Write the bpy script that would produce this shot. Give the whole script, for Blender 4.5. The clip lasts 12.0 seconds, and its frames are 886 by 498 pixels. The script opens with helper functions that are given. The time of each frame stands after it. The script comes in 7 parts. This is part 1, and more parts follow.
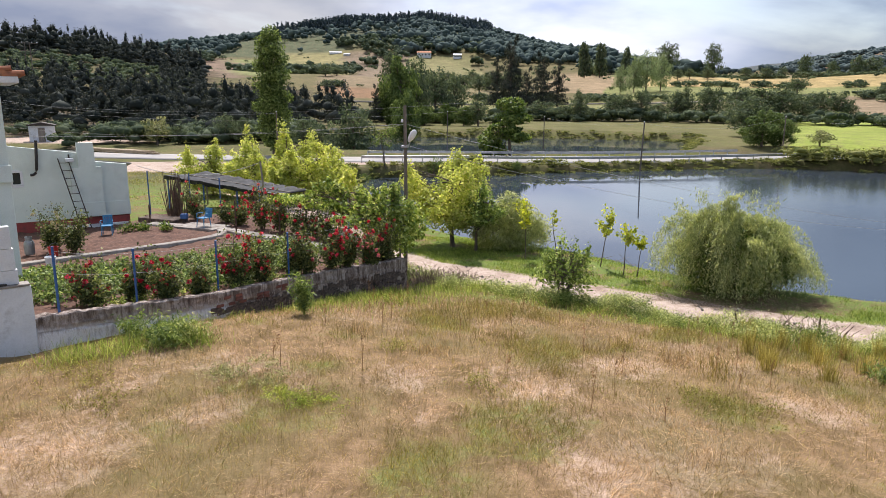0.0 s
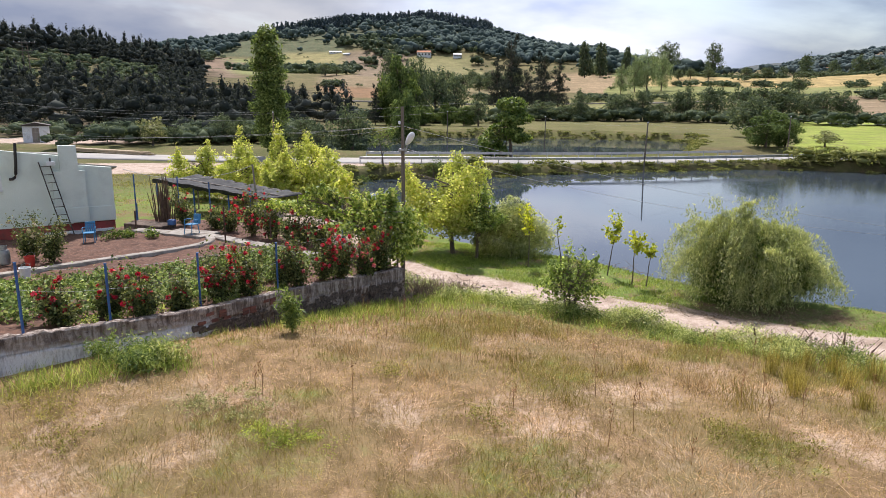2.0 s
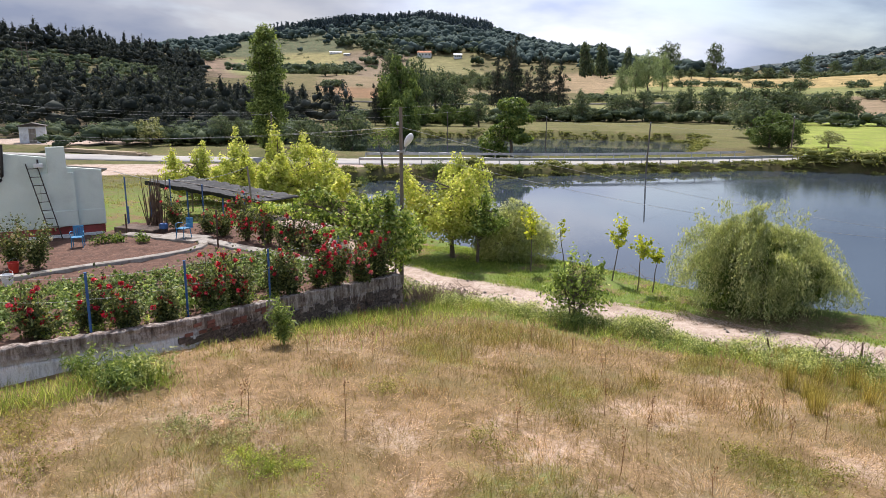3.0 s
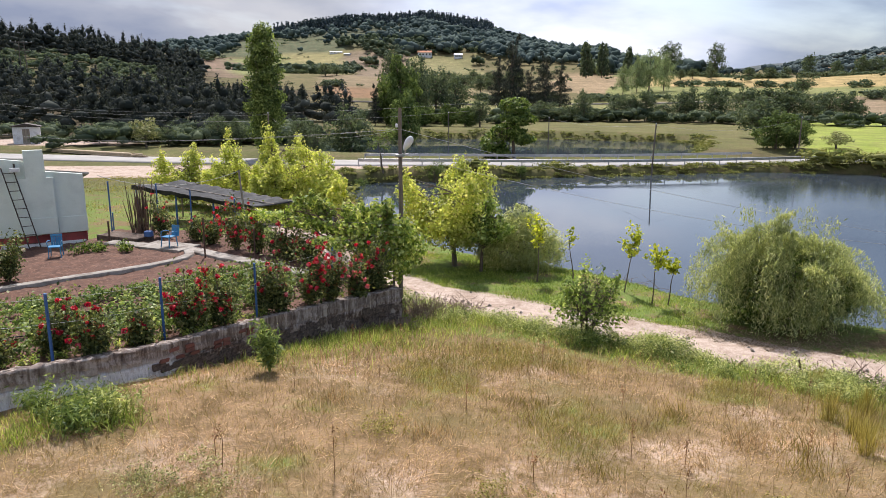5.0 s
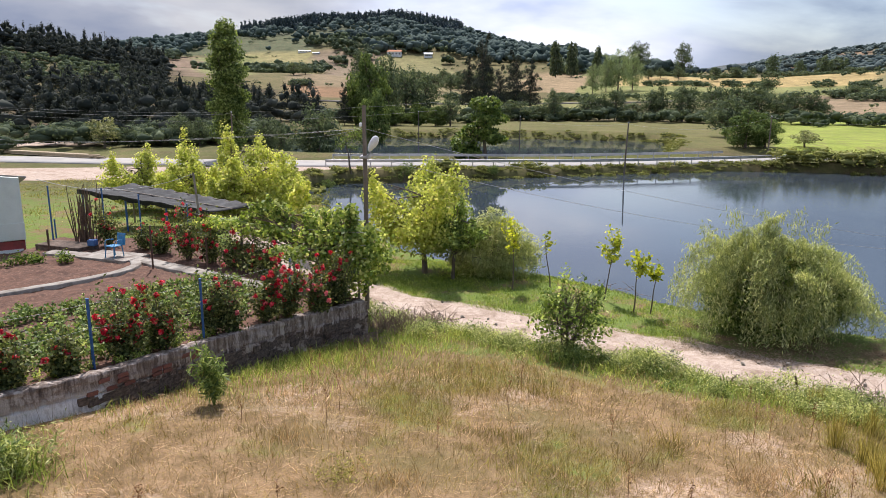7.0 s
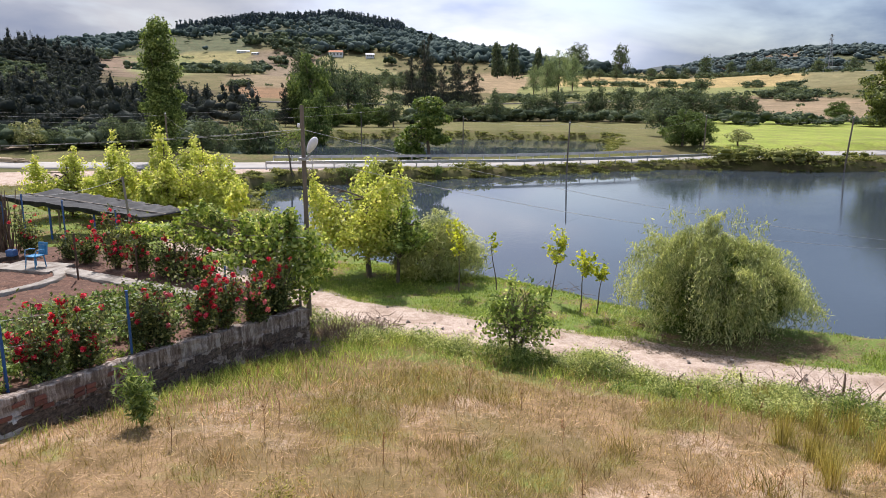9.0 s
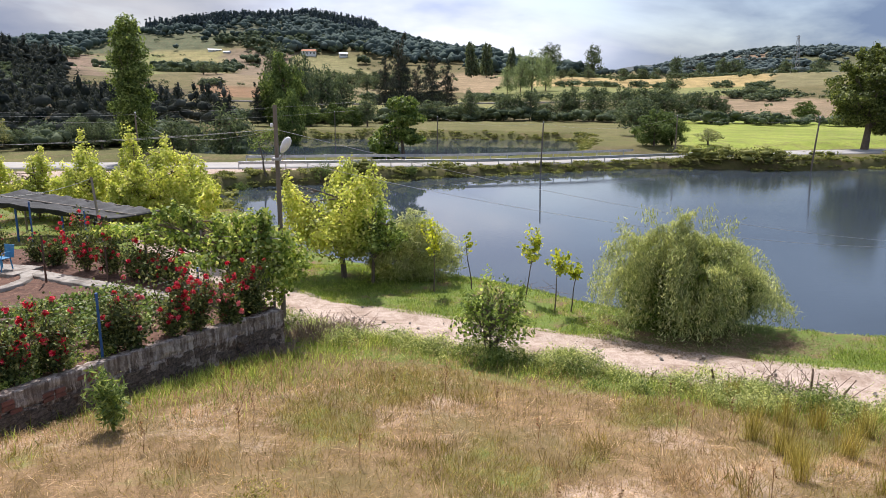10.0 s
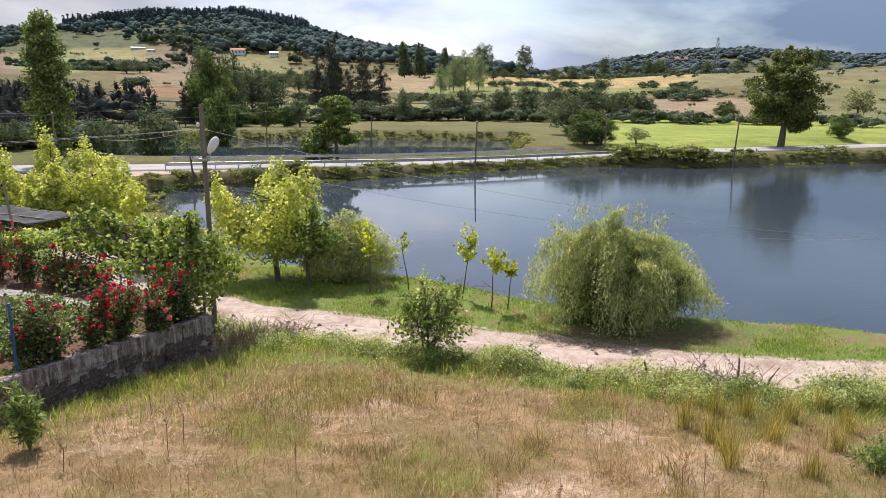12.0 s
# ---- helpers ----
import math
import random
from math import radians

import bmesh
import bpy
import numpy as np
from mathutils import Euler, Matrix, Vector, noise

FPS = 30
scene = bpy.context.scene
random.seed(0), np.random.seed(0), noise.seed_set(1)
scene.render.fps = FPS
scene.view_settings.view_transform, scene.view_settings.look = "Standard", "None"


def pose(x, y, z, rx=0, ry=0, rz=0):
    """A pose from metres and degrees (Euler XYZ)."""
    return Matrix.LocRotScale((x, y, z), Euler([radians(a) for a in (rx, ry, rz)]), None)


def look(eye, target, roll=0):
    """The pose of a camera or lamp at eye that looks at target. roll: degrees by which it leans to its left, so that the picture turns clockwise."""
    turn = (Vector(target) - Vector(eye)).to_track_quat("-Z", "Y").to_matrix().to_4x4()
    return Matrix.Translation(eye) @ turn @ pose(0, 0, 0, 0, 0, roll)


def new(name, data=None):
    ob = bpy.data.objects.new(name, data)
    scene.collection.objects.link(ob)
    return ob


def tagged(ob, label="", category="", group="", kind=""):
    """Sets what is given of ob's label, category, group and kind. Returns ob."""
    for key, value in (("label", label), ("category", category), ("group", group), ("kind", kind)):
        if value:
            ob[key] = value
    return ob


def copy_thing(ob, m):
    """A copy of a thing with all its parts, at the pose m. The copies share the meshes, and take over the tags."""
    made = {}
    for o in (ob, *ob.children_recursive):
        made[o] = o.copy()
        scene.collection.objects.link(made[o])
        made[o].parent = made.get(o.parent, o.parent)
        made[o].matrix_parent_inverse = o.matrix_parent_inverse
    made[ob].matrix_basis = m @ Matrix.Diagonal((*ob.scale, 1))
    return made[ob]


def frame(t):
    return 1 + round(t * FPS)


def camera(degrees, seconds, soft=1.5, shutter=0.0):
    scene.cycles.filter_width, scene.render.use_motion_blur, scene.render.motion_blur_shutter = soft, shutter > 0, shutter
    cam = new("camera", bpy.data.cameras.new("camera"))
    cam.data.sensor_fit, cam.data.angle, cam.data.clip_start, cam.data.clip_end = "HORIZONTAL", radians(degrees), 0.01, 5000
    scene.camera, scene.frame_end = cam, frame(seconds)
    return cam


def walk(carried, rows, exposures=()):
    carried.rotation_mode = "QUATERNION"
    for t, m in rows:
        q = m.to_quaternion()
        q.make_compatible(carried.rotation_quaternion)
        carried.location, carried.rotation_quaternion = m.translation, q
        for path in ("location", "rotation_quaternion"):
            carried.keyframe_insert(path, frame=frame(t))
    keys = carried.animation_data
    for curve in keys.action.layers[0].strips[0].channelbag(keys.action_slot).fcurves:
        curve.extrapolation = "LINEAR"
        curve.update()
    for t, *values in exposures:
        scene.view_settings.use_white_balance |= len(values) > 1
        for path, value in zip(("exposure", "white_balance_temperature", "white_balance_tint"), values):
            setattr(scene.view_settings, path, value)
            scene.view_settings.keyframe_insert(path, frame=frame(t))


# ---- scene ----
cam = camera(65.0, 12.0, soft=0.6)
PATH = [
    (0, (1.405, -0.721, 5.664), (1.192, 1.222, 5.24), 0.4),
    (0.5, (1.377, -0.401, 5.665), (1.164, 1.542, 5.24), 0.4),
    (1, (1.349, -0.123, 5.677), (1.136, 1.819, 5.253), 0.4),
    (1.5, (1.331, 0.205, 5.684), (1.117, 2.148, 5.259), 0.4),
    (2, (1.279, 0.576, 5.697), (1.066, 2.519, 5.272), 0.4),
    (2.5, (1.24, 0.958, 5.697), (1.026, 2.9, 5.272), 0.4),
    (3, (1.209, 1.388, 5.686), (0.995, 3.331, 5.262), 0.4),
    (5, (0.987, 2.913, 5.693), (0.772, 4.855, 5.269), 0.4),
    (5.5, (0.963, 3.335, 5.682), (0.746, 5.278, 5.258), 0.3),
    (6, (0.95, 3.772, 5.645), (0.733, 5.715, 5.221), 0.3),
    (6.5, (0.924, 4.14, 5.639), (0.715, 6.083, 5.216), 0.4),
    (7, (0.898, 4.442, 5.622), (0.764, 6.392, 5.197), 0.4),
    (7.2, (0.897, 4.526, 5.622), (0.798, 6.478, 5.199), 0.4),
    (9, (0.914, 4.936, 5.588), (0.936, 6.891, 5.166), 0.3),
    (9.5, (0.905, 4.917, 5.593), (0.963, 6.871, 5.171), 0.3),
    (10, (0.911, 4.925, 5.599), (1.005, 6.878, 5.176), 0.4),
    (10.5, (0.921, 4.929, 5.599), (1.056, 6.879, 5.176), 0.4),
    (11, (0.925, 4.957, 5.58), (1.101, 6.904, 5.159), 0.4),
    (11.5, (0.931, 5.007, 5.587), (1.152, 6.949, 5.165), 0.4),
    (12, (0.947, 5.054, 5.565), (1.222, 6.99, 5.143), 0.4),
]

walk(cam, [(t, look(eye, target, roll)) for t, eye, target, roll in PATH], [(0, 0.3, 6500, 15), (12, 0.3, 6500, 15)])

# ---- light: sun behind the far shore, bright broken cloud ----
SUN_AZ, SUN_EL = -14.0, 57.0
sun_data = bpy.data.lights.new("sun", "SUN")
sun_data.energy, sun_data.angle, sun_data.color = 5.0, radians(0.8), (1.0, 0.955, 0.9)
sun = new("sun", sun_data)
to_sun = Vector((math.sin(radians(SUN_AZ)) * math.cos(radians(SUN_EL)), math.cos(radians(SUN_AZ)) * math.cos(radians(SUN_EL)), math.sin(radians(SUN_EL))))
sun.matrix_world = look(to_sun * 60, (0, 0, 0))

world = bpy.data.worlds.new("sky")
scene.world = world
world.use_nodes = True
wn, wl = world.node_tree.nodes, world.node_tree.links
wn.clear()
w_out = wn.new("ShaderNodeOutputWorld")
w_sky = wn.new("ShaderNodeTexSky")
w_sky.sky_type, w_sky.sun_disc = "NISHITA", False
w_sky.sun_elevation, w_sky.sun_rotation = radians(SUN_EL), radians(SUN_AZ)
w_sky.air_density, w_sky.dust_density = 1.0, 1.5
w_bg = wn.new("ShaderNodeBackground")
w_bg.inputs["Strength"].default_value = 0.13
wl.new(w_sky.outputs[0], w_bg.inputs["Color"])
w_tc = wn.new("ShaderNodeTexCoord")
w_map = wn.new("ShaderNodeMapping")
w_map.inputs["Scale"].default_value = (1.0, 1.0, 3.2)
w_map.inputs["Location"].default_value = (0.35, 0.1, 0.12)
wl.new(w_tc.outputs["Generated"], w_map.inputs["Vector"])
w_n = wn.new("ShaderNodeTexNoise")
w_n.inputs["Scale"].default_value, w_n.inputs["Detail"].default_value, w_n.inputs["Roughness"].default_value = 2.1, 7.0, 0.52
w_n.inputs["Distortion"].default_value = 0.3
wl.new(w_map.outputs[0], w_n.inputs["Vector"])
w_cov = wn.new("ShaderNodeValToRGB")
w_cov.color_ramp.elements[0].position, w_cov.color_ramp.elements[1].position = 0.30, 0.50
wl.new(w_n.outputs["Fac"], w_cov.inputs["Fac"])
w_n2 = wn.new("ShaderNodeTexNoise")
w_n2.inputs["Scale"].default_value, w_n2.inputs["Detail"].default_value = 3.3, 6.0
wl.new(w_map.outputs[0], w_n2.inputs["Vector"])
w_col = wn.new("ShaderNodeValToRGB")
w_col.color_ramp.elements[0].position, w_col.color_ramp.elements[0].color = 0.40, (0.44, 0.52, 0.70, 1)
w_col.color_ramp.elements[1].position, w_col.color_ramp.elements[1].color = 0.66, (0.90, 0.94, 1.0, 1)
wl.new(w_n2.outputs["Fac"], w_col.inputs["Fac"])
# slate blue cloud to the east
w_cloud = wn.new("ShaderNodeBackground")
w_east = wn.new("ShaderNodeSeparateXYZ")
wl.new(w_tc.outputs["Generated"], w_east.inputs[0])
w_slate = wn.new("ShaderNodeMapRange")
w_slate.interpolation_type = "SMOOTHSTEP"
for key, value in (("From Min", 0.12), ("From Max", 0.5), ("To Min", 0.0), ("To Max", 0.95)):
    w_slate.inputs[key].default_value = value
wl.new(w_east.outputs["X"], w_slate.inputs["Value"])
w_tint = wn.new("ShaderNodeMix")
w_tint.data_type = "RGBA"
w_tint.inputs[7].default_value = (0.31, 0.44, 0.66, 1)
wl.new(w_slate.outputs[0], w_tint.inputs[0])
wl.new(w_col.outputs[0], w_tint.inputs[6])
w_up = wn.new("ShaderNodeSeparateXYZ")
wl.new(w_tc.outputs["Generated"], w_up.inputs[0])
w_thin = wn.new("ShaderNodeMapRange")  # the cloud thins out overhead
for key, value in (("From Min", 0.02), ("From Max", 0.42), ("To Min", 0.51), ("To Max", 0.8)):
    w_thin.inputs[key].default_value = value
wl.new(w_up.outputs["Z"], w_thin.inputs["Value"])
# the cloud is brightest low over the far end of the valley
w_dot = wn.new("ShaderNodeVectorMath")
w_dot.operation = "DOT_PRODUCT"
wl.new(w_tc.outputs["Generated"], w_dot.inputs[0])
w_dot.inputs[1].default_value = (0.05, 0.99, 0.13)
w_glow = wn.new("ShaderNodeMapRange")
w_glow.interpolation_type = "SMOOTHSTEP"
for key, value in (("From Min", 0.945), ("From Max", 1.0), ("To Min", 0.0), ("To Max", 0.56)):
    w_glow.inputs[key].default_value = value
wl.new(w_dot.outputs["Value"], w_glow.inputs["Value"])
w_sum = wn.new("ShaderNodeMath")
wl.new(w_thin.outputs[0], w_sum.inputs[0])
wl.new(w_glow.outputs[0], w_sum.inputs[1])
wl.new(w_sum.outputs[0], w_cloud.inputs["Strength"])
wl.new(w_tint.outputs[2], w_cloud.inputs["Color"])
w_mix = wn.new("ShaderNodeMixShader")
wl.new(w_cov.outputs[0], w_mix.inputs[0])
wl.new(w_bg.outputs[0], w_mix.inputs[1])
wl.new(w_cloud.outputs[0], w_mix.inputs[2])
wl.new(w_mix.outputs[0], w_out.inputs["Surface"])

# ---- mesh helpers ----
def mesh_np(name, verts, faces, mat=None, smooth=False):
    """A mesh from arrays of vertices and equal-sided faces."""
    verts, faces = np.asarray(verts, np.float32), np.asarray(faces, np.int32)
    me = bpy.data.meshes.new(name)
    n, k = faces.shape
    me.vertices.add(len(verts))
    me.vertices.foreach_set("co", verts.ravel())
    me.loops.add(n * k)
    me.loops.foreach_set("vertex_index", faces.ravel())
    me.polygons.add(n)
    me.polygons.foreach_set("loop_start", np.arange(0, n * k, k, dtype=np.int32))
    me.update(calc_edges=True)
    if smooth:
        me.shade_smooth()
    if mat:
        me.materials.append(mat)
    return me


def thing(name, x=0.0, y=0.0, z=0.0, turn=0.0, label="", category="", group="", kind=""):
    """An Empty at the base of a thing."""
    ob = new(name)
    ob.empty_display_size = 0.1
    ob.matrix_basis = pose(x, y, z, 0, 0, turn)
    return tagged(ob, label, category, group, kind)


def part(name, data, material, parent, label=""):
    """Links a bmesh or a mesh as one object under a thing or a part."""
    if isinstance(data, bmesh.types.BMesh):
        me = bpy.data.meshes.new(name)
        data.to_mesh(me)
        data.free()
    else:
        me = data
    if material and not me.materials:
        me.materials.append(material)
    ob = new(name, me)
    ob.parent = parent
    if label:
        ob["label"] = label
    return ob


def solo(name, data, material, label="", category="", group="", kind="", m=None):
    ob = tagged(part(name, data, material, None), label, category, group, kind)
    if m is not None:
        ob.matrix_basis = m
    return ob


def box(bm, x0, x1, y0, y1, z0, z1, bevel=0.0):
    """A box with bevelled edges added to bm."""
    made = bmesh.ops.create_cube(bm, size=1, matrix=Matrix.LocRotScale(((x0 + x1) / 2, (y0 + y1) / 2, (z0 + z1) / 2), None, (x1 - x0, y1 - y0, z1 - z0)))["verts"]
    if bevel:
        edges = list({e for v in made for e in v.link_edges})
        bmesh.ops.bevel(bm, geom=edges, offset=bevel, segments=2, affect="EDGES", profile=0.6)
    return bm


def one_box(x0, x1, y0, y1, z0, z1, bevel=0.01):
    return box(bmesh.new(), x0, x1, y0, y1, z0, z1, bevel)


def tube_np(points, radii, sides=7, cap=True):
    """Vertices and quads of a tube along points."""
    p = np.asarray(points, float)
    r = np.broadcast_to(np.asarray(radii, float), (len(p),))
    d = np.gradient(p, axis=0)
    d /= np.linalg.norm(d, axis=1, keepdims=True) + 1e-9
    ref = np.where(np.abs(d[:, 2:3]) > 0.9, [[1.0, 0, 0]], [[0, 0, 1.0]])
    u = np.cross(d, ref)
    u /= np.linalg.norm(u, axis=1, keepdims=True)
    v = np.cross(d, u)
    a = np.linspace(0, 2 * np.pi, sides, endpoint=False)
    ring = p[:, None] + r[:, None, None] * (np.cos(a)[None, :, None] * u[:, None] + np.sin(a)[None, :, None] * v[:, None])
    verts = ring.reshape(-1, 3)
    i, j = np.meshgrid(np.arange(len(p) - 1), np.arange(sides), indexing="ij")
    k = (j + 1) % sides
    f = np.stack([i * sides + j, i * sides + k, (i + 1) * sides + k, (i + 1) * sides + j], -1).reshape(-1, 4)
    return verts, f


def join_np(parts):
    vs, fs, n = [], [], 0
    for v, f in parts:
        vs.append(v)
        fs.append(f + n)
        n += len(v)
    return np.concatenate(vs), np.concatenate(fs)


def tube(name, points, radii, mat, parent=None, sides=7, label="", smooth=True):
    return part(name, mesh_np(name, *tube_np(points, radii, sides), mat, smooth), mat, parent, label)


def smooth01(a, b, x):
    t = np.clip((np.asarray(x, float) - a) / (b - a), 0, 1)
    return t * t * (3 - 2 * t)


def unit(v):
    return v / (np.linalg.norm(v, axis=-1, keepdims=True) + 1e-9)


def leaf_quads(rng, centres, length, width, up=0.5, droop=0.0, out=None, face=1.2):
    """One bent diamond leaf at each centre; face turns it along the direction out."""
    n = len(centres)
    nor = rng.normal(size=(n, 3)) + (0, 0, up)
    if out is not None:
        nor = nor + face * out
    nor = unit(nor)
    t = rng.normal(size=(n, 3)) - (0, 0, droop)
    t = unit(t - nor * (t * nor).sum(1, keepdims=True))
    b = np.cross(nor, t)
    s = rng.uniform(0.65, 1.3, (n, 1))
    le, wi = length * s / 2, width * s / 2
    v = np.stack([centres - t * le, centres + b * wi + nor * wi * 0.25, centres + t * le, centres - b * wi + nor * wi * 0.25], 1)
    return v.reshape(-1, 3), np.arange(4 * n).reshape(-1, 4)


# ---- materials ----
def nodes(name):
    m = bpy.data.materials.new(name)
    m.use_nodes = True
    t = m.node_tree
    return m, t, t.nodes["Principled BSDF"]


def add(t, kind, links=(), **values):
    """A node with its inputs set by name and linked from other sockets."""
    n = t.nodes.new(kind)
    for key, value in values.items():
        n.inputs[key].default_value = value
    for key, socket in links:
        t.links.new(socket, n.inputs[key])
    return n


def ramp(t, fac, *stops):
    n = t.nodes.new("ShaderNodeValToRGB")
    e = n.color_ramp.elements
    while len(e) < len(stops):
        e.new(0.5)
    for el, (pos, col) in zip(e, stops):
        el.position, el.color = pos, (*col, 1) if len(col) == 3 else col
    t.links.new(fac, n.inputs["Fac"])
    return n.outputs["Color"]


def mixed(t, fac, a, b, blend="MIX"):
    n = t.nodes.new("ShaderNodeMix")
    n.data_type, n.blend_type = "RGBA", blend
    for socket, value in ((n.inputs[0], fac), (n.inputs[6], a), (n.inputs[7], b)):
        if isinstance(value, bpy.types.NodeSocket):
            t.links.new(value, socket)
        elif isinstance(value, (int, float)):
            socket.default_value = value
        else:
            socket.default_value = (*value, 1)
    return n.outputs[2]


def noise_fac(t, scale, detail=5.0, rough=0.6, space="Object", stretch=None):
    if space == "Position":
        v = t.nodes.new("ShaderNodeNewGeometry").outputs["Position"]
    else:
        v = t.nodes.new("ShaderNodeTexCoord").outputs[space]
    if stretch:
        v = add(t, "ShaderNodeMapping", [("Vector", v)], Scale=stretch).outputs[0]
    return add(t, "ShaderNodeTexNoise", [("Vector", v)], Scale=scale, Detail=detail, Roughness=rough).outputs["Fac"]


def surface(name, a, b, scale=3.0, rough=0.8, bump=0.2, grain=40.0, dirt=None, dirt_scale=1.2, dirt_at=(0.5, 0.7), metal=0.0, stretch=None, vary=0.0):
    """Two mixed tones, a layer of stains and a fine grain relief."""
    m, t, p = nodes(name)
    col = mixed(t, ramp(t, noise_fac(t, scale, stretch=stretch), (0.35, (0, 0, 0)), (0.65, (1, 1, 1))), a, b)
    if dirt:
        col = mixed(t, ramp(t, noise_fac(t, dirt_scale, 7.0, 0.65, stretch=stretch), (dirt_at[0], (0, 0, 0)), (dirt_at[1], (1, 1, 1))), col, dirt)
    fine = noise_fac(t, grain, 4.0)
    col = mixed(t, 0.35, col, mixed(t, fine, (0.55, 0.55, 0.55), (1.3, 1.3, 1.3)), "MULTIPLY")
    if vary:
        r = t.nodes.new("ShaderNodeObjectInfo").outputs["Random"]
        col = mixed(t, vary, col, ramp(t, r, (0.0, (0.5, 0.5, 0.5)), (1.0, (1.4, 1.4, 1.4))), "MULTIPLY")
    t.links.new(col, p.inputs["Base Color"])
    p.inputs["Roughness"].default_value, p.inputs["Metallic"].default_value = rough, metal
    if bump:
        bp = add(t, "ShaderNodeBump", [("Height", fine)], Strength=bump, Distance=0.02)
        t.links.new(bp.outputs[0], p.inputs["Normal"])
    return m


def foliage(name, a, b, c=None, through_light=0.35, clump=0.6, rough=0.55, calm=False):
    """Leaves: tone by leaf and by clump, part of the light shining through."""
    m, t, p = nodes(name)
    rnd = t.nodes.new("ShaderNodeNewGeometry").outputs["Random Per Island"]
    if calm:
        col = ramp(t, rnd, (0.0, a), (0.6, b), (1.0, c or b))
    else:
        col = ramp(t, rnd, (0.0, tuple(0.55 * q for q in a)), (0.25, a), (0.65, b), (1.0, tuple(min(1.0, 1.2 * q) for q in (c or b))))
    tone = ramp(t, noise_fac(t, clump, 3.0, space="Position"), (0.35, (0.62, 0.66, 0.6)), (0.65, (1.2, 1.15, 1.1)))
    col = mixed(t, 0.8, col, tone, "MULTIPLY")
    t.links.new(col, p.inputs["Base Color"])
    p.inputs["Roughness"].default_value = rough
    p.inputs["Specular IOR Level"].default_value = 0.3 if rough < 0.7 else 0.08
    tr = add(t, "ShaderNodeBsdfTranslucent", [("Color", mixed(t, 1.0, col, (1.35, 1.3, 0.8), "MULTIPLY"))])
    mx = add(t, "ShaderNodeMixShader", [(1, p.outputs[0]), (2, tr.outputs[0])], Fac=through_light)
    t.links.new(mx.outputs[0], t.nodes["Material Output"].inputs["Surface"])
    return m


M_BARK = surface("bark", (0.10, 0.075, 0.055), (0.17, 0.14, 0.11), 9, 0.9, 0.6, 60, stretch=(1, 1, 0.25))
M_LEAF_PLANE = foliage("young_plane_leaves", (0.34, 0.41, 0.085), (0.53, 0.58, 0.16), (0.76, 0.74, 0.34), 0.56, calm=True)
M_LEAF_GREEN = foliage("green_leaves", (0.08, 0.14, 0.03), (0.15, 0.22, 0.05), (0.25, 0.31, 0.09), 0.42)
M_LEAF_SHRUB = foliage("shrub_leaves", (0.14, 0.22, 0.05), (0.28, 0.38, 0.1), (0.5, 0.58, 0.24), 0.5, 2.0)
M_LEAF_VINE = foliage("vine_leaves", (0.16, 0.25, 0.05), (0.34, 0.43, 0.10), (0.64, 0.66, 0.28), 0.45)
M_LEAF_WILLOW = foliage("willow_leaves", (0.22, 0.27, 0.115), (0.42, 0.47, 0.22), (0.72, 0.74, 0.45), 0.47, 2.2, calm=True)
M_LEAF_PALE = foliage("pale_osier_leaves", (0.17, 0.20, 0.085), (0.27, 0.29, 0.14), (0.40, 0.40, 0.24), 0.38)
M_LEAF_OSIER = foliage("osier_leaves", (0.32, 0.37, 0.16), (0.48, 0.52, 0.26), (0.7, 0.7, 0.44), 0.52, calm=True)
M_LEAF_LIME = foliage("sapling_leaves", (0.36, 0.44, 0.05), (0.54, 0.58, 0.07), (0.74, 0.7, 0.14), 0.58)
M_LEAF_OAK = foliage("oak_leaves", (0.075, 0.105, 0.03), (0.14, 0.18, 0.05), (0.24, 0.28, 0.10), 0.38, 0.5)
M_LEAF_POPLAR = foliage("poplar_leaves", (0.09, 0.14, 0.035), (0.17, 0.24, 0.065), (0.3, 0.38, 0.13), 0.4, 0.5)
M_LEAF_MID = foliage("mid_green_leaves", (0.07, 0.11, 0.04), (0.125, 0.18, 0.064), (0.22, 0.29, 0.11), 0.36, 0.3, 0.8, True)
M_LEAF_SILVER = foliage("silvery_leaves", (0.17, 0.23, 0.14), (0.26, 0.33, 0.2), (0.38, 0.45, 0.29), 0.4, 0.2, 0.8, True)
M_SCRUB = foliage("bank_scrub_leaves", (0.13, 0.15, 0.05), (0.24, 0.26, 0.09), (0.4, 0.4, 0.18), 0.4, 0.8, 0.8, True)
M_LEAF_FAR = foliage("far_tree_leaves", (0.066, 0.096, 0.066), (0.115, 0.152, 0.1), (0.2, 0.245, 0.158), 0.38, 0.15, 0.8, True)
M_PINE = foliage("pine_needles", (0.03, 0.039, 0.037), (0.058, 0.068, 0.063), (0.1, 0.112, 0.1), 0.2, 0.2, 0.9, True)
# hill pine needles turned blue: distance haze painted into the base colour
M_HAZED_HILLPINE = foliage("haze_tinted_hill_pine_needles", (0.045, 0.067, 0.085), (0.06, 0.086, 0.104), (0.08, 0.108, 0.12), 0.15, 0.05, 0.9, True)
# farthest woods: haze put into the leaf colour as a pale blue-grey
M_HAZED_RIDGEWOOD = foliage("haze_tinted_ridge_wood_leaves", (0.085, 0.12, 0.13), (0.125, 0.165, 0.168), (0.175, 0.215, 0.2), 0.2, 0.05, 0.9, True)
# hill wood leaves: painted haze, a bluer and greyer base colour
M_HAZED_HILLWOOD = foliage("haze_tinted_hill_wood_leaves", (0.058, 0.088, 0.09), (0.092, 0.13, 0.125), (0.135, 0.18, 0.158), 0.2, 0.05, 0.9, True)


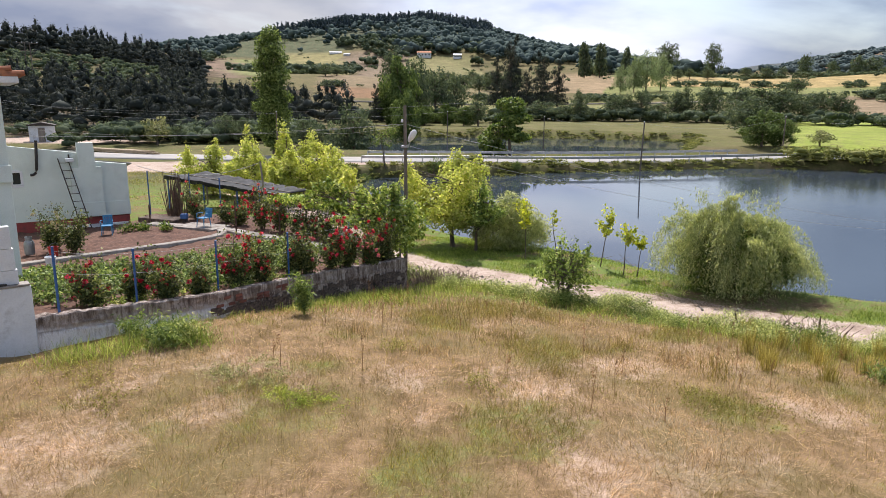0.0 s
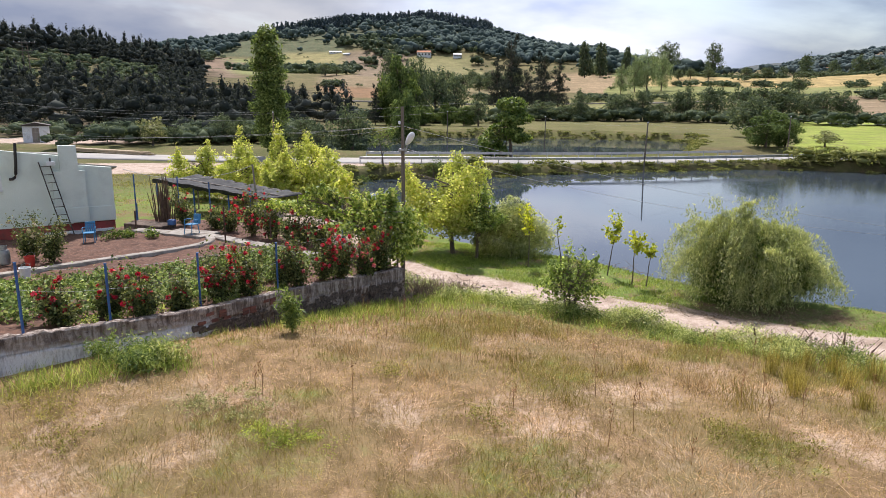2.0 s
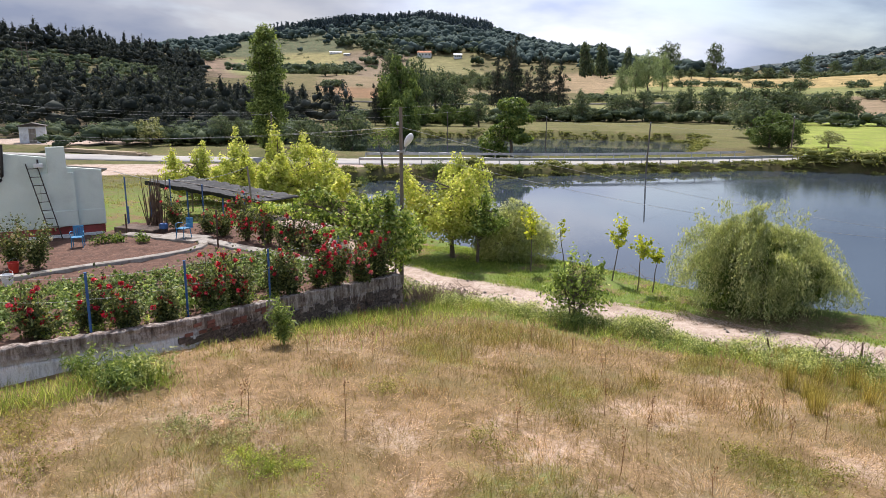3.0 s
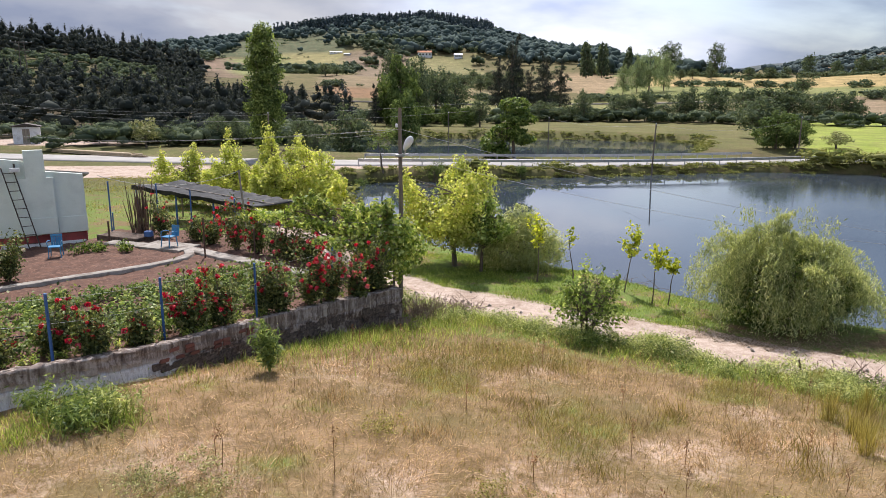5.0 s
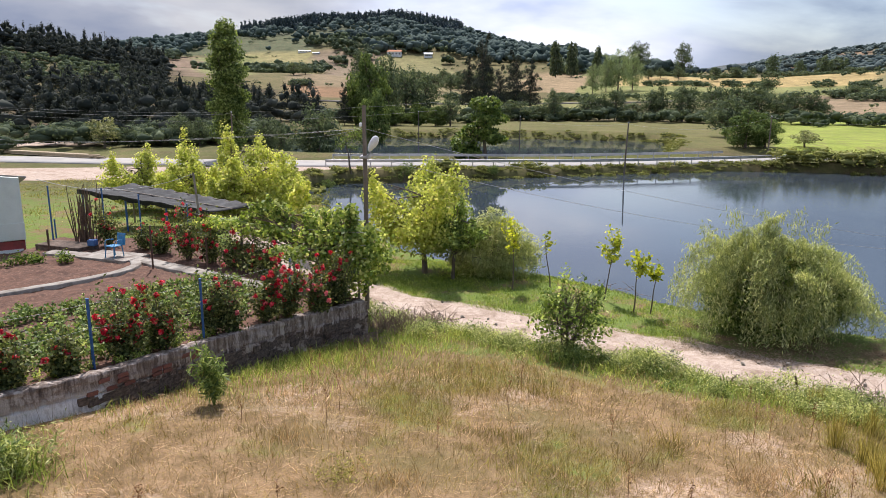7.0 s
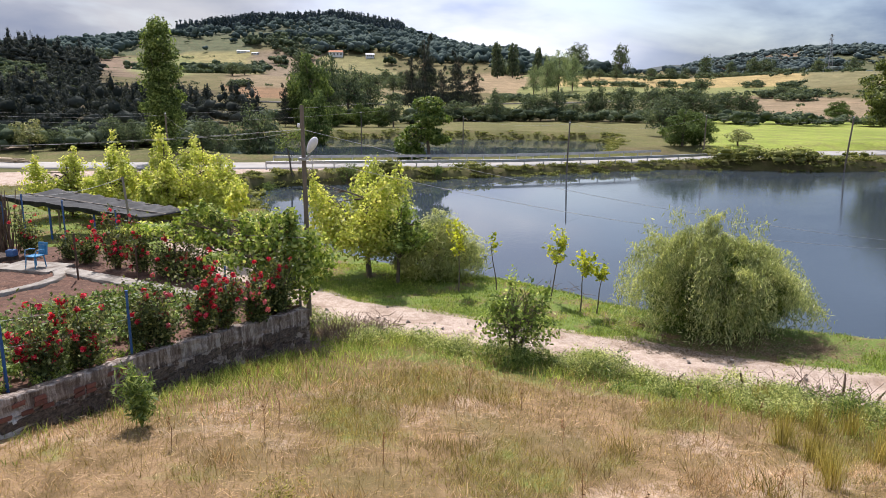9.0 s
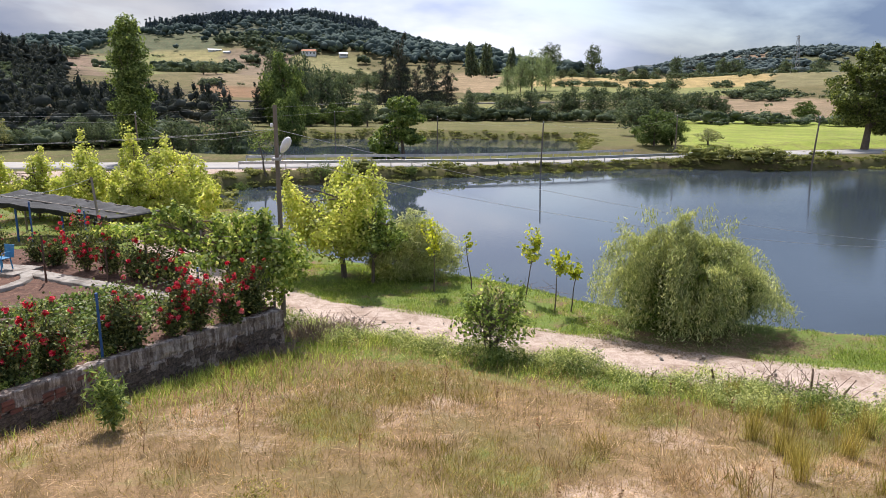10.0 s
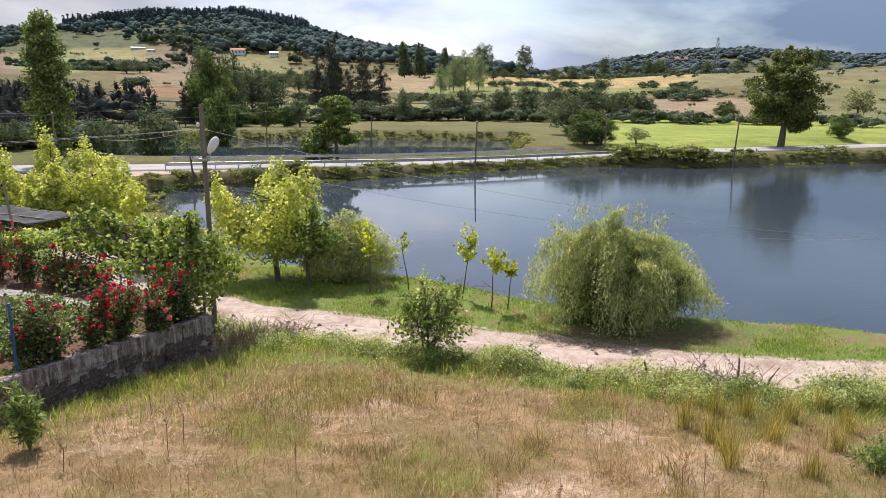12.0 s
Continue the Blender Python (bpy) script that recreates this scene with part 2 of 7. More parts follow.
# ---- land: plan and heights ----
POND = np.array([(30, 18.5), (16.9, 22.9), (14.2, 23.9), (12.2, 24.8), (9, 26.2), (6.3, 28.0), (4.7, 29.9), (2.6, 31.3), (-1, 33.5), (-6, 38), (-10, 45), (-13, 53), (-13.5, 59),
                 (-11.7, 61.8), (-1.8, 65.4), (3.6, 68.6), (13.6, 73.0), (24, 77), (31, 77.5), (42, 75.6), (56, 80), (64, 79), (92, 81), (112, 60), (90, 30), (60, 12)], float)
POND_FAR = np.array([(-34, 100), (-22, 84), (-8, 82.3), (-2, 82.6), (3, 83.0), (12, 85), (22, 91), (27, 106), (30, 121), (29, 127), (9, 132), (-11, 131), (-28, 127)], float)
ROAD = np.array([(-120, 74), (-60, 73), (-34, 71.8), (-16, 72.2), (-6, 74.0), (6, 75.2), (15, 78), (25, 82), (36, 87), (47, 90.3), (70, 96.5), (100, 104), (160, 120)], float)
SIDE_ROAD = np.array([(-70, 50), (-46, 53), (-30, 57.5), (-20, 65), (-14, 69)], float)
PATH_LINE = np.array([(-14, 38), (-7, 30.5), (-4.2, 27.6), (-2.4, 26.15), (0.0, 24.85), (2.3, 23.75), (5.2, 22.4), (7.85, 21.1), (10.2, 19.9), (12.9, 19.15), (20, 17.8), (34, 14)], float)
GARDEN = np.array([(-2.45, 22.0), (-3.9, 19.95), (-5.1, 17.6), (-6.1, 15.4), (-7.45, 13.5), (-8.8, 12.2), (-14, 12), (-22, 19), (-18.5, 23.2), (-14.6, 26.4), (-15.2, 28.4), (-12, 28.5), (-9.2, 27.6), (-6.4, 25.4), (-3.2, 23.3)], float)
WATER_Z, ROAD_Z = -1.5, -0.82


def line_dist(px, py, line, closed=False):
    best = np.full(np.shape(px), 1e9)
    pts = np.vstack([line, line[:1]]) if closed else line
    for (ax, ay), (bx, by) in zip(pts[:-1], pts[1:]):
        dx, dy = bx - ax, by - ay
        s = np.clip(((px - ax) * dx + (py - ay) * dy) / (dx * dx + dy * dy), 0, 1)
        best = np.minimum(best, np.hypot(px - ax - s * dx, py - ay - s * dy))
    return best


def inside(px, py, poly):
    odd = np.zeros(np.shape(px), bool)
    for (ax, ay), (bx, by) in zip(poly, np.roll(poly, -1, 0)):
        with np.errstate(divide="ignore", invalid="ignore"):
            odd ^= ((ay > py) != (by > py)) & (px < (bx - ax) * (py - ay) / (by - ay) + ax)
    return odd


def depth_in(px, py, poly):
    d = line_dist(px, py, poly, True)
    return np.where(inside(px, py, poly), d, -d)


def wave(px, py, size, seed=0.0):
    """Smooth ups and downs between about -1 and 1."""
    u, v = px / size + seed, py / size - 1.7 * seed
    return (np.sin(u * 1.3 + 1.1 * np.sin(v * 0.9 + seed)) + np.sin(v * 1.7 + 1.3 * np.sin(u * 0.7)) + 0.5 * np.sin(2.9 * u + 2.3 * v)) / 2.5


def value_noise(x, y, size, seed):
    """A smooth random field between 0 and 1 with features of the given size."""
    u, v = np.asarray(x, float) / size, np.asarray(y, float) / size
    i, j = np.floor(u).astype(np.int64), np.floor(v).astype(np.int64)
    f, g = u - i, v - j
    f, g = f * f * (3 - 2 * f), g * g * (3 - 2 * g)

    def corner(a, b):
        n = (a * 374761393 + b * 668265263 + seed * 982451653) & 0xFFFFFFFF
        n = ((n ^ (n >> 13)) * 1274126177) & 0xFFFFFFFF
        return ((n ^ (n >> 16)) & 0xFFFF) / 65535.0
    return (corner(i, j) * (1 - f) + corner(i + 1, j) * f) * (1 - g) + (corner(i, j + 1) * (1 - f) + corner(i + 1, j + 1) * f) * g


def fractal(x, y, size, seed, octaves=4):
    """Several sizes of value_noise laid over each other, between -1 and 1."""
    total, weight, sum_w = 0.0, 1.0, 0.0
    for k in range(octaves):
        total = total + weight * value_noise(x, y, size / 2 ** k, seed + 17 * k)
        sum_w += weight
        weight *= 0.6
    return np.clip((total / sum_w - 0.5) * 3.2, -1, 1)


# bleached places where the meadow grass lies flat, and greener clouds of standing grass: x, y, radius
BLEACHED = [(-5.3, 10.7, 0.9), (-0.7, 11.4, 0.8), (1.6, 17.2, 0.6), (3.3, 16.1, 0.8), (3.8, 13.4, 0.7), (6.0, 14.3, 1.0), (3.3, 8.3, 1.0), (4.6, 8.4, 0.8), (-3.3, 9.3, 0.7), (6.7, 12.0, 0.9), (-4.3, 10.9, 0.7), (-4.5, 7.9, 0.8), (5.6, 16.1, 0.7), (-2.9, 15.4, 0.8), (1.6, 16.3, 0.5)]
GREENER = [(-3.3, 10.3, 0.55), (-2.1, 9.9, 0.5), (4.4, 10.5, 0.8), (-2.4, 11.6, 0.5), (1.0, 11.0, 0.7), (2.4, 14.3, 0.9), (-0.8, 14.1, 0.6), (-2.2, 13.7, 0.6), (0.2, 7.9, 0.9), (1.4, 9.4, 0.9), (2.9, 10.6, 0.7), (5.1, 10.9, 0.8), (4.0, 11.9, 0.6), (-0.7, 16.6, 0.9), (5.9, 17.8, 0.6), (0.7, 19.6, 0.9), (-2.8, 19.3, 1.2), (7.9, 15.8, 0.9), (3.9, 15.2, 0.5)]


def spots(x, y, places):
    best = np.zeros(np.shape(x))
    for px, py, pr in places:
        best = np.maximum(best, np.exp(-(((x - px) / pr) ** 2 + ((y - py) / (1.25 * pr)) ** 2) ** 1.5))
    return best


def bleached(x, y):
    return np.clip(0.95 * spots(x, y, BLEACHED) + 1.0 * fractal(x, y, 1.5, 5) - 0.12, 0, 1)


def greener(x, y):
    side = smooth01(6.5, 9.5, x + 0.25 * (y - 12))
    return np.clip(0.8 * spots(x, y, GREENER) + 0.95 * fractal(x, y, 1.9, 9) + 0.3 * side + 0.08 - 0.6 * spots(x, y, BLEACHED), 0, 1)


def garden_z(x, y):
    x, y = np.asarray(x, float), np.asarray(y, float)
    return 0.55 + 0.085 * np.clip(18 - y, 0, 6) - 0.32 * smooth01(-5.5, -2.3, x) * smooth01(17, 22, y)


def land_z(x, y):
    x, y = np.asarray(x, float), np.asarray(y, float)
    r, a = np.hypot(x - 1, y - 2), np.degrees(np.arctan2(x - 1, y - 2))
    # the meadow falls to the track; the lawn behind the garden lies higher
    meadow = 0.48 - 0.064 * (x + 0.5) - 0.144 * (y - 13.1)
    meadow = 0.62 - np.logaddexp(0, (0.62 - meadow) * 7) / 7
    low = np.full_like(x, -1.0) + 0.25 * smooth01(-2, -9, x)
    near = low + np.logaddexp(0, (meadow - low) * 7) / 7
    lawn = 0.35 - 0.026 * np.clip(y - 28, 0, 40)
    near = near + (lawn - near) * smooth01(-5.5, -12, x - 0.25 * (y - 24)) * smooth01(20, 30, y)
    flat = -0.45 + 0.45 * smooth01(85, 120, r) + 0.1 * wave(x, y, 14)
    z = near + (flat - near) * smooth01(40, 62, y + 0.2 * x)
    # rising farmland and hills
    base = np.interp(r, [0, 175, 220, 300, 450, 700, 1000, 1500, 5000], [0, 0, 1.3, 5.2, 18, 38, 50, 60, 70])
    base = base * (1 - 0.36 * smooth01(5, 13, a) * smooth01(480, 720, r))
    ridge = np.interp(a, [-60, -40, -33, -30, -27, -22, -19, -14, -8, -3, 1, 4, 8, 12, 20, 60], [58, 58, 54, 54, 64, 76, 84, 98, 104, 92, 76, 64, 50, 38, 31, 30])
    hill = base + (ridge - base) * smooth01(560, 1000, r)
    hill = hill * (1 - 0.35 * smooth01(1050, 1500, r))
    pines = 13 * np.exp(-(((a + 36) / 9.5) ** 2)) * smooth01(130, 360, r) * (1 - smooth01(380, 560, r))
    back = np.interp(a, [-60, 8, 14, 18, 21, 24, 27, 31, 34, 37, 60], [40, 42, 50, 70, 88, 100, 110, 112, 102, 92, 85])
    hill = hill + (back - hill) * smooth01(1100, 1750, r) * (1 - 0.6 * smooth01(1800, 2600, r))
    blue = 118 * np.exp(-(((a - 18.5) / 6.5) ** 2)) * smooth01(2500, 3400, r)
    z = z + hill * smooth01(150, 260, r) + pines + blue + (0.007 * r * wave(x, y, 90, 2.0) + 0.004 * r * wave(x, y, 37, 4.0)) * smooth01(200, 500, r) * (1 - 0.5 * smooth01(800, 1000, r)) * (1 - smooth01(2400, 3200, r))
    # the causeway, then the two ponds
    road = line_dist(x, y, ROAD)
    z = z + (ROAD_Z - z) * (1 - smooth01(4.3, 9.0, road))
    d = depth_in(x, y, POND)
    steep = smooth01(50, 62, y)
    z = z + (-2.6 - z) * smooth01(-0.7 + 0.1 * steep, 1.5 - 0.7 * steep, d + 0.15 * wave(x, y, 1.1))
    z = z + (-2.4 - z) * smooth01(-1.5, 2.5, depth_in(x, y, POND_FAR))
    z = z + 0.035 * wave(x, y, 0.9) * (1 - smooth01(40, 80, y)) * smooth01(0.3, 1.5, line_dist(x, y, PATH_LINE))
    # the ground dips to the foot of the garden wall
    foot_z = np.interp(y, [12, 12.5, 13.2, 14.2, 15.3, 16.8, 18.1, 19.5, 22.1], [0.3, 0.34, 0.38, 0.36, 0.2, -0.08, -0.25, -0.4, -0.66])
    wall_d = line_dist(x, y, GARDEN[:6])
    near_wall = np.exp(-((wall_d / 1.1) ** 2)) * (y > 8) * (y < 23)
    z = z + (np.minimum(z, foot_z) - z) * near_wall
    # wheel ruts in the track
    side = line_dist(x, y, PATH_LINE)
    return z - 0.06 * np.exp(-(((side - 0.62) / 0.2) ** 2)) * (y < 60)


grow = np.cumsum(0.9 * 1.045 ** np.arange(112))
GX = np.unique(np.concatenate([-40 - grow, np.arange(-40, -18, 0.8), np.arange(-18, 20, 0.3), np.arange(20, 66, 0.8), 66 + grow]))
grow = np.cumsum(0.6 * 1.032 ** np.arange(172))
GY = np.unique(np.concatenate([-6 - np.cumsum(1.0 * 1.2 ** np.arange(30)), np.arange(-6, 5, 1.0), np.arange(5, 32, 0.3), np.arange(32, 90, 0.5), 90 + grow]))
gx, gy = np.meshgrid(GX, GY)
gz = land_z(gx, gy)
gi, gj = np.meshgrid(np.arange(len(GY) - 1), np.arange(len(GX) - 1), indexing="ij")
w = len(GX)
ground_mesh = mesh_np("ground", np.stack([gx, gy, gz], -1).reshape(-1, 3), np.stack([gi * w + gj, gi * w + gj + 1, (gi + 1) * w + gj + 1, (gi + 1) * w + gj], -1).reshape(-1, 4), None, True)


# what grows where: cover tone with far haze in it, bare track, green share
def cover(x, y):
    r, a = np.hypot(x - 1, y - 2), np.degrees(np.arctan2(x - 1, y - 2))
    tone = np.empty((*np.shape(x), 3))
    tone[:] = (0.155, 0.165, 0.055)
    green = np.zeros(np.shape(x)) + smooth01(19.5, 23.5, y + 0.35 * x) * (y < 60) * (1 - 0.48 * smooth01(-6, -11, x))

    def field(mask, colour):
        tone[mask] = colour
    far = r > 90
    field(far, (0.165, 0.15, 0.075))
    bankside = smooth01(-3.0, -0.4, depth_in(x, y, POND)) * (y > 50) > 0.5
    field(bankside, (0.16, 0.155, 0.07))
    field((a > 20.7) & (y > np.interp(x, ROAD[:, 0], ROAD[:, 1]) + 4.5) & (r < 205) & (a < 75), (0.36, 0.44, 0.1))          # bright young crop
    field((a < 20.7) & (a > -14) & (r > 96 + 30 * smooth01(14, 6, a)) & (r < 186), (0.2, 0.2, 0.085))           # dry pasture
    strips = [(-16.5, -11, 292, 352, (0.30, 0.18, 0.115)), (-16, -9, 352, 450, (0.28, 0.22, 0.15)), (-26, -22.4, 380, 680, (0.26, 0.19, 0.155)), (-22.4, -18.6, 400, 670, (0.25, 0.28, 0.12)),
              (-18.6, -14.2, 490, 690, (0.33, 0.30, 0.15)), (-14.2, -8.5, 450, 690, (0.27, 0.21, 0.165)), (-9, -3, 420, 660, (0.25, 0.24, 0.12)), (-9, 8, 225, 290, (0.27, 0.27, 0.12)), (-8, 3, 300, 420, (0.29, 0.25, 0.15)), (2.6, 7.6, 330, 520, (0.36, 0.27, 0.18)),
              (7.6, 28, 300, 395, (0.25, 0.275, 0.11)), (9.5, 27, 395, 480, (0.50, 0.38, 0.19)), (27, 60, 395, 520, (0.23, 0.215, 0.12)), (7, 24, 480, 640, (0.23, 0.25, 0.12)), (22, 34, 215, 318, (0.33, 0.25, 0.18)), (34, 60, 215, 400, (0.2, 0.2, 0.1)),
              (4, 14, 640, 800, (0.2, 0.22, 0.10)), (14, 30, 640, 760, (0.30, 0.25, 0.16)), (19.5, 27, 1420, 1720, (0.28, 0.20, 0.15)), (33, 40, 1300, 1500, (0.2, 0.21, 0.11))]
    for a0, a1, r0, r1, colour in strips:
        wob = 1.2 * wave(x, y, 60, 1.0)
        rr = r * (1 + 0.03 * wave(a * 10, r, 40, 3.0))
        field((a + wob > a0) & (a + wob < a1) & (rr > r0) & (rr < r1), colour)
    field((a < -17) & (r > 92) & (r < 420) & ~((a > -24) & (r > 330)), (0.09, 0.075, 0.05))  # needle litter
    field((r > 240) & (r < 350) & (a < -25), (0.13, 0.12, 0.065))                      # orchard gap in the pines
    field((r > 690) & (a < 8) & (a > -26), (0.115, 0.14, 0.085))
    field((r > 800) & (a < 8), (0.1, 0.125, 0.09))
    field(r > 1100, (0.13, 0.145, 0.085))
    field((a > 19.5) & (a < 27) & (r > 1420) & (r < 1640), (0.28, 0.20, 0.15))
    # the farthest hill is coloured blue, haze painted into its ground
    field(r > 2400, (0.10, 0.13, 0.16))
    field((x < -9) & (y > 26) & (y < 92) & (a < -12), (0.165, 0.17, 0.075))
    bare = 1 - smooth01(1.12, 1.68, line_dist(x, y, PATH_LINE) + 0.28 * fractal(x, y, 1.3, 21))
    bare = np.where(y < 48, bare, 0)
    bare = np.maximum(bare, 1 - smooth01(4.2, 6.4, line_dist(x, y, SIDE_ROAD)))
    bare = np.maximum(bare, 0.8 * np.exp(-(((x + 60) / 16) ** 2) - ((y - 87) / 6) ** 2))
    pale = bleached(x, y) * (y < 24)
    green = np.maximum(green, 0.28 * greener(x, y) * (y < 24))
    return tone, bare, green, pale


tone, bare, green, pale = cover(gx, gy)
# fields beyond 150 m painted paler, in place of haze
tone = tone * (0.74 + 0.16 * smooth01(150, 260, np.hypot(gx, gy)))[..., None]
at = ground_mesh.color_attributes.new("cover_and_haze_tone", "FLOAT_COLOR", "POINT")
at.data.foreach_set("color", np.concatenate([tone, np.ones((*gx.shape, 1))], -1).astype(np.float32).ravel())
for key, values in (("bare", bare), ("green", green), ("pale", pale)):
    ground_mesh.attributes.new(key, "FLOAT", "POINT").data.foreach_set("value", values.astype(np.float32).ravel())

M_GROUND, t, p = nodes("ground_cover")
tone_in = add(t, "ShaderNodeAttribute")
tone_in.attribute_name = "cover_and_haze_tone"
bare_in = add(t, "ShaderNodeAttribute")
bare_in.attribute_name = "bare"
green_in = add(t, "ShaderNodeAttribute")
green_in.attribute_name = "green"
n_big, n_mid, n_fine = noise_fac(t, 0.35, 6.0), noise_fac(t, 1.6, 6.0, 0.7), noise_fac(t, 24.0, 5.0, 0.7)
n_far = noise_fac(t, 0.03, 9.0, 0.75)
dry = mixed(t, ramp(t, n_mid, (0.4, (0, 0, 0)), (0.6, (1, 1, 1))), (0.17, 0.115, 0.058), (0.31, 0.21, 0.12))
pale_in = add(t, "ShaderNodeAttribute")
pale_in.attribute_name = "pale"
pale_part = add(t, "ShaderNodeMath", [(0, pale_in.outputs["Fac"])])
pale_part.operation = "MULTIPLY"
pale_part.inputs[1].default_value = 0.42
n_matt = noise_fac(t, 7.0, 6.0, 0.75)
pale_fac = add(t, "ShaderNodeMath", [(0, pale_part.outputs[0]), (1, n_matt)]).outputs[0]
dry = mixed(t, ramp(t, pale_fac, (0.58, (0, 0, 0)), (0.95, (1, 1, 1))), dry, mixed(t, n_fine, (0.4, 0.29, 0.21), (0.72, 0.56, 0.44)))
dry = mixed(t, ramp(t, n_big, (0.46, (0, 0, 0)), (0.64, (0.7, 0.7, 0.7))), dry, (0.17, 0.14, 0.06))
sward = mixed(t, n_mid, (0.1, 0.15, 0.035), (0.19, 0.25, 0.065))
sward = mixed(t, ramp(t, noise_fac(t, 0.9, 7.0, 0.75), (0.49, (0, 0, 0)), (0.6, (1, 1, 1))), sward, (0.21, 0.145, 0.085))
near = mixed(t, ramp(t, add(t, "ShaderNodeMath", [(0, green_in.outputs["Fac"]), (1, n_mid)]).outputs[0], (0.62, (0, 0, 0)), (0.95, (1, 1, 1))), dry, sward)
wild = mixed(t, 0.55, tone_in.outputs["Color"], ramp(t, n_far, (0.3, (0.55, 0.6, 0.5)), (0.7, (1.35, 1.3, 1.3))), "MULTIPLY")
wild = mixed(t, 0.4, wild, ramp(t, n_mid, (0.3, (0.6, 0.6, 0.6)), (0.7, (1.3, 1.3, 1.3))), "MULTIPLY")
tuss = noise_fac(t, 0.45, 8.0, 0.72)
wild = mixed(t, ramp(t, tuss, (0.47, (0, 0, 0)), (0.62, (0.55, 0.55, 0.55))), wild, (0.2, 0.15, 0.095))
wild = mixed(t, 0.6, wild, ramp(t, noise_fac(t, 0.11, 8.0, 0.72), (0.34, (0.55, 0.6, 0.5)), (0.66, (1.4, 1.35, 1.25))), "MULTIPLY")
wild = mixed(t, 0.65, wild, ramp(t, noise_fac(t, 5.0, 6.0, 0.8), (0.3, (0.5, 0.52, 0.45)), (0.7, (1.35, 1.35, 1.35))), "MULTIPLY")
where = t.nodes.new("ShaderNodeSeparateXYZ")
t.links.new(t.nodes.new("ShaderNodeNewGeometry").outputs["Position"], where.inputs[0])
far_fac = add(t, "ShaderNodeMapRange", [("Value", where.outputs["Y"])], **{"From Min": 36.0, "From Max": 48.0}).outputs[0]
col = mixed(t, far_fac, near, wild)
soil = mixed(t, n_mid, (0.41, 0.32, 0.26), (0.6, 0.505, 0.435))
soil = mixed(t, ramp(t, noise_fac(t, 0.8, 8.0, 0.75), (0.5, (0, 0, 0)), (0.64, (0.8, 0.8, 0.8))), soil, (0.26, 0.185, 0.135))
soil = mixed(t, ramp(t, noise_fac(t, 3.5, 7.0, 0.75), (0.46, (0, 0, 0)), (0.6, (0.6, 0.6, 0.6))), soil, (0.28, 0.205, 0.155))
edge = add(t, "ShaderNodeMath", [(0, bare_in.outputs["Fac"]), (1, n_mid)]).outputs[0]
col = mixed(t, ramp(t, edge, (0.86, (0, 0, 0)), (1.05, (1, 1, 1))), col, soil)
col = mixed(t, 0.6, col, ramp(t, n_fine, (0.3, (0.45, 0.42, 0.4)), (0.7, (1.4, 1.4, 1.4))), "MULTIPLY")
t.links.new(col, p.inputs["Base Color"])
p.inputs["Roughness"].default_value = 0.95
p.inputs["Specular IOR Level"].default_value = 0.1
bp = add(t, "ShaderNodeBump", [("Height", n_fine)], Strength=0.5, Distance=0.05)
t.links.new(bp.outputs[0], p.inputs["Normal"])
solo("ground", ground_mesh, M_GROUND, "dry grass meadow, lawn and farmland rising to wooded hills", "ground", kind="structure")

# ---- water ----
M_WATER, t, p = nodes("pond_water")
p.inputs["Base Color"].default_value = (0.042, 0.056, 0.072, 1)
p.inputs["Roughness"].default_value, p.inputs["IOR"].default_value = 0.008, 1.33
rip = noise_fac(t, 3.2, 4.0, 0.6, stretch=(1.0, 2.0, 1))
open_side = t.nodes.new("ShaderNodeSeparateXYZ")
t.links.new(t.nodes.new("ShaderNodeTexCoord").outputs["Object"], open_side.inputs[0])
breeze = add(t, "ShaderNodeMapRange", [("Value", open_side.outputs["X"])], **{"From Min": 2.0, "From Max": 26.0, "To Min": -0.12, "To Max": 0.16}).outputs[0]
patch = add(t, "ShaderNodeMath", [(0, breeze), (1, noise_fac(t, 0.07, 4.0))]).outputs[0]
patch = ramp(t, patch, (0.42, (0.03, 0.03, 0.03)), (0.78, (0.6, 0.6, 0.6)))
bp = add(t, "ShaderNodeBump", [("Height", rip), ("Strength", patch)], Distance=0.012)
t.links.new(bp.outputs[0], p.inputs["Normal"])


def sheet(poly, z, grow_by):
    c = poly.mean(0)
    bm = bmesh.new()
    bm.faces.new([bm.verts.new((*(q + (q - c) / np.linalg.norm(q - c) * grow_by), z)) for q in poly])
    bmesh.ops.recalc_face_normals(bm, faces=bm.faces)
    if bm.faces[:][0].normal.z < 0:
        bmesh.ops.reverse_faces(bm, faces=bm.faces)
    bmesh.ops.triangulate(bm, faces=bm.faces)
    return bm


solo("pond_water", sheet(POND, WATER_Z, 1.6), M_WATER, "calm grey-blue pond water with faint ripples", "water", kind="structure")
solo("far_pond_water", sheet(POND_FAR, WATER_Z, 3.0), M_WATER, "still pond water beyond the road", "water", kind="structure")

# ---- road on the causeway ----
M_ROAD = surface("pale_asphalt", (0.27, 0.26, 0.25), (0.35, 0.34, 0.33), 0.5, 0.85, 0.2, 12, dirt=(0.38, 0.35, 0.31), dirt_scale=0.15)


def along(line, step, window=6.0):
    """Points at even steps along a rounded line, with their headings."""
    seg = np.hypot(*np.diff(line, axis=0).T)
    s = np.r_[0, np.cumsum(seg)]
    q = np.arange(0, s[-1], step)
    pts = np.stack([np.interp(q, s, line[:, 0]), np.interp(q, s, line[:, 1])], 1)
    k = max(3, int(window / step) | 1)
    pad = np.pad(pts, ((k // 2, k // 2), (0, 0)), mode="edge")
    pts = np.stack([np.convolve(pad[:, n], np.ones(k) / k, "valid") for n in (0, 1)], 1)
    return pts, unit(np.gradient(pts, axis=0))


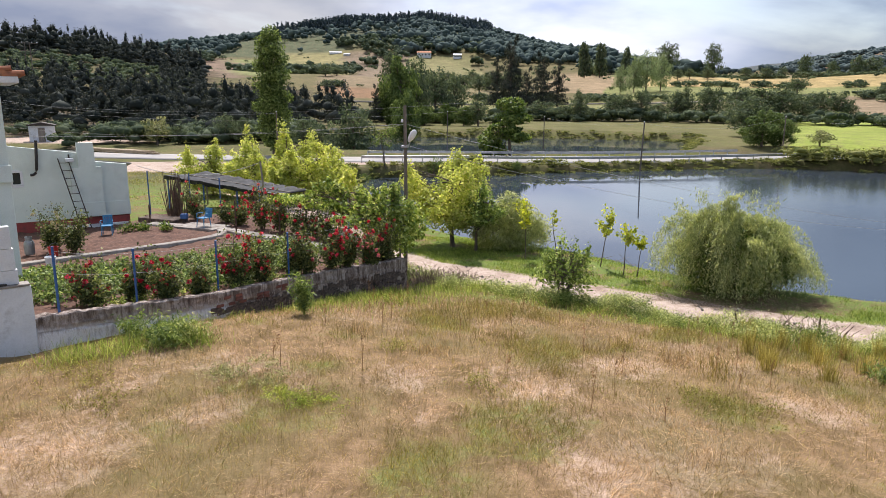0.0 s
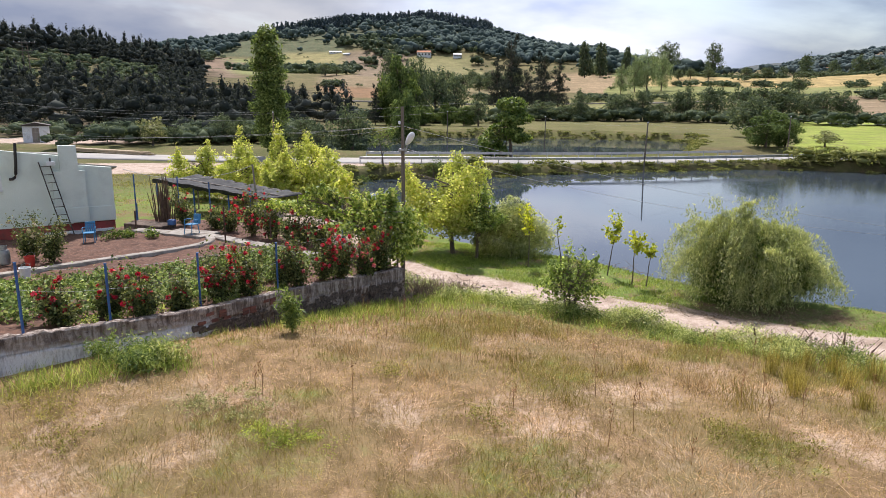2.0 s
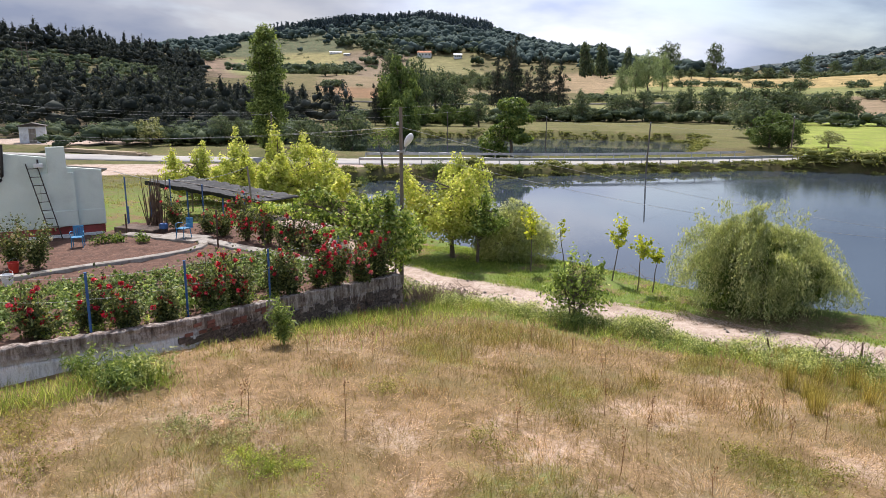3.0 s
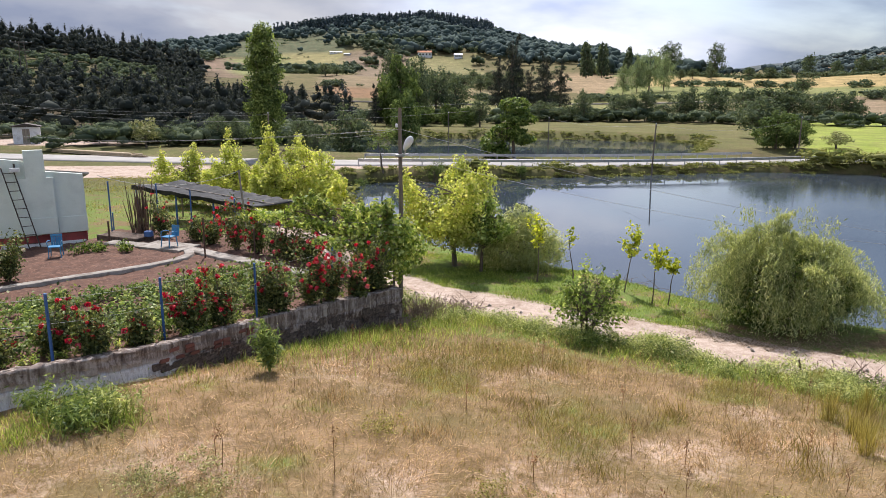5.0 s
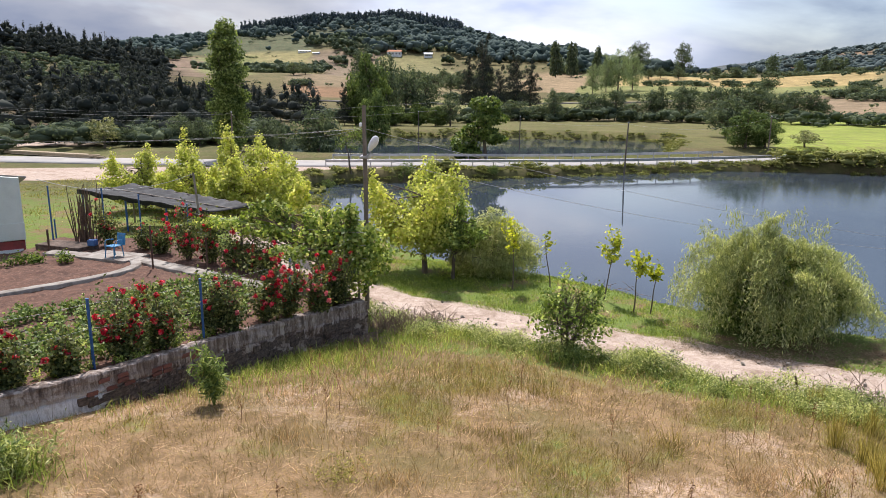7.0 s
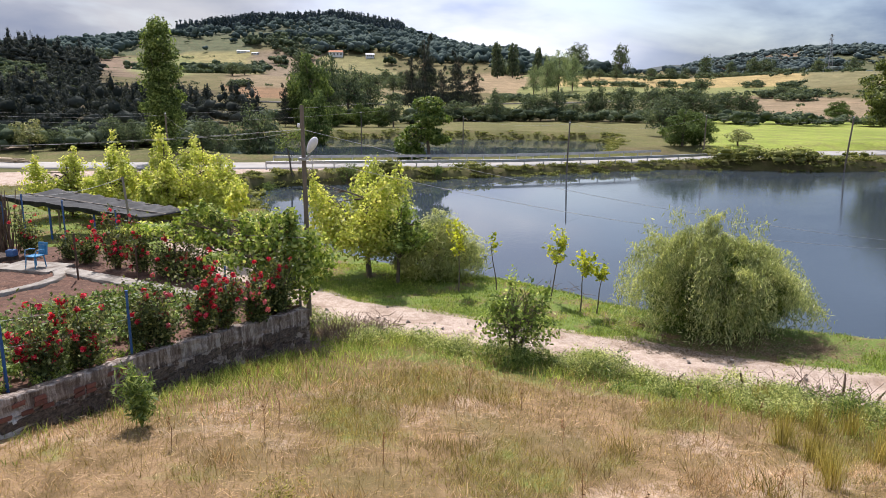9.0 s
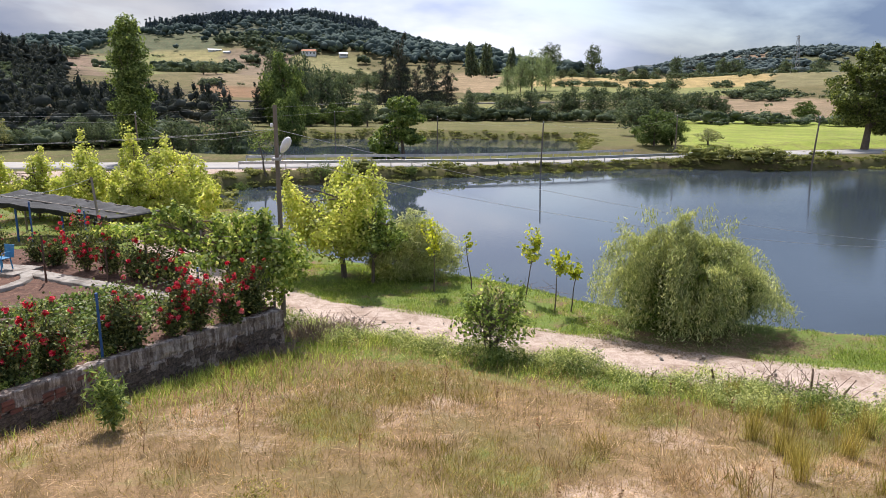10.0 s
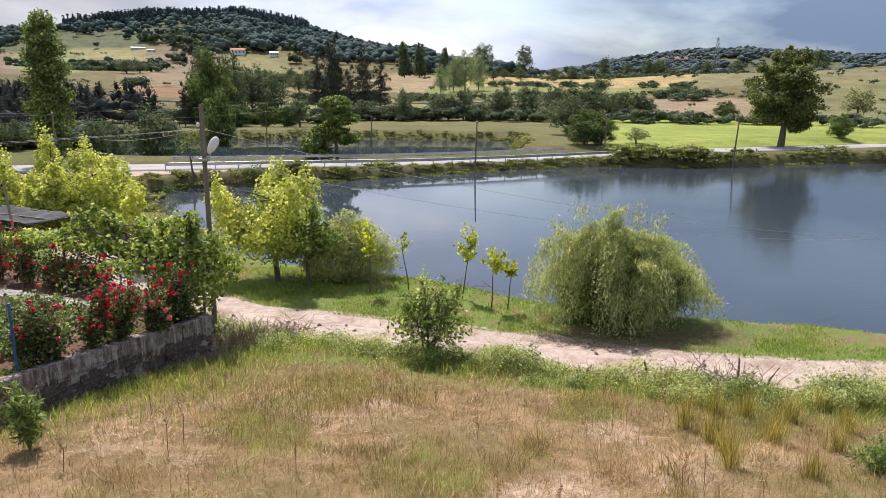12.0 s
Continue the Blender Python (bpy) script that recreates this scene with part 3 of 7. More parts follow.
def strip(line, half, rise, step=1.5, z=None):
    pts, d = along(line, step)
    nrm = np.stack([d[:, 1], -d[:, 0]], 1)
    cols = []
    for o, dz in ((-half, -0.4), (-half, 0), (-half / 2, 0.02), (0, 0.04), (half / 2, 0.02), (half, 0), (half, -0.4)):
        q = pts + nrm * o
        cols.append(np.c_[q, (land_z(pts[:, 0], pts[:, 1]) if z is None else np.full(len(q), z)) + rise + dz])
    v = np.stack(cols, 1)
    n, k = v.shape[:2]
    i, j = np.meshgrid(np.arange(n - 1), np.arange(k - 1), indexing="ij")
    return v.reshape(-1, 3), np.stack([i * k + j, i * k + j + 1, (i + 1) * k + j + 1, (i + 1) * k + j], -1).reshape(-1, 4)[:, ::-1]


solo("road", mesh_np("road", *strip(ROAD, 3.1, 0.06), M_ROAD), M_ROAD, "pale worn asphalt country road on a causeway", "road", kind="structure")


# ---- trees and shrubs ----
def crown_np(rng, lobes, count, leaf, up=0.5, droop=0.0, spread=0.2, shell=0.5, width=0.6, clumps=26, face=1.2):
    """Leaves in many small clumps through the outer part of each lobe (x, y, z, rx, ry, rz)."""
    size = np.array([l[3] * l[4] * l[5] for l in lobes]) ** 0.67
    out = []
    for lobe, share in zip(lobes, size / size.sum()):
        c, rad = np.array(lobe[:3]), np.array(lobe[3:])
        k = max(5, int(clumps * share * len(lobes)))
        d = unit(rng.normal(size=(k, 3)))
        hub = d * rng.uniform(shell, 1.0, (k, 1)) ** 0.6
        n = max(8, int(count * share / k))
        q = (hub[:, None] + spread * rng.normal(size=(k, n, 3)) * rng.uniform(0.6, 1.3, (k, 1, 1))).reshape(-1, 3)
        q = q[np.linalg.norm(q, axis=1) < 1.22]
        out.append((c + q * rad, unit(q)))
    pts, nor = np.concatenate([o[0] for o in out]), np.concatenate([o[1] for o in out])
    return leaf_quads(rng, pts, leaf, leaf * width, up, droop, nor, face)


def limbs_np(rng, height, r, lobes, lean=(0, 0), stems=1, bend=0.08):
    made = []
    for s in range(stems):
        off = rng.normal(size=2) * (0.25 * r * 4 if stems > 1 else 0)
        k = np.linspace(0, 1, 7)
        wig = np.cumsum(rng.normal(size=(7, 2)) * bend * height / 7, 0)
        wig -= wig[0]
        end = np.array(lean) + (rng.normal(size=2) * 0.3 * height * 0.5 if stems > 1 else 0)
        p = np.c_[off + wig + np.outer(k, end), k * height]
        p[0, 2] = -0.15
        made.append(tube_np(p, r * (1.25 - 0.95 * k) * (0.6 if stems > 1 else 1), 8))
        for lobe in lobes:
            a = p[rng.integers(2, 6)]
            b = np.array(lobe[:3])
            m = (a + b) / 2 + rng.normal(size=3) * 0.1 * np.linalg.norm(b - a)
            made.append(tube_np([a, a * 0.55 + m * 0.45, m, b], np.array([0.5, 0.38, 0.26, 0.08]) * r, 6))
            for _ in range(3):
                e = b + rng.normal(size=3) * np.array(lobe[3:]) * 0.5
                made.append(tube_np([m, (m + e) / 2 + rng.normal(size=3) * 0.05, e], np.array([0.22, 0.14, 0.04]) * r, 5))
    return join_np(made)


def tree(name, label, x, y, lobes, count, leaf, mat, trunk_h, trunk_r, seed, category="tree", group="", z=None, turn=0.0, stems=1, lean=(0, 0), bark=None, **more):
    rng = np.random.default_rng(seed)
    base = float(land_z(x, y)) if z is None else z
    ob = thing(name, x, y, base, turn, label, category, group)
    part("trunk", mesh_np("trunk", *limbs_np(rng, trunk_h, trunk_r, lobes, lean, stems), bark or M_BARK, True), bark or M_BARK, ob)
    part("crown", mesh_np("crown", *crown_np(rng, lobes, count, leaf, **more), mat), mat, ob)
    return ob


def round_lobes(rng, radius, low, high, n=7, squash=0.9):
    """Lobes stacked to an uneven crown between two heights."""
    out = []
    for k in range(n):
        f = (k + 0.5) / n
        a, z = k * 2.4 + rng.uniform(0, 0.8), low + (high - low) * f
        wide = math.sin(math.pi * min(0.93, 0.2 + 0.72 * f)) ** 0.8
        out.append((0.55 * radius * wide * math.cos(a), 0.55 * radius * wide * math.sin(a), z, 0.62 * radius * wide, 0.62 * radius * wide, squash * (high - low) / n * 1.5))
    return out


rg = np.random.default_rng(5)

# big willow on the bank: long hanging shoots
def willow(x, y):
    rng = np.random.default_rng(21)
    ob = thing("weeping_willow", x, y, float(land_z(x, y)), 0, "dense weeping willow bush with hanging pale green shoots on the bank", "willow")
    part("trunk", mesh_np("trunk", *limbs_np(rng, 1.8, 0.12, [(-1.0, 0.2, 1.7, 0.7, 0.7, 0.5), (0.9, -0.2, 1.6, 0.7, 0.7, 0.5), (0.1, 0.4, 2.0, 0.6, 0.6, 0.5), (0, -0.7, 1.5, 0.7, 0.7, 0.5)], stems=4), M_BARK, True), M_BARK, ob)
    # shoots spring outwards from the boughs in locks and arch over to the ground
    locks, each, m = 215, 13, 28
    s = np.linspace(0, 1, m)
    centres = []
    for k in range(locks):
        a, r0 = k * 2.39996 + rng.normal() * 0.3, 1.35 * rng.uniform(0, 1) ** 0.75
        z0 = rng.uniform(1.1, 3.15) * (1 - 0.2 * r0) + 0.22 * math.sin(2 * a + 0.8) - 0.25 * math.cos(a)
        out, up = rng.uniform(0.5, 1.55), rng.uniform(0.4, 1.1)
        end = np.clip(rng.normal(0.6, 0.5), 0.05, 1.7) * (1 - 0.25 * (out > 1.1))
        for j in range(each):
            b, o = a + rng.normal() * 0.06, out * rng.uniform(0.85, 1.15)
            u, e = up + rng.normal() * 0.08, max(0.04, end + rng.normal() * 0.18)
            rad = r0 + o * (1 - (1 - s) ** 1.5)
            zz = z0 + 0.06 * rng.normal() + u * s - (z0 + u - e) * s ** 2.0
            centres.append(np.c_[1.13 * rad * np.cos(b), 0.74 * rad * np.sin(b), zz] + rng.normal(size=(m, 3)) * 0.035)
    q = np.concatenate(centres)
    # light upright sprays along the rim
    for sx, sz in ((-1.75, 2.9), (-1.3, 3.5), (-2.3, 2.5), (-2.0, 3.1), (0.35, 3.5), (1.0, 3.2), (-0.5, 3.5)):
        k = 240
        f = rng.uniform(0, 1, k)
        q = np.concatenate([q, np.c_[sx + 0.3 * sx * (f - 0.6) + rng.normal(size=k) * 0.12, rng.normal(size=k) * 0.2, sz - 0.9 + 1.0 * f + rng.normal(size=k) * 0.06]])
    part("crown", mesh_np("crown", *leaf_quads(rng, q, 0.14, 0.024, 0.2, 2.2), M_LEAF_WILLOW), M_LEAF_WILLOW, ob)
    # thick inner growth, its darker green painting the shade inside the crown
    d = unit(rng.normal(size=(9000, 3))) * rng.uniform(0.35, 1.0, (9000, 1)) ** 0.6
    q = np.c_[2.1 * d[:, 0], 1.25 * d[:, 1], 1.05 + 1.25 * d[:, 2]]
    part("inner_foliage", mesh_np("inner_foliage", *leaf_quads(rng, q[q[:, 2] > 0.05], 0.16, 0.06, 0.2, 1.5), M_LEAF_GREEN), M_LEAF_GREEN, ob, "inner leaves and twigs, coloured darker for the shade inside the crown")


willow(9.15, 24.35)

# young plane trees behind the shade roof, and one by the street lamp
def leaders(rng, radius, low, high, n):
    """Upright shoots, each tapering to a pointed top."""
    out = [(0, 0, low + 0.3 * (high - low), 0.95 * radius, 0.9 * radius, 0.3 * (high - low))]
    for k in range(n):
        a, d = 2.4 * k + rng.uniform(0, 1.4), radius * (0.2 if k == 0 else rng.uniform(0.3, 1.05))
        top = high if k == 0 else low + (high - low) * rng.uniform(0.42, 0.9)
        for f, wide in ((0.3, 0.52), (0.58, 0.46), (0.8, 0.32), (0.97, 0.15)):
            wx = wide * radius * rng.uniform(0.75, 1.3)
            out.append((d * (0.6 + 0.55 * f) * math.cos(a) + 0.1 * rng.normal(), d * (0.6 + 0.55 * f) * math.sin(a) + 0.1 * rng.normal(), low + (top - low) * f, wx, wx, rng.uniform(0.14, 0.24) * (top - low)))
    return out


for k, (x, y, h, r) in enumerate([(-15.9, 37.0, 2.9, 1.4), (-13.7, 37.0, 3.5, 1.4), (-11.6, 37.2, 3.95, 1.3), (-9.0, 35.3, 3.4, 1.45), (-10.6, 35.0, 2.7, 1.4), (-13.0, 35.6, 2.5, 1.4)]):
    lob = leaders(rg, r, 0.2, h, 8)
    tree("plane_tree", "young plane tree with bright yellow-green leaves", x, y, lob, 18000, 0.112, M_LEAF_PLANE, h * 0.85, 0.06, 40 + k, "tree", "young plane trees", turn=60 * k, width=0.85, spread=0.36, shell=0.2, clumps=9)
tree("plane_tree", "young plane tree with bright yellow-green leaves beside the street lamp", -1.55, 30.4, leaders(rg, 1.7, 0.8, 4.2, 9), 28000, 0.112, M_LEAF_PLANE, 3.6, 0.09, 47, "tree", "young plane trees", width=0.85, spread=0.34, shell=0.2, clumps=9)
tree("plane_tree", "slim young plane tree with green leaves on the bank", -0.45, 29.7, leaders(rg, 0.85, 1.1, 2.9, 6), 5200, 0.12, M_LEAF_SHRUB, 2.8, 0.06, 48, "tree", "young plane trees", width=0.8, spread=0.32, shell=0.2, clumps=9)
tree("osier_bush", "pale grey-green osier bush at the water's edge", 1.0, 30.2, [(0, 0, 1.0, 1.5, 1.1, 1.1), (-0.8, 0, 0.7, 0.9, 0.9, 0.8), (0.9, 0, 0.8, 1.0, 0.9, 0.9), (0.1, 0, 1.8, 0.9, 0.8, 0.7)], 14000, 0.2, M_LEAF_OSIER, 1.4, 0.05, 49, "bush", stems=4, droop=1.0, width=0.22, spread=0.25)

# saplings on the bank: a thin stem with a few leafy upright shoots
def sapling(x, y, h, r, lean, shoots, seed):
    rng = np.random.default_rng(seed)
    ob = thing("sapling", x, y, float(land_z(x, y)), 0, "thin young sapling with a small lime-green crown on the bank", "sapling", "saplings on the bank")
    k = np.linspace(0, 1, 6)
    stem = np.c_[lean * k ** 1.3 + 0.02 * np.sin(7 * k), 0.02 * np.cos(5 * k), h * 0.8 * k]
    stem[0, 2] = -0.1
    tube("stem", stem, 0.026 - 0.016 * k, M_BARK, ob, 7)
    made, pts = [], []
    for q in range(shoots):
        f = rng.uniform(0.68, 1.0)
        a = np.array([np.interp(f, k, stem[:, n]) for n in range(3)])
        e = a + np.array([r * rng.normal() * 0.75, r * rng.normal() * 0.75, h * rng.uniform(0.08, 0.24) + (0.06 * h if f > 0.9 else 0)])
        made.append(tube_np([a, (a + e) / 2 + rng.normal(size=3) * 0.03, e], np.array([0.009, 0.006, 0.003]), 5))
        g = rng.uniform(0.15, 1.05, (26, 1))
        pts.append(a + (e - a) * g + rng.normal(size=(26, 3)) * 0.055)
    part("twigs", mesh_np("twigs", *join_np(made), M_BARK), M_BARK, ob)
    part("crown", mesh_np("crown", *leaf_quads(rng, np.concatenate(pts), 0.14, 0.075, 0.3), M_LEAF_LIME), M_LEAF_LIME, ob)


for k, (x, y, h, r, lx, shoots) in enumerate([(1.72, 28.3, 2.6, 0.4, 0.05, 13), (3.05, 28.3, 2.3, 0.25, -0.25, 3), (4.75, 27.2, 2.3, 0.38, 0.3, 14), (5.5, 26.0, 2.0, 0.32, 0.06, 11), (6.0, 25.9, 1.5, 0.26, 0.12, 7)]):
    sapling(x, y, h, r, lx, shoots, 60 + k)

# shrub beside the track
tree("quince_shrub", "small green many-stemmed shrub beside the dirt track", 2.95, 21.5, [(0, 0, 1.1, 0.68, 0.6, 0.5), (-0.5, 0, 0.9, 0.5, 0.5, 0.42), (0.55, 0, 0.92, 0.52, 0.5, 0.42), (-0.12, 0, 1.95, 0.17, 0.17, 0.5), (0.28, 0, 1.8, 0.14, 0.14, 0.42), (0.72, 0, 1.62, 0.16, 0.16, 0.38), (-0.62, 0, 1.5, 0.18, 0.18, 0.34), (0.45, 0.1, 1.5, 0.3, 0.3, 0.3), (-0.3, 0, 1.55, 0.3, 0.3, 0.3)], 2900, 0.125, M_LEAF_SHRUB, 1.2, 0.035, 70, "shrub", stems=5, spread=0.5, width=0.5, shell=0.2)

# poplar and the larger trees beyond the road
def poplar(x, y, h, r, seed, label="tall slender dark green poplar beyond the road", group=""):
    n = 15
    taper = np.interp(np.arange(n), [0, 2, 4, 11, 13, 14], [0.7, 0.95, 1.0, 0.97, 0.82, 0.58])
    lob = [(0.28 * math.sin(k * 2.3), 0.28 * math.cos(k * 1.9), h * (0.1 + 0.86 * k / (n - 1)), r * taper[k], r * taper[k], h * 0.065) for k in range(n)]
    return tree("poplar", label, x, y, lob, 20000, 0.24, M_LEAF_POPLAR, h * 0.9, 0.22, seed, "tree", group, width=0.8, spread=0.32, clumps=14, shell=0.3)


poplar(-25.9, 75.0, 13.7, 1.72, 80)
tree("oak_tree", "large spreading dark green oak on the field edge", 62.3, 97.0, round_lobes(np.random.default_rng(3), 4.9, 3.2, 13.4, 12, 1.1), 26000, 0.33, M_LEAF_OAK, 8, 0.42, 81, width=0.75, spread=0.17, clumps=24)
tree("field_tree", "slender light green tree on the far bank", 0.2, 80.4, [(0, 0, 5.6, 1.5, 1.5, 0.9), (0.3, 0, 4.3, 1.9, 1.7, 0.7), (-0.5, 0, 3.2, 1.8, 1.6, 0.6), (0.6, 0, 2.2, 1.6, 1.6, 0.6), (-2.2, 0, 1.7, 1.4, 1.3, 1.3), (-1.8, 0, 0.6, 1.5, 1.3, 0.8)], 7000, 0.34, M_LEAF_GREEN, 5.5, 0.16, 82, width=0.7, spread=0.2)


tree("young_tree", "small open tree with dark thin leaves by the guard rail", -10.9, 62.6, [(0, 0, 3.0, 1.0, 0.9, 0.5), (-0.7, 0, 2.5, 0.7, 0.6, 0.45), (0.6, 0, 3.5, 0.6, 0.6, 0.4), (0.2, 0, 2.1, 0.5, 0.5, 0.3)], 900, 0.17, M_LEAF_POPLAR, 3.2, 0.07, 72, lean=(-0.5, 0), width=0.5, spread=0.4, shell=0.2)
for k, (x, y, r, h) in enumerate([(-6.6, 63.6, 0.9, 1.5), (-9.2, 61.4, 0.7, 0.9), (-4.2, 64.6, 0.6, 0.8), (-12.4, 60.0, 0.8, 1.0), (1.0, 67.0, 0.5, 1.1)]):
    tree("bank_bush", "low green bush on the far bank of the pond", x, y, [(0, 0, 0.5 * h, r, r, 0.45 * h), (0.4 * r, 0, 0.7 * h, 0.6 * r, 0.6 * r, 0.35 * h)], 900, 0.13, M_LEAF_MID, 0.6 * h, 0.03, 730 + k, "bush", "bushes on the far bank", stems=3, width=0.6, spread=0.35)

# ---- trees across the water: a few kinds, many of each ----
def far_kind(name, label, lobes, count, leaf, mat, trunk_h, trunk_r, seed, rows, group, **more):
    """One tree of unit height and width built once; rows give x, y, top height and width of each."""
    first = None
    rng = np.random.default_rng(seed)
    made = thing(name, 0, 0, 0, 0, label, "tree", group)
    part("trunk", mesh_np("trunk", *limbs_np(rng, trunk_h, trunk_r, lobes), M_BARK, True), M_BARK, made)
    part("crown", mesh_np("crown", *crown_np(rng, lobes, count, leaf, **more), mat), mat, made)
    for k, (x, y, top, wide) in enumerate(rows):
        base = float(land_z(x, y)) - 0.1
        m = Matrix.LocRotScale((x, y, base), Euler((0, 0, 1.7 * k + seed)), (wide, wide, max(top - base, 1.5)))
        if first is None:
            first = made
            made.matrix_basis = m
        else:
            copy_thing(made, m @ Matrix.Diagonal((1 / made.scale.x, 1 / made.scale.y, 1 / made.scale.z, 1)))


def unit_round(seed, n=8, low=0.22):
    rng = np.random.default_rng(seed)
    out = []
    for k in range(n):
        f = (k + 0.5) / n
        a = 2.4 * k + rng.uniform(0, 1)
        wide = math.sin(math.pi * (0.22 + 0.68 * f)) ** 0.7
        out.append((0.24 * wide * math.cos(a), 0.24 * wide * math.sin(a), low + (0.93 - low) * f, 0.27 * wide, 0.27 * wide, 0.15))
    return out


FAR_BROAD = [(-42.2, 85.0, 2.1, 2.6), (-41.9, 90.1, 1.1, 4.6), (-36.9, 87.6, 3.5, 3.7), (-34.7, 87.9, 3.1, 3.0), (-25.2, 83.9, 3.4, 3.9), (-19.4, 85.5, 4.6, 6.4), (-25.7, 91.9, 2.6, 3.1), (-113.6, 409.2, 24.7, 11.9), (-109.6, 419.7, 23.8, 10.5), (-22.2, 157.6, 14.6, 9.1), (-28.8, 161.9, 11.6, 6.7), (-19.0, 168.1, 12.4, 9.7), (-15.5, 173.5, 11.2, 8.5), (-57.2, 314.8, 26.0, 10.4), (-7.7, 149.2, 5.7, 5.5), (6.9, 186.0, 5.2, 10.5), (12.8, 186.6, 4.2, 9.0), (16.0, 182.0, 7.8, 6.6), (20.1, 187.4, 3.5, 6.0)]
FAR_BROAD += [(25.2, 188.0, 6.4, 7.5), (28.4, 190.3, 7.1, 6.8), (32.2, 188.8, 8.2, 6.0), (37.4, 192.3, 4.9, 7.6), (41.9, 192.8, 7.9, 7.6), (43.9, 191.0, 9.1, 6.0), (49.3, 189.6, 9.6, 9.3), (56.0, 194.4, 3.4, 7.6), (58.6, 192.7, 9.4, 9.1), (63.4, 193.2, 9.1, 12.1), (68.6, 193.8, 9.4, 10.6), (74.5, 194.4, 7.1, 9.1), (78.9, 194.9, 8.2, 9.1), (83.6, 195.4, 7.9, 8.3), (86.2, 195.7, 5.7, 6.0), (37.0, 115.9, 6.4, 8.0), (97.1, 492.6, 42.7, 19.5), (127.4, 496.0, 42.7, 14.8), (94.0, 442.0, 23.8, 7.0), (102.2, 447.9, 24.4, 7.1)]
FAR_BROAD += [(111.9, 444.0, 24.8, 7.7), (134.0, 446.4, 24.8, 8.4), (146.5, 447.8, 25.2, 9.1), (159.6, 459.2, 26.0, 7.1), (204.8, 544.7, 38.8, 12.7), (224.1, 546.8, 34.6, 10.6), (241.7, 548.7, 37.9, 12.7), (252.8, 549.9, 36.7, 19.0), (116.4, 313.7, 15.2, 11.0), (140.2, 288.3, 11.6, 10.7), (460.1, 646.8, 55.8, 22.7), (302.6, 568.2, 37.7, 14.6), (328.5, 564.5, 39.1, 19.5)]
FAR_GREEN = [(-23.9, 147.4, 13.7, 9.7), (-27.5, 150.0, 9.0, 6.0), (-17.9, 115.9, 6.6, 5.8), (-19.0, 147.9, 3.9, 6.1), (-14.2, 148.5, 4.5, 4.9), (-10.7, 148.8, 3.9, 5.5), (32.8, 95.3, 4.3, 6.0), (35.6, 96.6, 3.8, 4.6), (102.4, 182.5, 5.5, 7.1), (79.0, 107.1, 3.6, 4.1)]
FAR_SILVER = [(58.1, 337.5, 27.5, 14.5), (52.6, 336.0, 25.5, 10.0), (45.0, 326.0, 20.2, 8.2), (66.0, 345.0, 27.0, 11.0)]
FAR_PINE = [(-29.3, 146.8, 8.4, 3.7), (-2.2, 235.3, 25.7, 11.5), (-7.0, 239.8, 19.5, 8.5), (7.8, 236.3, 20.6, 10.5), (13.3, 242.0, 18.1, 8.5), (3.0, 230.8, 15.6, 7.3)]
FAR_POPLAR = [(42.2, 486.6, 44.6, 10.9), (52.8, 487.8, 43.9, 10.1), (69.5, 489.6, 41.2, 7.8)]
# a dark row of trees below the hill, between the copse and the pines
FAR_BROAD += [(1 + r * math.sin(radians(a)), 2 + r * math.cos(radians(a)), float(land_z(1 + r * math.sin(radians(a)), 2 + r * math.cos(radians(a)))) + 6.5 + 5.5 * abs(math.sin(3.1 * k)), 8.0 + 3.0 * abs(math.sin(1.7 * k)))
              for k, (a, r) in enumerate((-9.6 + 0.62 * j, 348 + 22 * math.sin(2.3 * j)) for j in range(16))]
FAR_OLIVE = [(-43.9, 82.8, 3.1, 4.3), (137.5, 177.6, 9.1, 9.3), (40.9, 97.3, 1.9, 3.9)]

for k in range(3):
    far_kind("field_tree", "dark green broadleaf tree in a field hedge", unit_round(k, 9, 0.16 + 0.05 * k), 3200, 0.046, M_LEAF_FAR, 0.8, 0.03, 100 + k, FAR_BROAD[k::3], "trees in the hedges", width=0.8, spread=0.24, face=2.4)
far_kind("field_tree", "lighter green broadleaf tree beyond the road", unit_round(9, 9, 0.14), 5600, 0.046, M_LEAF_MID, 0.8, 0.025, 110, FAR_GREEN, "light green trees", width=0.8, spread=0.24, face=2.0)
far_kind("field_tree", "pale silvery green poplar standing in the fields", unit_round(14, 9, 0.14), 4200, 0.036, M_LEAF_SILVER, 0.85, 0.02, 114, FAR_SILVER, "silvery trees", width=0.8, spread=0.3, face=2.0)
far_kind("olive_tree", "small grey-green olive tree with a short trunk", unit_round(12, 7, 0.3), 2200, 0.06, M_LEAF_PALE, 0.7, 0.03, 111, FAR_OLIVE, "olive trees", width=0.5, spread=0.26)
far_kind("pine_tree", "tall dark pine standing above the fields", [(0.1 * math.sin(2.4 * k), 0.1 * math.cos(2.4 * k), 0.15 + 0.09 * k, 0.42 * (1 - 0.085 * k), 0.42 * (1 - 0.085 * k), 0.07) for k in range(10)], 6500, 0.036, M_PINE, 0.92, 0.02, 112, FAR_PINE, "tall dark pines", width=0.5, spread=0.24, face=2.0)
far_kind("poplar", "distant slim poplar on the skyline", [(0.05 * math.sin(k), 0, 0.15 + 0.1 * k, 0.45 * (1 - 0.06 * k), 0.45 * (1 - 0.06 * k), 0.08) for k in range(8)], 1500, 0.09, M_LEAF_FAR, 0.9, 0.03, 113, FAR_POPLAR, "distant poplars", width=0.8)


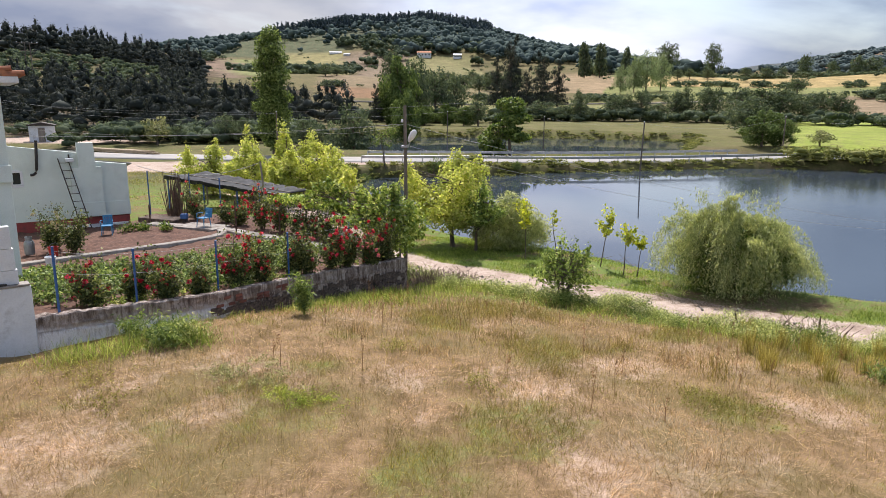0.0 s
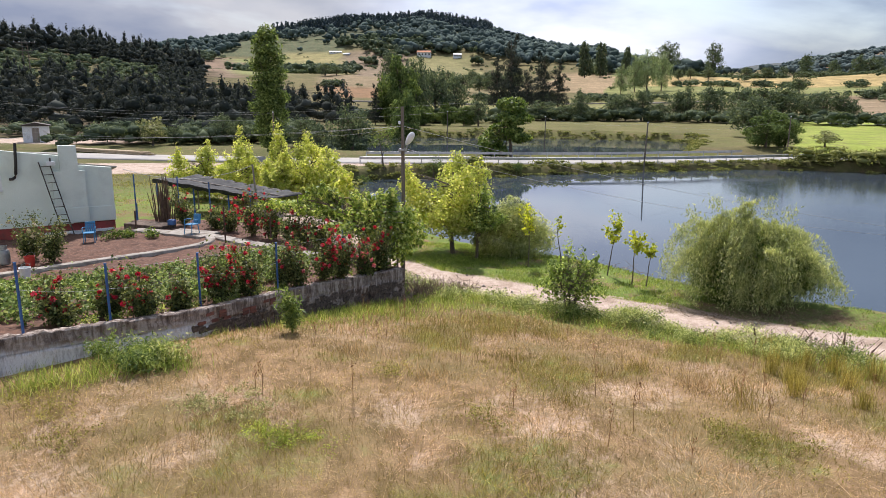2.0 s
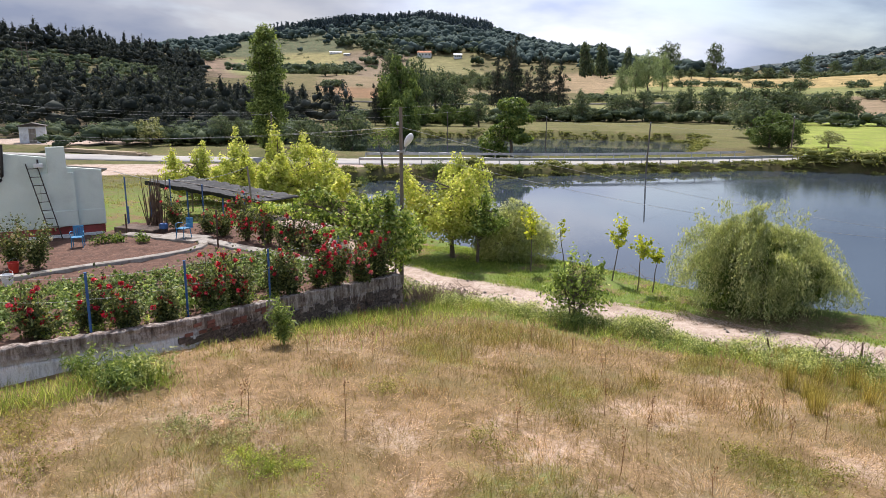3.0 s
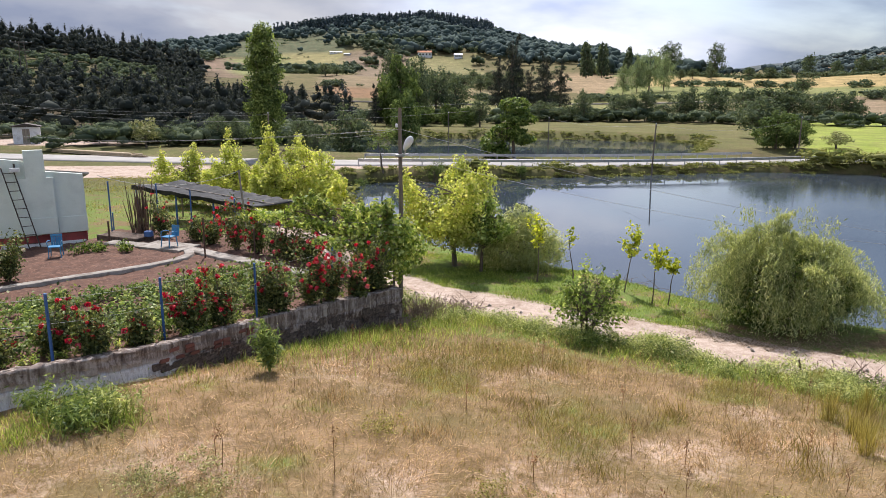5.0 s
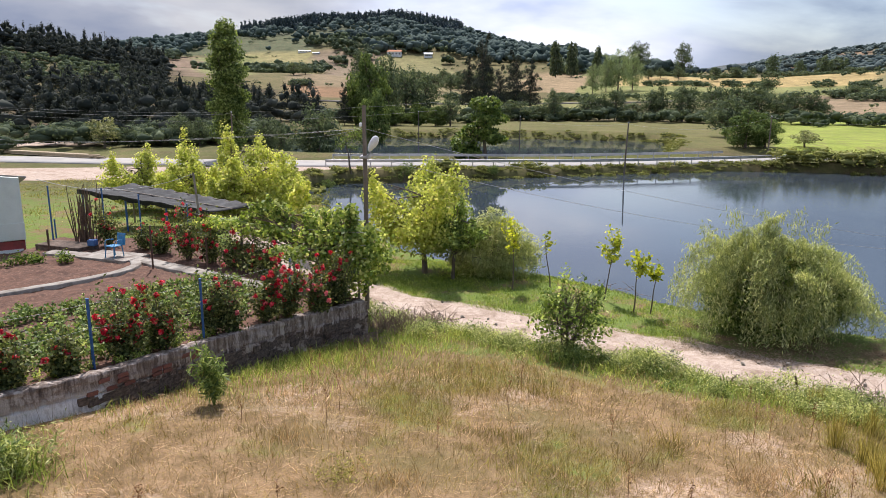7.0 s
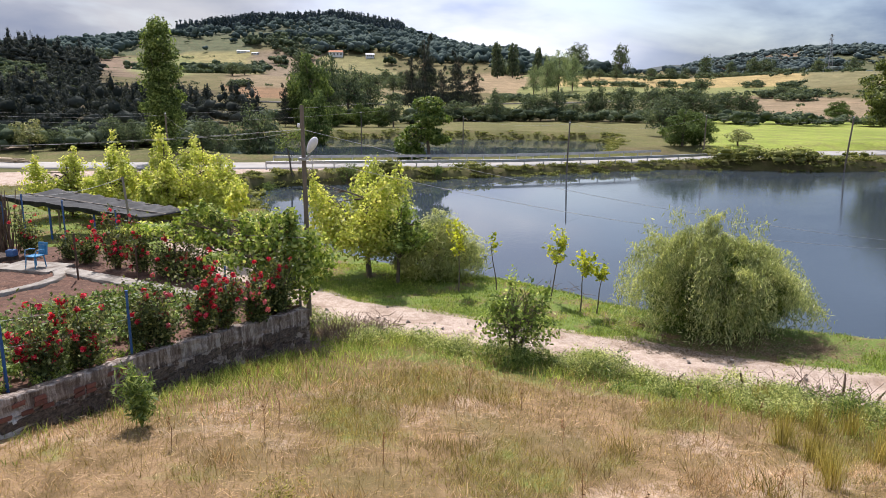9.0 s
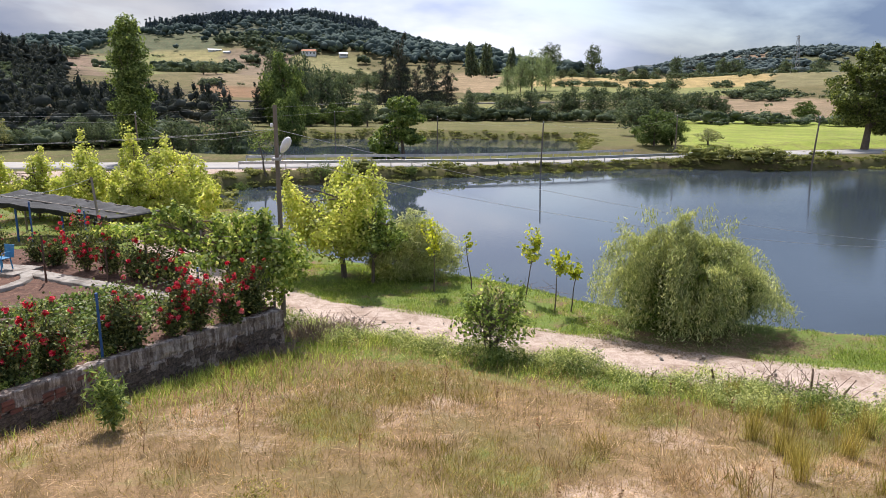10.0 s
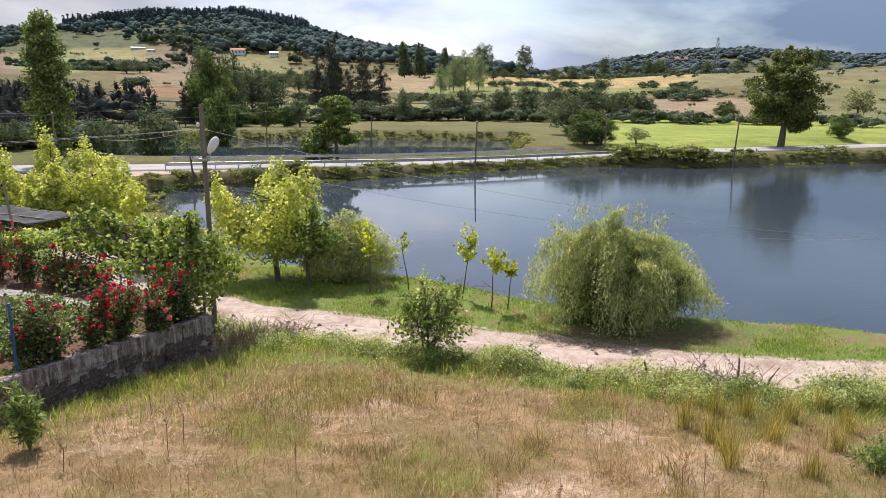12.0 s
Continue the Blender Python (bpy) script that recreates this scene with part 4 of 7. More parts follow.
# ---- woods and hedges that nobody could count ----
ICO = bmesh.new()
bmesh.ops.create_icosphere(ICO, subdivisions=1, radius=1.0)
ICO_V, ICO_F = np.array([v.co for v in ICO.verts]), np.array([[v.index for v in f.verts] for f in ICO.faces])
ICO.free()


def tree_mass(name, label, places, heights, widths, mat, leaf, per, seed, pointed=False, lobes=5, face=2.6, heart=1.0):
    """Many crowns in one mesh: each a heap of leafy lobes, stacked to a point for conifers."""
    rng = np.random.default_rng(seed)
    n, each = len(places), max(3, per // lobes)
    k = (np.arange(lobes) + 0.5) / lobes
    a = 2.4 * np.arange(lobes) + rng.uniform(0, 6.28, (n, 1)) + rng.uniform(-0.5, 0.5, (n, lobes))
    if pointed:
        level = 0.16 + 0.74 * k + rng.uniform(-0.06, 0.06, (n, lobes))
        off, rad, tall = 0.24 * (1.05 - k), 0.44 * (1.12 - k) * rng.uniform(0.7, 1.25, (n, lobes)), 0.62 / lobes + 0.06
    else:
        level = 0.34 + 0.38 * rng.uniform(0, 1, (n, lobes))
        off, rad, tall = 0.27 + 0 * k, 0.3 * rng.uniform(0.75, 1.2, (n, lobes)), 0.27
    w, h = widths[:, None], heights[:, None]
    hub = np.stack([off * w * np.cos(a), off * w * np.sin(a), level * h], -1)
    d = unit(rng.normal(size=(n, lobes, each, 3)) + (0, 0, 0.25))
    d[..., 2] = np.maximum(d[..., 2], -0.75)
    f = rng.uniform(0.75, 1.08, (n, lobes, each, 1))
    size = np.stack([rad * w, rad * w, np.broadcast_to(tall * h, (n, lobes))], -1)[:, :, None]
    pts = (places[:, None, None] + hub[:, :, None] + d * f * size).reshape(-1, 3)
    s = leaf * np.repeat((widths / widths.mean()) ** 0.45, lobes * each)[:, None]
    v, fc = leaf_quads(rng, np.zeros((len(pts), 3)), 1.0, 0.75, 0.4, 0.0, d.reshape(-1, 3), face)
    v = (v.reshape(-1, 4, 3) * s[:, None] + pts[:, None]).reshape(-1, 3)
    # a dense heart in every lobe
    core = places[:, None, None] + hub[:, :, None] + ICO_V * heart * rng.uniform(0.55, 0.95, (n, lobes, len(ICO_V), 1)) * size
    hf = ICO_F[None] + len(v) + len(ICO_V) * np.arange(n * lobes)[:, None, None]
    faces = np.concatenate([fc[:, [0, 1, 2]], fc[:, [0, 2, 3]], hf.reshape(-1, 3)])
    return solo(name, mesh_np(name, np.concatenate([v, core.reshape(-1, 3)]), faces, mat), mat, label, "trees", kind="stuff")


def far_wood(name, label, x, y, heights, widths, mat, seed, lobes=3):
    """Woodland far off: every crown a few uneven leafy lobes."""
    rng = np.random.default_rng(seed)
    n = len(x)
    a = 2.1 * np.arange(lobes) + rng.uniform(0, 6.28, (n, 1))
    hub = np.stack([0.26 * widths[:, None] * np.cos(a), 0.26 * widths[:, None] * np.sin(a), heights[:, None] * rng.uniform(0.4, 0.72, (n, lobes))], -1)
    size = np.stack([0.36 * widths, 0.36 * widths, 0.32 * heights], -1)[:, None] * rng.uniform(0.7, 1.2, (n, lobes, 1))
    ball = ICO_V * rng.uniform(0.55, 1.35, (n, lobes, len(ICO_V), 1))
    v = np.c_[x, y, land_z(x, y) - 0.3][:, None, None] + hub[:, :, None] + ball * size[:, :, None]
    f = ICO_F[None] + len(ICO_V) * np.arange(n * lobes)[:, None, None]
    return solo(name, mesh_np(name, v.reshape(-1, 3), f.reshape(-1, 3), mat), mat, label, "trees", kind="stuff")


def polar(rng, n, a0, a1, r0, r1):
    a, r = np.radians(rng.uniform(a0, a1, n)), np.sqrt(rng.uniform(r0 ** 2, r1 ** 2, n))
    return 1 + r * np.sin(a), 2 + r * np.cos(a), np.degrees(a), r


rf = np.random.default_rng(8)
x, y, a, r = polar(rf, 1250, -46, -13.5, 94, 425)
keep = ~((a > -25) & (r > 250)) & ~((a > -17.5) & (r > 190)) & (r > 97 + 6 * wave(a, r, 3)) & ~((r > 250) & (r < 345) & (a < -28)) & ~((x < -55) & (y < 91))
x, y, r = x[keep], y[keep], r[keep]
h = rf.uniform(4.0, 9.5, len(x)) + rf.uniform(0, 7, len(x)) * smooth01(340, 360, r)
front = r < 170
for pick, leaf, per, seed in ((front, 0.3, 340, 9), (~front, 0.5, 120, 19)):
    tree_mass("pine_wood", "dark pine wood on the slope behind the road", np.c_[x, y, land_z(x, y) - 0.2][pick], h[pick], 0.8 * h[pick], M_PINE, leaf, per, seed, True, 6, 2.2, 0.8)
x, y, a, r = polar(rf, 330, -46, -13, 93, 116)
keep = ~((x < -54) & (y < 91)) & (fractal(x, y, 9, 15) > -0.45)
x, y = x[keep], y[keep]
h = rf.uniform(1.2, 3.0, len(x))
tree_mass("undergrowth", "dark bushes at the edge of the pine wood", np.c_[x, y, land_z(x, y) - 0.1], h, h * 1.5, M_LEAF_FAR, 0.24, 150, 29)


def clear_of_farms(x, y):
    ok = np.ones(len(x), bool)
    for fx, fy in ((-87, 640), (-173, 658), (-160, 649), (-57, 638)):
        ok &= ~((np.abs(x - fx * y / fy) < 15) & (y < fy + 8) & (y > fy - 110))
    return ok


x, y, a, r = polar(rf, 10500, -46, 14, 500, 1060)
keep = (r > 665 + 60 * fractal(a * 12, r, 60, 3) + 50 * smooth01(-9, -17, a) - 120 * smooth01(-4, 6, a)) & (fractal(x, y, 90, 6) > -0.72) & clear_of_farms(x, y)
x, y, r = x[keep], y[keep], r[keep]
h = rf.uniform(3.5, 9.5, len(x)) * (1 + 0.3 * smooth01(820, 680, r))
far_wood("hill_wood", "mixed woodland covering the far hill", x, y, h, h * 1.05, M_HAZED_HILLWOOD, 10, 2)
# broad single trees along the wood's lower edge and in the upper fields
x, y, a, r = polar(rf, 1500, -26, 6, 430, 720)
keep = (fractal(a * 20, r, 110, 31) + 0.55 * smooth01(540, 680, r) > 0.52) & clear_of_farms(x, y)
x, y = x[keep], y[keep]
h = rf.uniform(5, 10, len(x))
tree_mass("edge_trees", "round dark trees along the lower edge of the hill wood", np.c_[x, y, land_z(x, y) - 0.3], h, h * 1.15, M_LEAF_FAR, 0.9, 60, 23)
x, y, a, r = polar(rf, 2600, -19.5, -2.5, 840, 1060)
keep = r > 890 + 60 * wave(a * 9, r, 22) - 40 * smooth01(-13, -18, a)
x, y = x[keep], y[keep]
h = rf.uniform(8, 15, len(x))
tree_mass("hill_pines", "dark pines along the crest of the far hill", np.c_[x, y, land_z(x, y) - 0.3], h, h * 0.6, M_HAZED_HILLPINE, 2.3, 15, 15, True, 3)
x, y, a, r = polar(rf, 9000, 14, 48, 1000, 1850)
keep = wave(x, y, 80, 3.0) + 0.6 * wave(x, y, 30, 5.0) + 0.8 * smooth01(1400, 1700, r) * smooth01(24, 28, a) > 0.3
x, y = x[keep], y[keep]
h = rf.uniform(7, 13, len(x))
far_wood("ridge_wood", "dark mixed woods on the distant ridge", x, y, h, h * 1.4, M_HAZED_RIDGEWOOD, 16, 2)
x, y, a, r = polar(rf, 420, -46, -26, 245, 352)
h = rf.uniform(1.5, 4.0, len(x))
tree_mass("orchard_trees", "small green orchard trees between the pines", np.c_[x, y, land_z(x, y) - 0.2], h, h * 1.5, M_LEAF_FAR, 0.7, 60, 17)
x, y, a, r = polar(rf, 2600, 4, 46, 600, 1850)
keep = wave(x, y, 70, 1.0) + 0.7 * wave(x, y, 28, 2.0) + 0.9 * smooth01(1300, 1700, r) > 0.35
x, y = x[keep], y[keep]
h = rf.uniform(5, 10, len(x))
far_wood("scattered_wood", "scattered trees and copses on the distant hills", x, y, h, h * 1.3, M_HAZED_RIDGEWOOD, 11, 4)
x, y, a, r = polar(rf, 3200, -26, 40, 230, 760)
keep = (np.abs(wave(x, y, 45, 5.0)) < 0.045) | ((a > 24) & (rf.uniform(size=len(x)) < 0.035)) | (np.abs(fractal(x, y, 120, 41)) < 0.03)
keep &= clear_of_farms(x, y)
x, y = x[keep], y[keep]
# hedges follow the borders of the fields
for a0, a1, r0, gap in ((7.5, 28, 302, 0.1), (9, 28, 396, 0.0), (8, 26, 482, -0.2), (-9, 8, 292, 0.1), (-16, -9, 354, 0.0), (3, 26, 560, -0.3), (22, 34, 320, 0.2), (4, 30, 640, -0.3), (-26, -14, 470, 0.0)):
    a = rf.uniform(a0, a1, int(16 * (a1 - a0)))
    r = r0 * (1 + 0.03 * fractal(a * 10, a * 0, 30, int(r0))) + 3 * rf.normal(size=len(a))
    on = fractal(a * 10, a * 0, 14, int(r0) + 5) > gap
    x, y = np.r_[x, 1 + r[on] * np.sin(np.radians(a[on]))], np.r_[y, 2 + r[on] * np.cos(np.radians(a[on]))]
h = rf.uniform(1.3, 4.2, len(x))
tree_mass("field_hedges", "hedges and bushes between the fields", np.c_[x, y, land_z(x, y) - 0.2], h, h * 1.6, M_LEAF_FAR, 0.62, 45, 12, lobes=3, heart=0.72)
a = np.radians(np.r_[rf.uniform(-13, 8, 90), rf.uniform(8, 62, 230)])
r = 181 + 8 * rf.normal(size=len(a)) * 0.5 + np.where(a < 0, -14, 6)
x, y = 1 + r * np.sin(a), 2 + r * np.cos(a)
h = rf.uniform(1.8, 4.2, len(x))
tree_mass("hedgerow", "dark hedgerow along the far side of the crop", np.c_[x, y, land_z(x, y) - 0.2], h, h * 1.6, M_LEAF_FAR, 0.52, 100, 13)
# rough grass and reeds round the far pond
q, d = along(np.vstack([POND_FAR[6:], POND_FAR[:1]]), 0.35)
q = q + rf.normal(size=q.shape) * 0.7
h = rf.uniform(0.15, 0.5, len(q)) * (1 + 1.2 * (rf.uniform(size=len(q)) < 0.06))
tree_mass("pond_reeds", "rough green grass and reeds round the far pond", np.c_[q, np.maximum(land_z(q[:, 0], q[:, 1]), WATER_Z) - 0.05], h, h * 3.2, M_SCRUB, 0.16, 50, 18, heart=0.6)
# scrub on the pond's far bank and beside the road
q, d = along(POND[9:23], 0.4)
q = q + rf.normal(size=q.shape) * 0.55 + np.array([-0.2, 0.9])
h = rf.uniform(0.12, 0.5, len(q)) + 1.7 * np.exp(-(((q[:, 0] - 36) / 5.5) ** 2)) * rf.uniform(0.3, 1, len(q)) + 0.8 * (rf.uniform(0, 1, len(q)) < 0.05)
low = q + np.array([0.1, -0.75]) + rf.normal(size=q.shape) * 0.25
h_low = rf.uniform(0.12, 0.4, len(q))
tree_mass("bank_grass", "rough grass hanging over the water's edge", np.c_[low, np.maximum(land_z(low[:, 0], low[:, 1]), WATER_Z) - 0.08], h_low, h_low * 3.0, M_SCRUB, 0.13, 70, 24, heart=0.5)
tree_mass("bank_scrub", "rough grass and scrub along the far bank", np.c_[q, land_z(q[:, 0], q[:, 1]) - 0.1], h, h * 2.4, M_SCRUB, 0.13, 110, 14, heart=0.6)


# ---- garden: soil, wall, kerbs ----
M_SOIL = surface("garden_soil", (0.068, 0.031, 0.02), (0.135, 0.066, 0.043), 3.5, 0.95, 1.0, 14, dirt=(0.2, 0.112, 0.076), dirt_scale=9, dirt_at=(0.52, 0.68))
M_CONCRETE = surface("pale_concrete", (0.26, 0.235, 0.205), (0.38, 0.35, 0.315), 3, 0.9, 0.4, 30, dirt=(0.15, 0.12, 0.10), dirt_scale=2.5, dirt_at=(0.46, 0.66))
M_BRICK = surface("old_red_brick", (0.17, 0.06, 0.045), (0.26, 0.1, 0.07), 8, 0.9, 0.5, 50, dirt=(0.1, 0.07, 0.06), dirt_scale=9, vary=0.5)
M_STONE = surface("rough_wall_stone", (0.085, 0.06, 0.046), (0.21, 0.155, 0.124), 5, 0.95, 0.8, 26, dirt=(0.05, 0.036, 0.028), dirt_scale=3, dirt_at=(0.48, 0.66), vary=0.5)


def wall_paint(name):
    """A streaked plaster band along the top; below it whitewash, lost towards the far end down to dark masonry."""
    m, t, p = nodes(name)
    sep = t.nodes.new("ShaderNodeSeparateXYZ")
    t.links.new(t.nodes.new("ShaderNodeTexCoord").outputs["Object"], sep.inputs[0])
    streak = noise_fac(t, 5.5, 6.0, 0.7, stretch=(1.6, 1.6, 0.22))
    blotch, fine = noise_fac(t, 2.6, 8.0, 0.75), noise_fac(t, 45, 4)

    def combined(value, by, other):
        n = add(t, "ShaderNodeMath", [(0, value), (2, other)])
        n.operation = "MULTIPLY_ADD"
        n.inputs[1].default_value = by
        return n.outputs[0]
    rise = combined(streak, 0.9, combined(sep.outputs["Y"], 0.085, sep.outputs["Z"]))
    band = add(t, "ShaderNodeMapRange", [("Value", rise)], **{"From Min": 2.2, "From Max": 2.36}).outputs[0]
    worn = add(t, "ShaderNodeMapRange", [("Value", combined(blotch, 2.2, sep.outputs["Y"]))], **{"From Min": 16.55, "From Max": 16.85}).outputs[0]
    plaster = ramp(t, streak, (0.34, (0.065, 0.046, 0.038)), (0.46, (0.21, 0.158, 0.13)), (0.6, (0.52, 0.45, 0.405)))
    plaster = mixed(t, ramp(t, blotch, (0.5, (0, 0, 0)), (0.63, (0.7, 0.7, 0.7))), plaster, (0.13, 0.1, 0.09))
    bare = ramp(t, blotch, (0.4, (0.034, 0.022, 0.016)), (0.49, (0.145, 0.092, 0.066)), (0.57, (0.46, 0.37, 0.31)))
    white = mixed(t, ramp(t, streak, (0.38, (0, 0, 0)), (0.52, (1, 1, 1))), (0.54, 0.51, 0.505), (0.93, 0.91, 0.91))
    col = mixed(t, band, mixed(t, worn, white, bare), plaster)
    col = mixed(t, 0.6, col, mixed(t, fine, (0.45, 0.45, 0.45), (1.4, 1.4, 1.4)), "MULTIPLY")
    t.links.new(col, p.inputs["Base Color"])
    p.inputs["Roughness"].default_value = 0.92
    bp = add(t, "ShaderNodeBump", [("Height", add(t, "ShaderNodeMath", [(0, fine), (1, blotch)]).outputs[0])], Strength=0.8, Distance=0.04)
    t.links.new(bp.outputs[0], p.inputs["Normal"])
    return m


M_WALL = wall_paint("weathered_whitewash")
WALL = np.array([(-2.33, 22.12, 0.32), (-3.0, 21.15, 0.38), (-3.75, 20.0, 0.46), (-4.4, 18.8, 0.56), (-5.0, 17.5, 0.68), (-5.5, 16.3, 0.78), (-6.0, 15.3, 0.86), (-6.6, 14.4, 0.95), (-7.4, 13.45, 1.03), (-8.1, 12.75, 1.07), (-8.75, 12.15, 1.1)])


def resample(line, step):
    s = np.r_[0, np.cumsum(np.linalg.norm(np.diff(line[:, :2], axis=0), axis=1))]
    q = np.linspace(0, s[-1], int(s[-1] / step) + 1)
    return np.stack([np.interp(q, s, line[:, n]) for n in range(line.shape[1])], 1)


wl_pts = resample(WALL, 0.12)
wd = unit(np.gradient(wl_pts[:, :2], axis=0))
wn2 = np.stack([wd[:, 1], -wd[:, 0]], 1) * -1  # away from the garden
rng = np.random.default_rng(31)


def wall_shell(lo, hi, out, back, rough):
    """A wall between two heights along the line, with an uneven face and worn upper edge."""
    levels = np.linspace(0, 1, 12)
    rows = []
    for f in levels:
        z = lo + (hi - lo) * f
        bump = rough * (0.6 * rng.normal(size=len(wl_pts)) + wave(wl_pts[:, 1] * 6, np.full(len(wl_pts), f * 5), 1.0))
        rows.append(np.c_[wl_pts[:, :2] + wn2 * (out + bump)[:, None], z + (0.018 * rng.normal(size=len(wl_pts)) if f == 1 else 0)])
    rows.append(np.c_[wl_pts[:, :2] + wn2 * back, hi + 0.01 * rng.normal(size=len(wl_pts))])
    rows.append(np.c_[wl_pts[:, :2] + wn2 * back, lo])
    v = np.stack(rows, 1)
    n, k = v.shape[:2]
    i, j = np.meshgrid(np.arange(n - 1), np.arange(k - 1), indexing="ij")
    f = np.stack([i * k + j, i * k + j + 1, (i + 1) * k + j + 1, (i + 1) * k + j], -1).reshape(-1, 4)
    cap = []
    for e in (0, n - 1):
        for j in range(11):
            cap.append([e * k + j, e * k + j + 1, e * k + 12, e * k + 13])
    return v.reshape(-1, 3), np.concatenate([f, np.array(cap)])


foot = np.minimum(land_z(wl_pts[:, 0] + 0.3, wl_pts[:, 1]), wl_pts[:, 2] - 0.4) - 0.65
garden_wall = thing("garden_wall", label="low weathered garden wall, whitewash worn off to dark stained masonry", category="wall", kind="structure")
part("wall_body", mesh_np("wall_body", *wall_shell(foot, wl_pts[:, 2] - 0.34, np.full(len(wl_pts), 0.0), -0.2, 0.016), M_WALL), M_WALL, garden_wall)
part("coping", mesh_np("coping", *wall_shell(wl_pts[:, 2] - 0.337, wl_pts[:, 2], np.full(len(wl_pts), 0.009), -0.22, 0.014), M_WALL), M_WALL, garden_wall, "plastered upper band streaked with lime and dark stains")
# bared stones and bricks in the worn stretch
stone_mesh = []
for k in range(6):
    bm = one_box(-0.5, 0.5, -0.5, 0.5, -0.5, 0.5, 0.12)
    for v in bm.verts:
        v.co += Vector(rng.normal(size=3) * 0.05)
    me = bpy.data.meshes.new("stone")
    bm.to_mesh(me)
    bm.free()
    stone_mesh.append(me)
length = len(wl_pts) - 1
for k in range(150):
    i = int(rng.uniform(2, length * 0.66))
    lo, hi = foot[i] + 0.62, wl_pts[i, 2] - 0.42
    z = rng.uniform(lo, hi)
    red = i > length * 0.45 and rng.uniform() < 0.16
    if red:
        z = wl_pts[i, 2] - 0.06 - 0.09 * int(rng.integers(1, 4))
    ob = new("brick" if red else "stone", stone_mesh[k % 6])
    ob.parent = garden_wall
    ang = math.atan2(wd[i, 1], wd[i, 0])
    size = (0.2, 0.06, 0.075) if red else (rng.uniform(0.14, 0.34), 0.07, rng.uniform(0.07, 0.16))
    ob.matrix_basis = Matrix.LocRotScale((wl_pts[i, 0] + wn2[i, 0] * (0.008 if red else -0.004), wl_pts[i, 1] + wn2[i, 1] * (0.008 if red else -0.004), z), Euler((0, rng.normal() * 0.05, ang)), size)
    while len(ob.material_slots) < 1:
        ob.data.materials.append(M_STONE)
    ob.material_slots[0].link = "OBJECT"
    ob.material_slots[0].material = M_BRICK if red else M_STONE

# soil plate
gxs, gys = np.meshgrid(np.arange(-22, -2, 0.22), np.arange(12, 28.8, 0.22))
inn = depth_in(gxs, gys, GARDEN)
gzz = garden_z(gxs, gys) - 0.1 * smooth01(-13.6, -15.5, gxs) + 0.02 * wave(gxs, gys, 0.35) + 0.022 * np.random.default_rng(3).normal(size=gxs.shape) 
k = gxs.shape[1]
gi, gj = np.meshgrid(np.arange(gxs.shape[0] - 1), np.arange(k - 1), indexing="ij")
sf = np.stack([gi * k + gj, gi * k + gj + 1, (gi + 1) * k + gj + 1, (gi + 1) * k + gj], -1).reshape(-1, 4)
ok = (inn.ravel()[sf] > -0.12).all(1)
solo("garden_soil", mesh_np("garden_soil", np.stack([gxs, gys, gzz], -1).reshape(-1, 3), sf[ok], M_SOIL, True), M_SOIL, "dug brown garden soil in beds", "soil", kind="structure")


def slab_strip(name, line, wide, high, label, jitter=0.0):
    """A low concrete strip with square edges that follows the garden's surface."""
    pts, d = along(np.array(line, float), 0.12, 0.7)
    nrm = np.stack([d[:, 1], -d[:, 0]], 1)
    r2 = np.random.default_rng(len(line))
    z = garden_z(pts[:, 0], pts[:, 1])
    prof = ((-wide / 2, -0.1), (-wide / 2, high - 0.015), (-wide / 2 + 0.02, high), (wide / 2 - 0.02, high), (wide / 2, high - 0.015), (wide / 2, -0.1))
    v = np.stack([np.c_[pts + nrm * (o + jitter * r2.normal(size=(len(pts), 1))), z + dz] for o, dz in prof], 1)
    n, k = v.shape[:2]
    i, j = np.meshgrid(np.arange(n - 1), np.arange(k - 1), indexing="ij")
    f = np.stack([i * k + j, i * k + j + 1, (i + 1) * k + j + 1, (i + 1) * k + j], -1).reshape(-1, 4)[:, ::-1]
    return solo(name, mesh_np(name, v.reshape(-1, 3), f, M_CONCRETE), M_CONCRETE, label, "kerb", kind="structure")


slab_strip("garden_kerb", [(-15.5, 16.5), (-13.36, 18.75), (-12.6, 19.75), (-11.55, 21.0), (-10.85, 21.75), (-10.1, 22.75), (-9.75, 23.5), (-9.72, 24.2), (-10.1, 24.75)], 0.3, 0.1, "curved pale concrete garden kerb", 0.008)
slab_strip("garden_path", [(-13.6, 25.75), (-12.2, 25.45), (-10.9, 25.2), (-9.8, 24.85), (-9.2, 24.5), (-7.2, 23.4), (-5.0, 22.2)], 0.55, 0.07, "narrow worn concrete garden path", 0.015)
terrace = bmesh.new()
box(terrace, -0.95, 0.95, -0.55, 0.55, -0.2, 0.08, 0.02)
solo("terrace_slab", terrace, M_CONCRETE, "small pale concrete terrace slab under a chair", "slab", kind="structure", m=pose(-11.1, 25.35, 0.55, 0, 0, -14))

# ---- house beyond the garden ----
M_MINT = surface("mint_render", (0.64, 0.72, 0.67), (0.7, 0.77, 0.72), 1.2, 0.85, 0.15, 30, dirt=(0.53, 0.59, 0.55), dirt_scale=0.9, dirt_at=(0.5, 0.75))
M_RED = surface("oxide_red_paint", (0.26, 0.045, 0.042), (0.33, 0.065, 0.06), 2, 0.75, 0.15, 30, dirt=(0.16, 0.05, 0.045), dirt_scale=3)
M_WHITE = surface("old_white_paint", (0.66, 0.68, 0.70), (0.76, 0.78, 0.8), 1.5, 0.85, 0.3, 30, dirt=(0.42, 0.41, 0.40), dirt_scale=1.6, dirt_at=(0.55, 0.75))
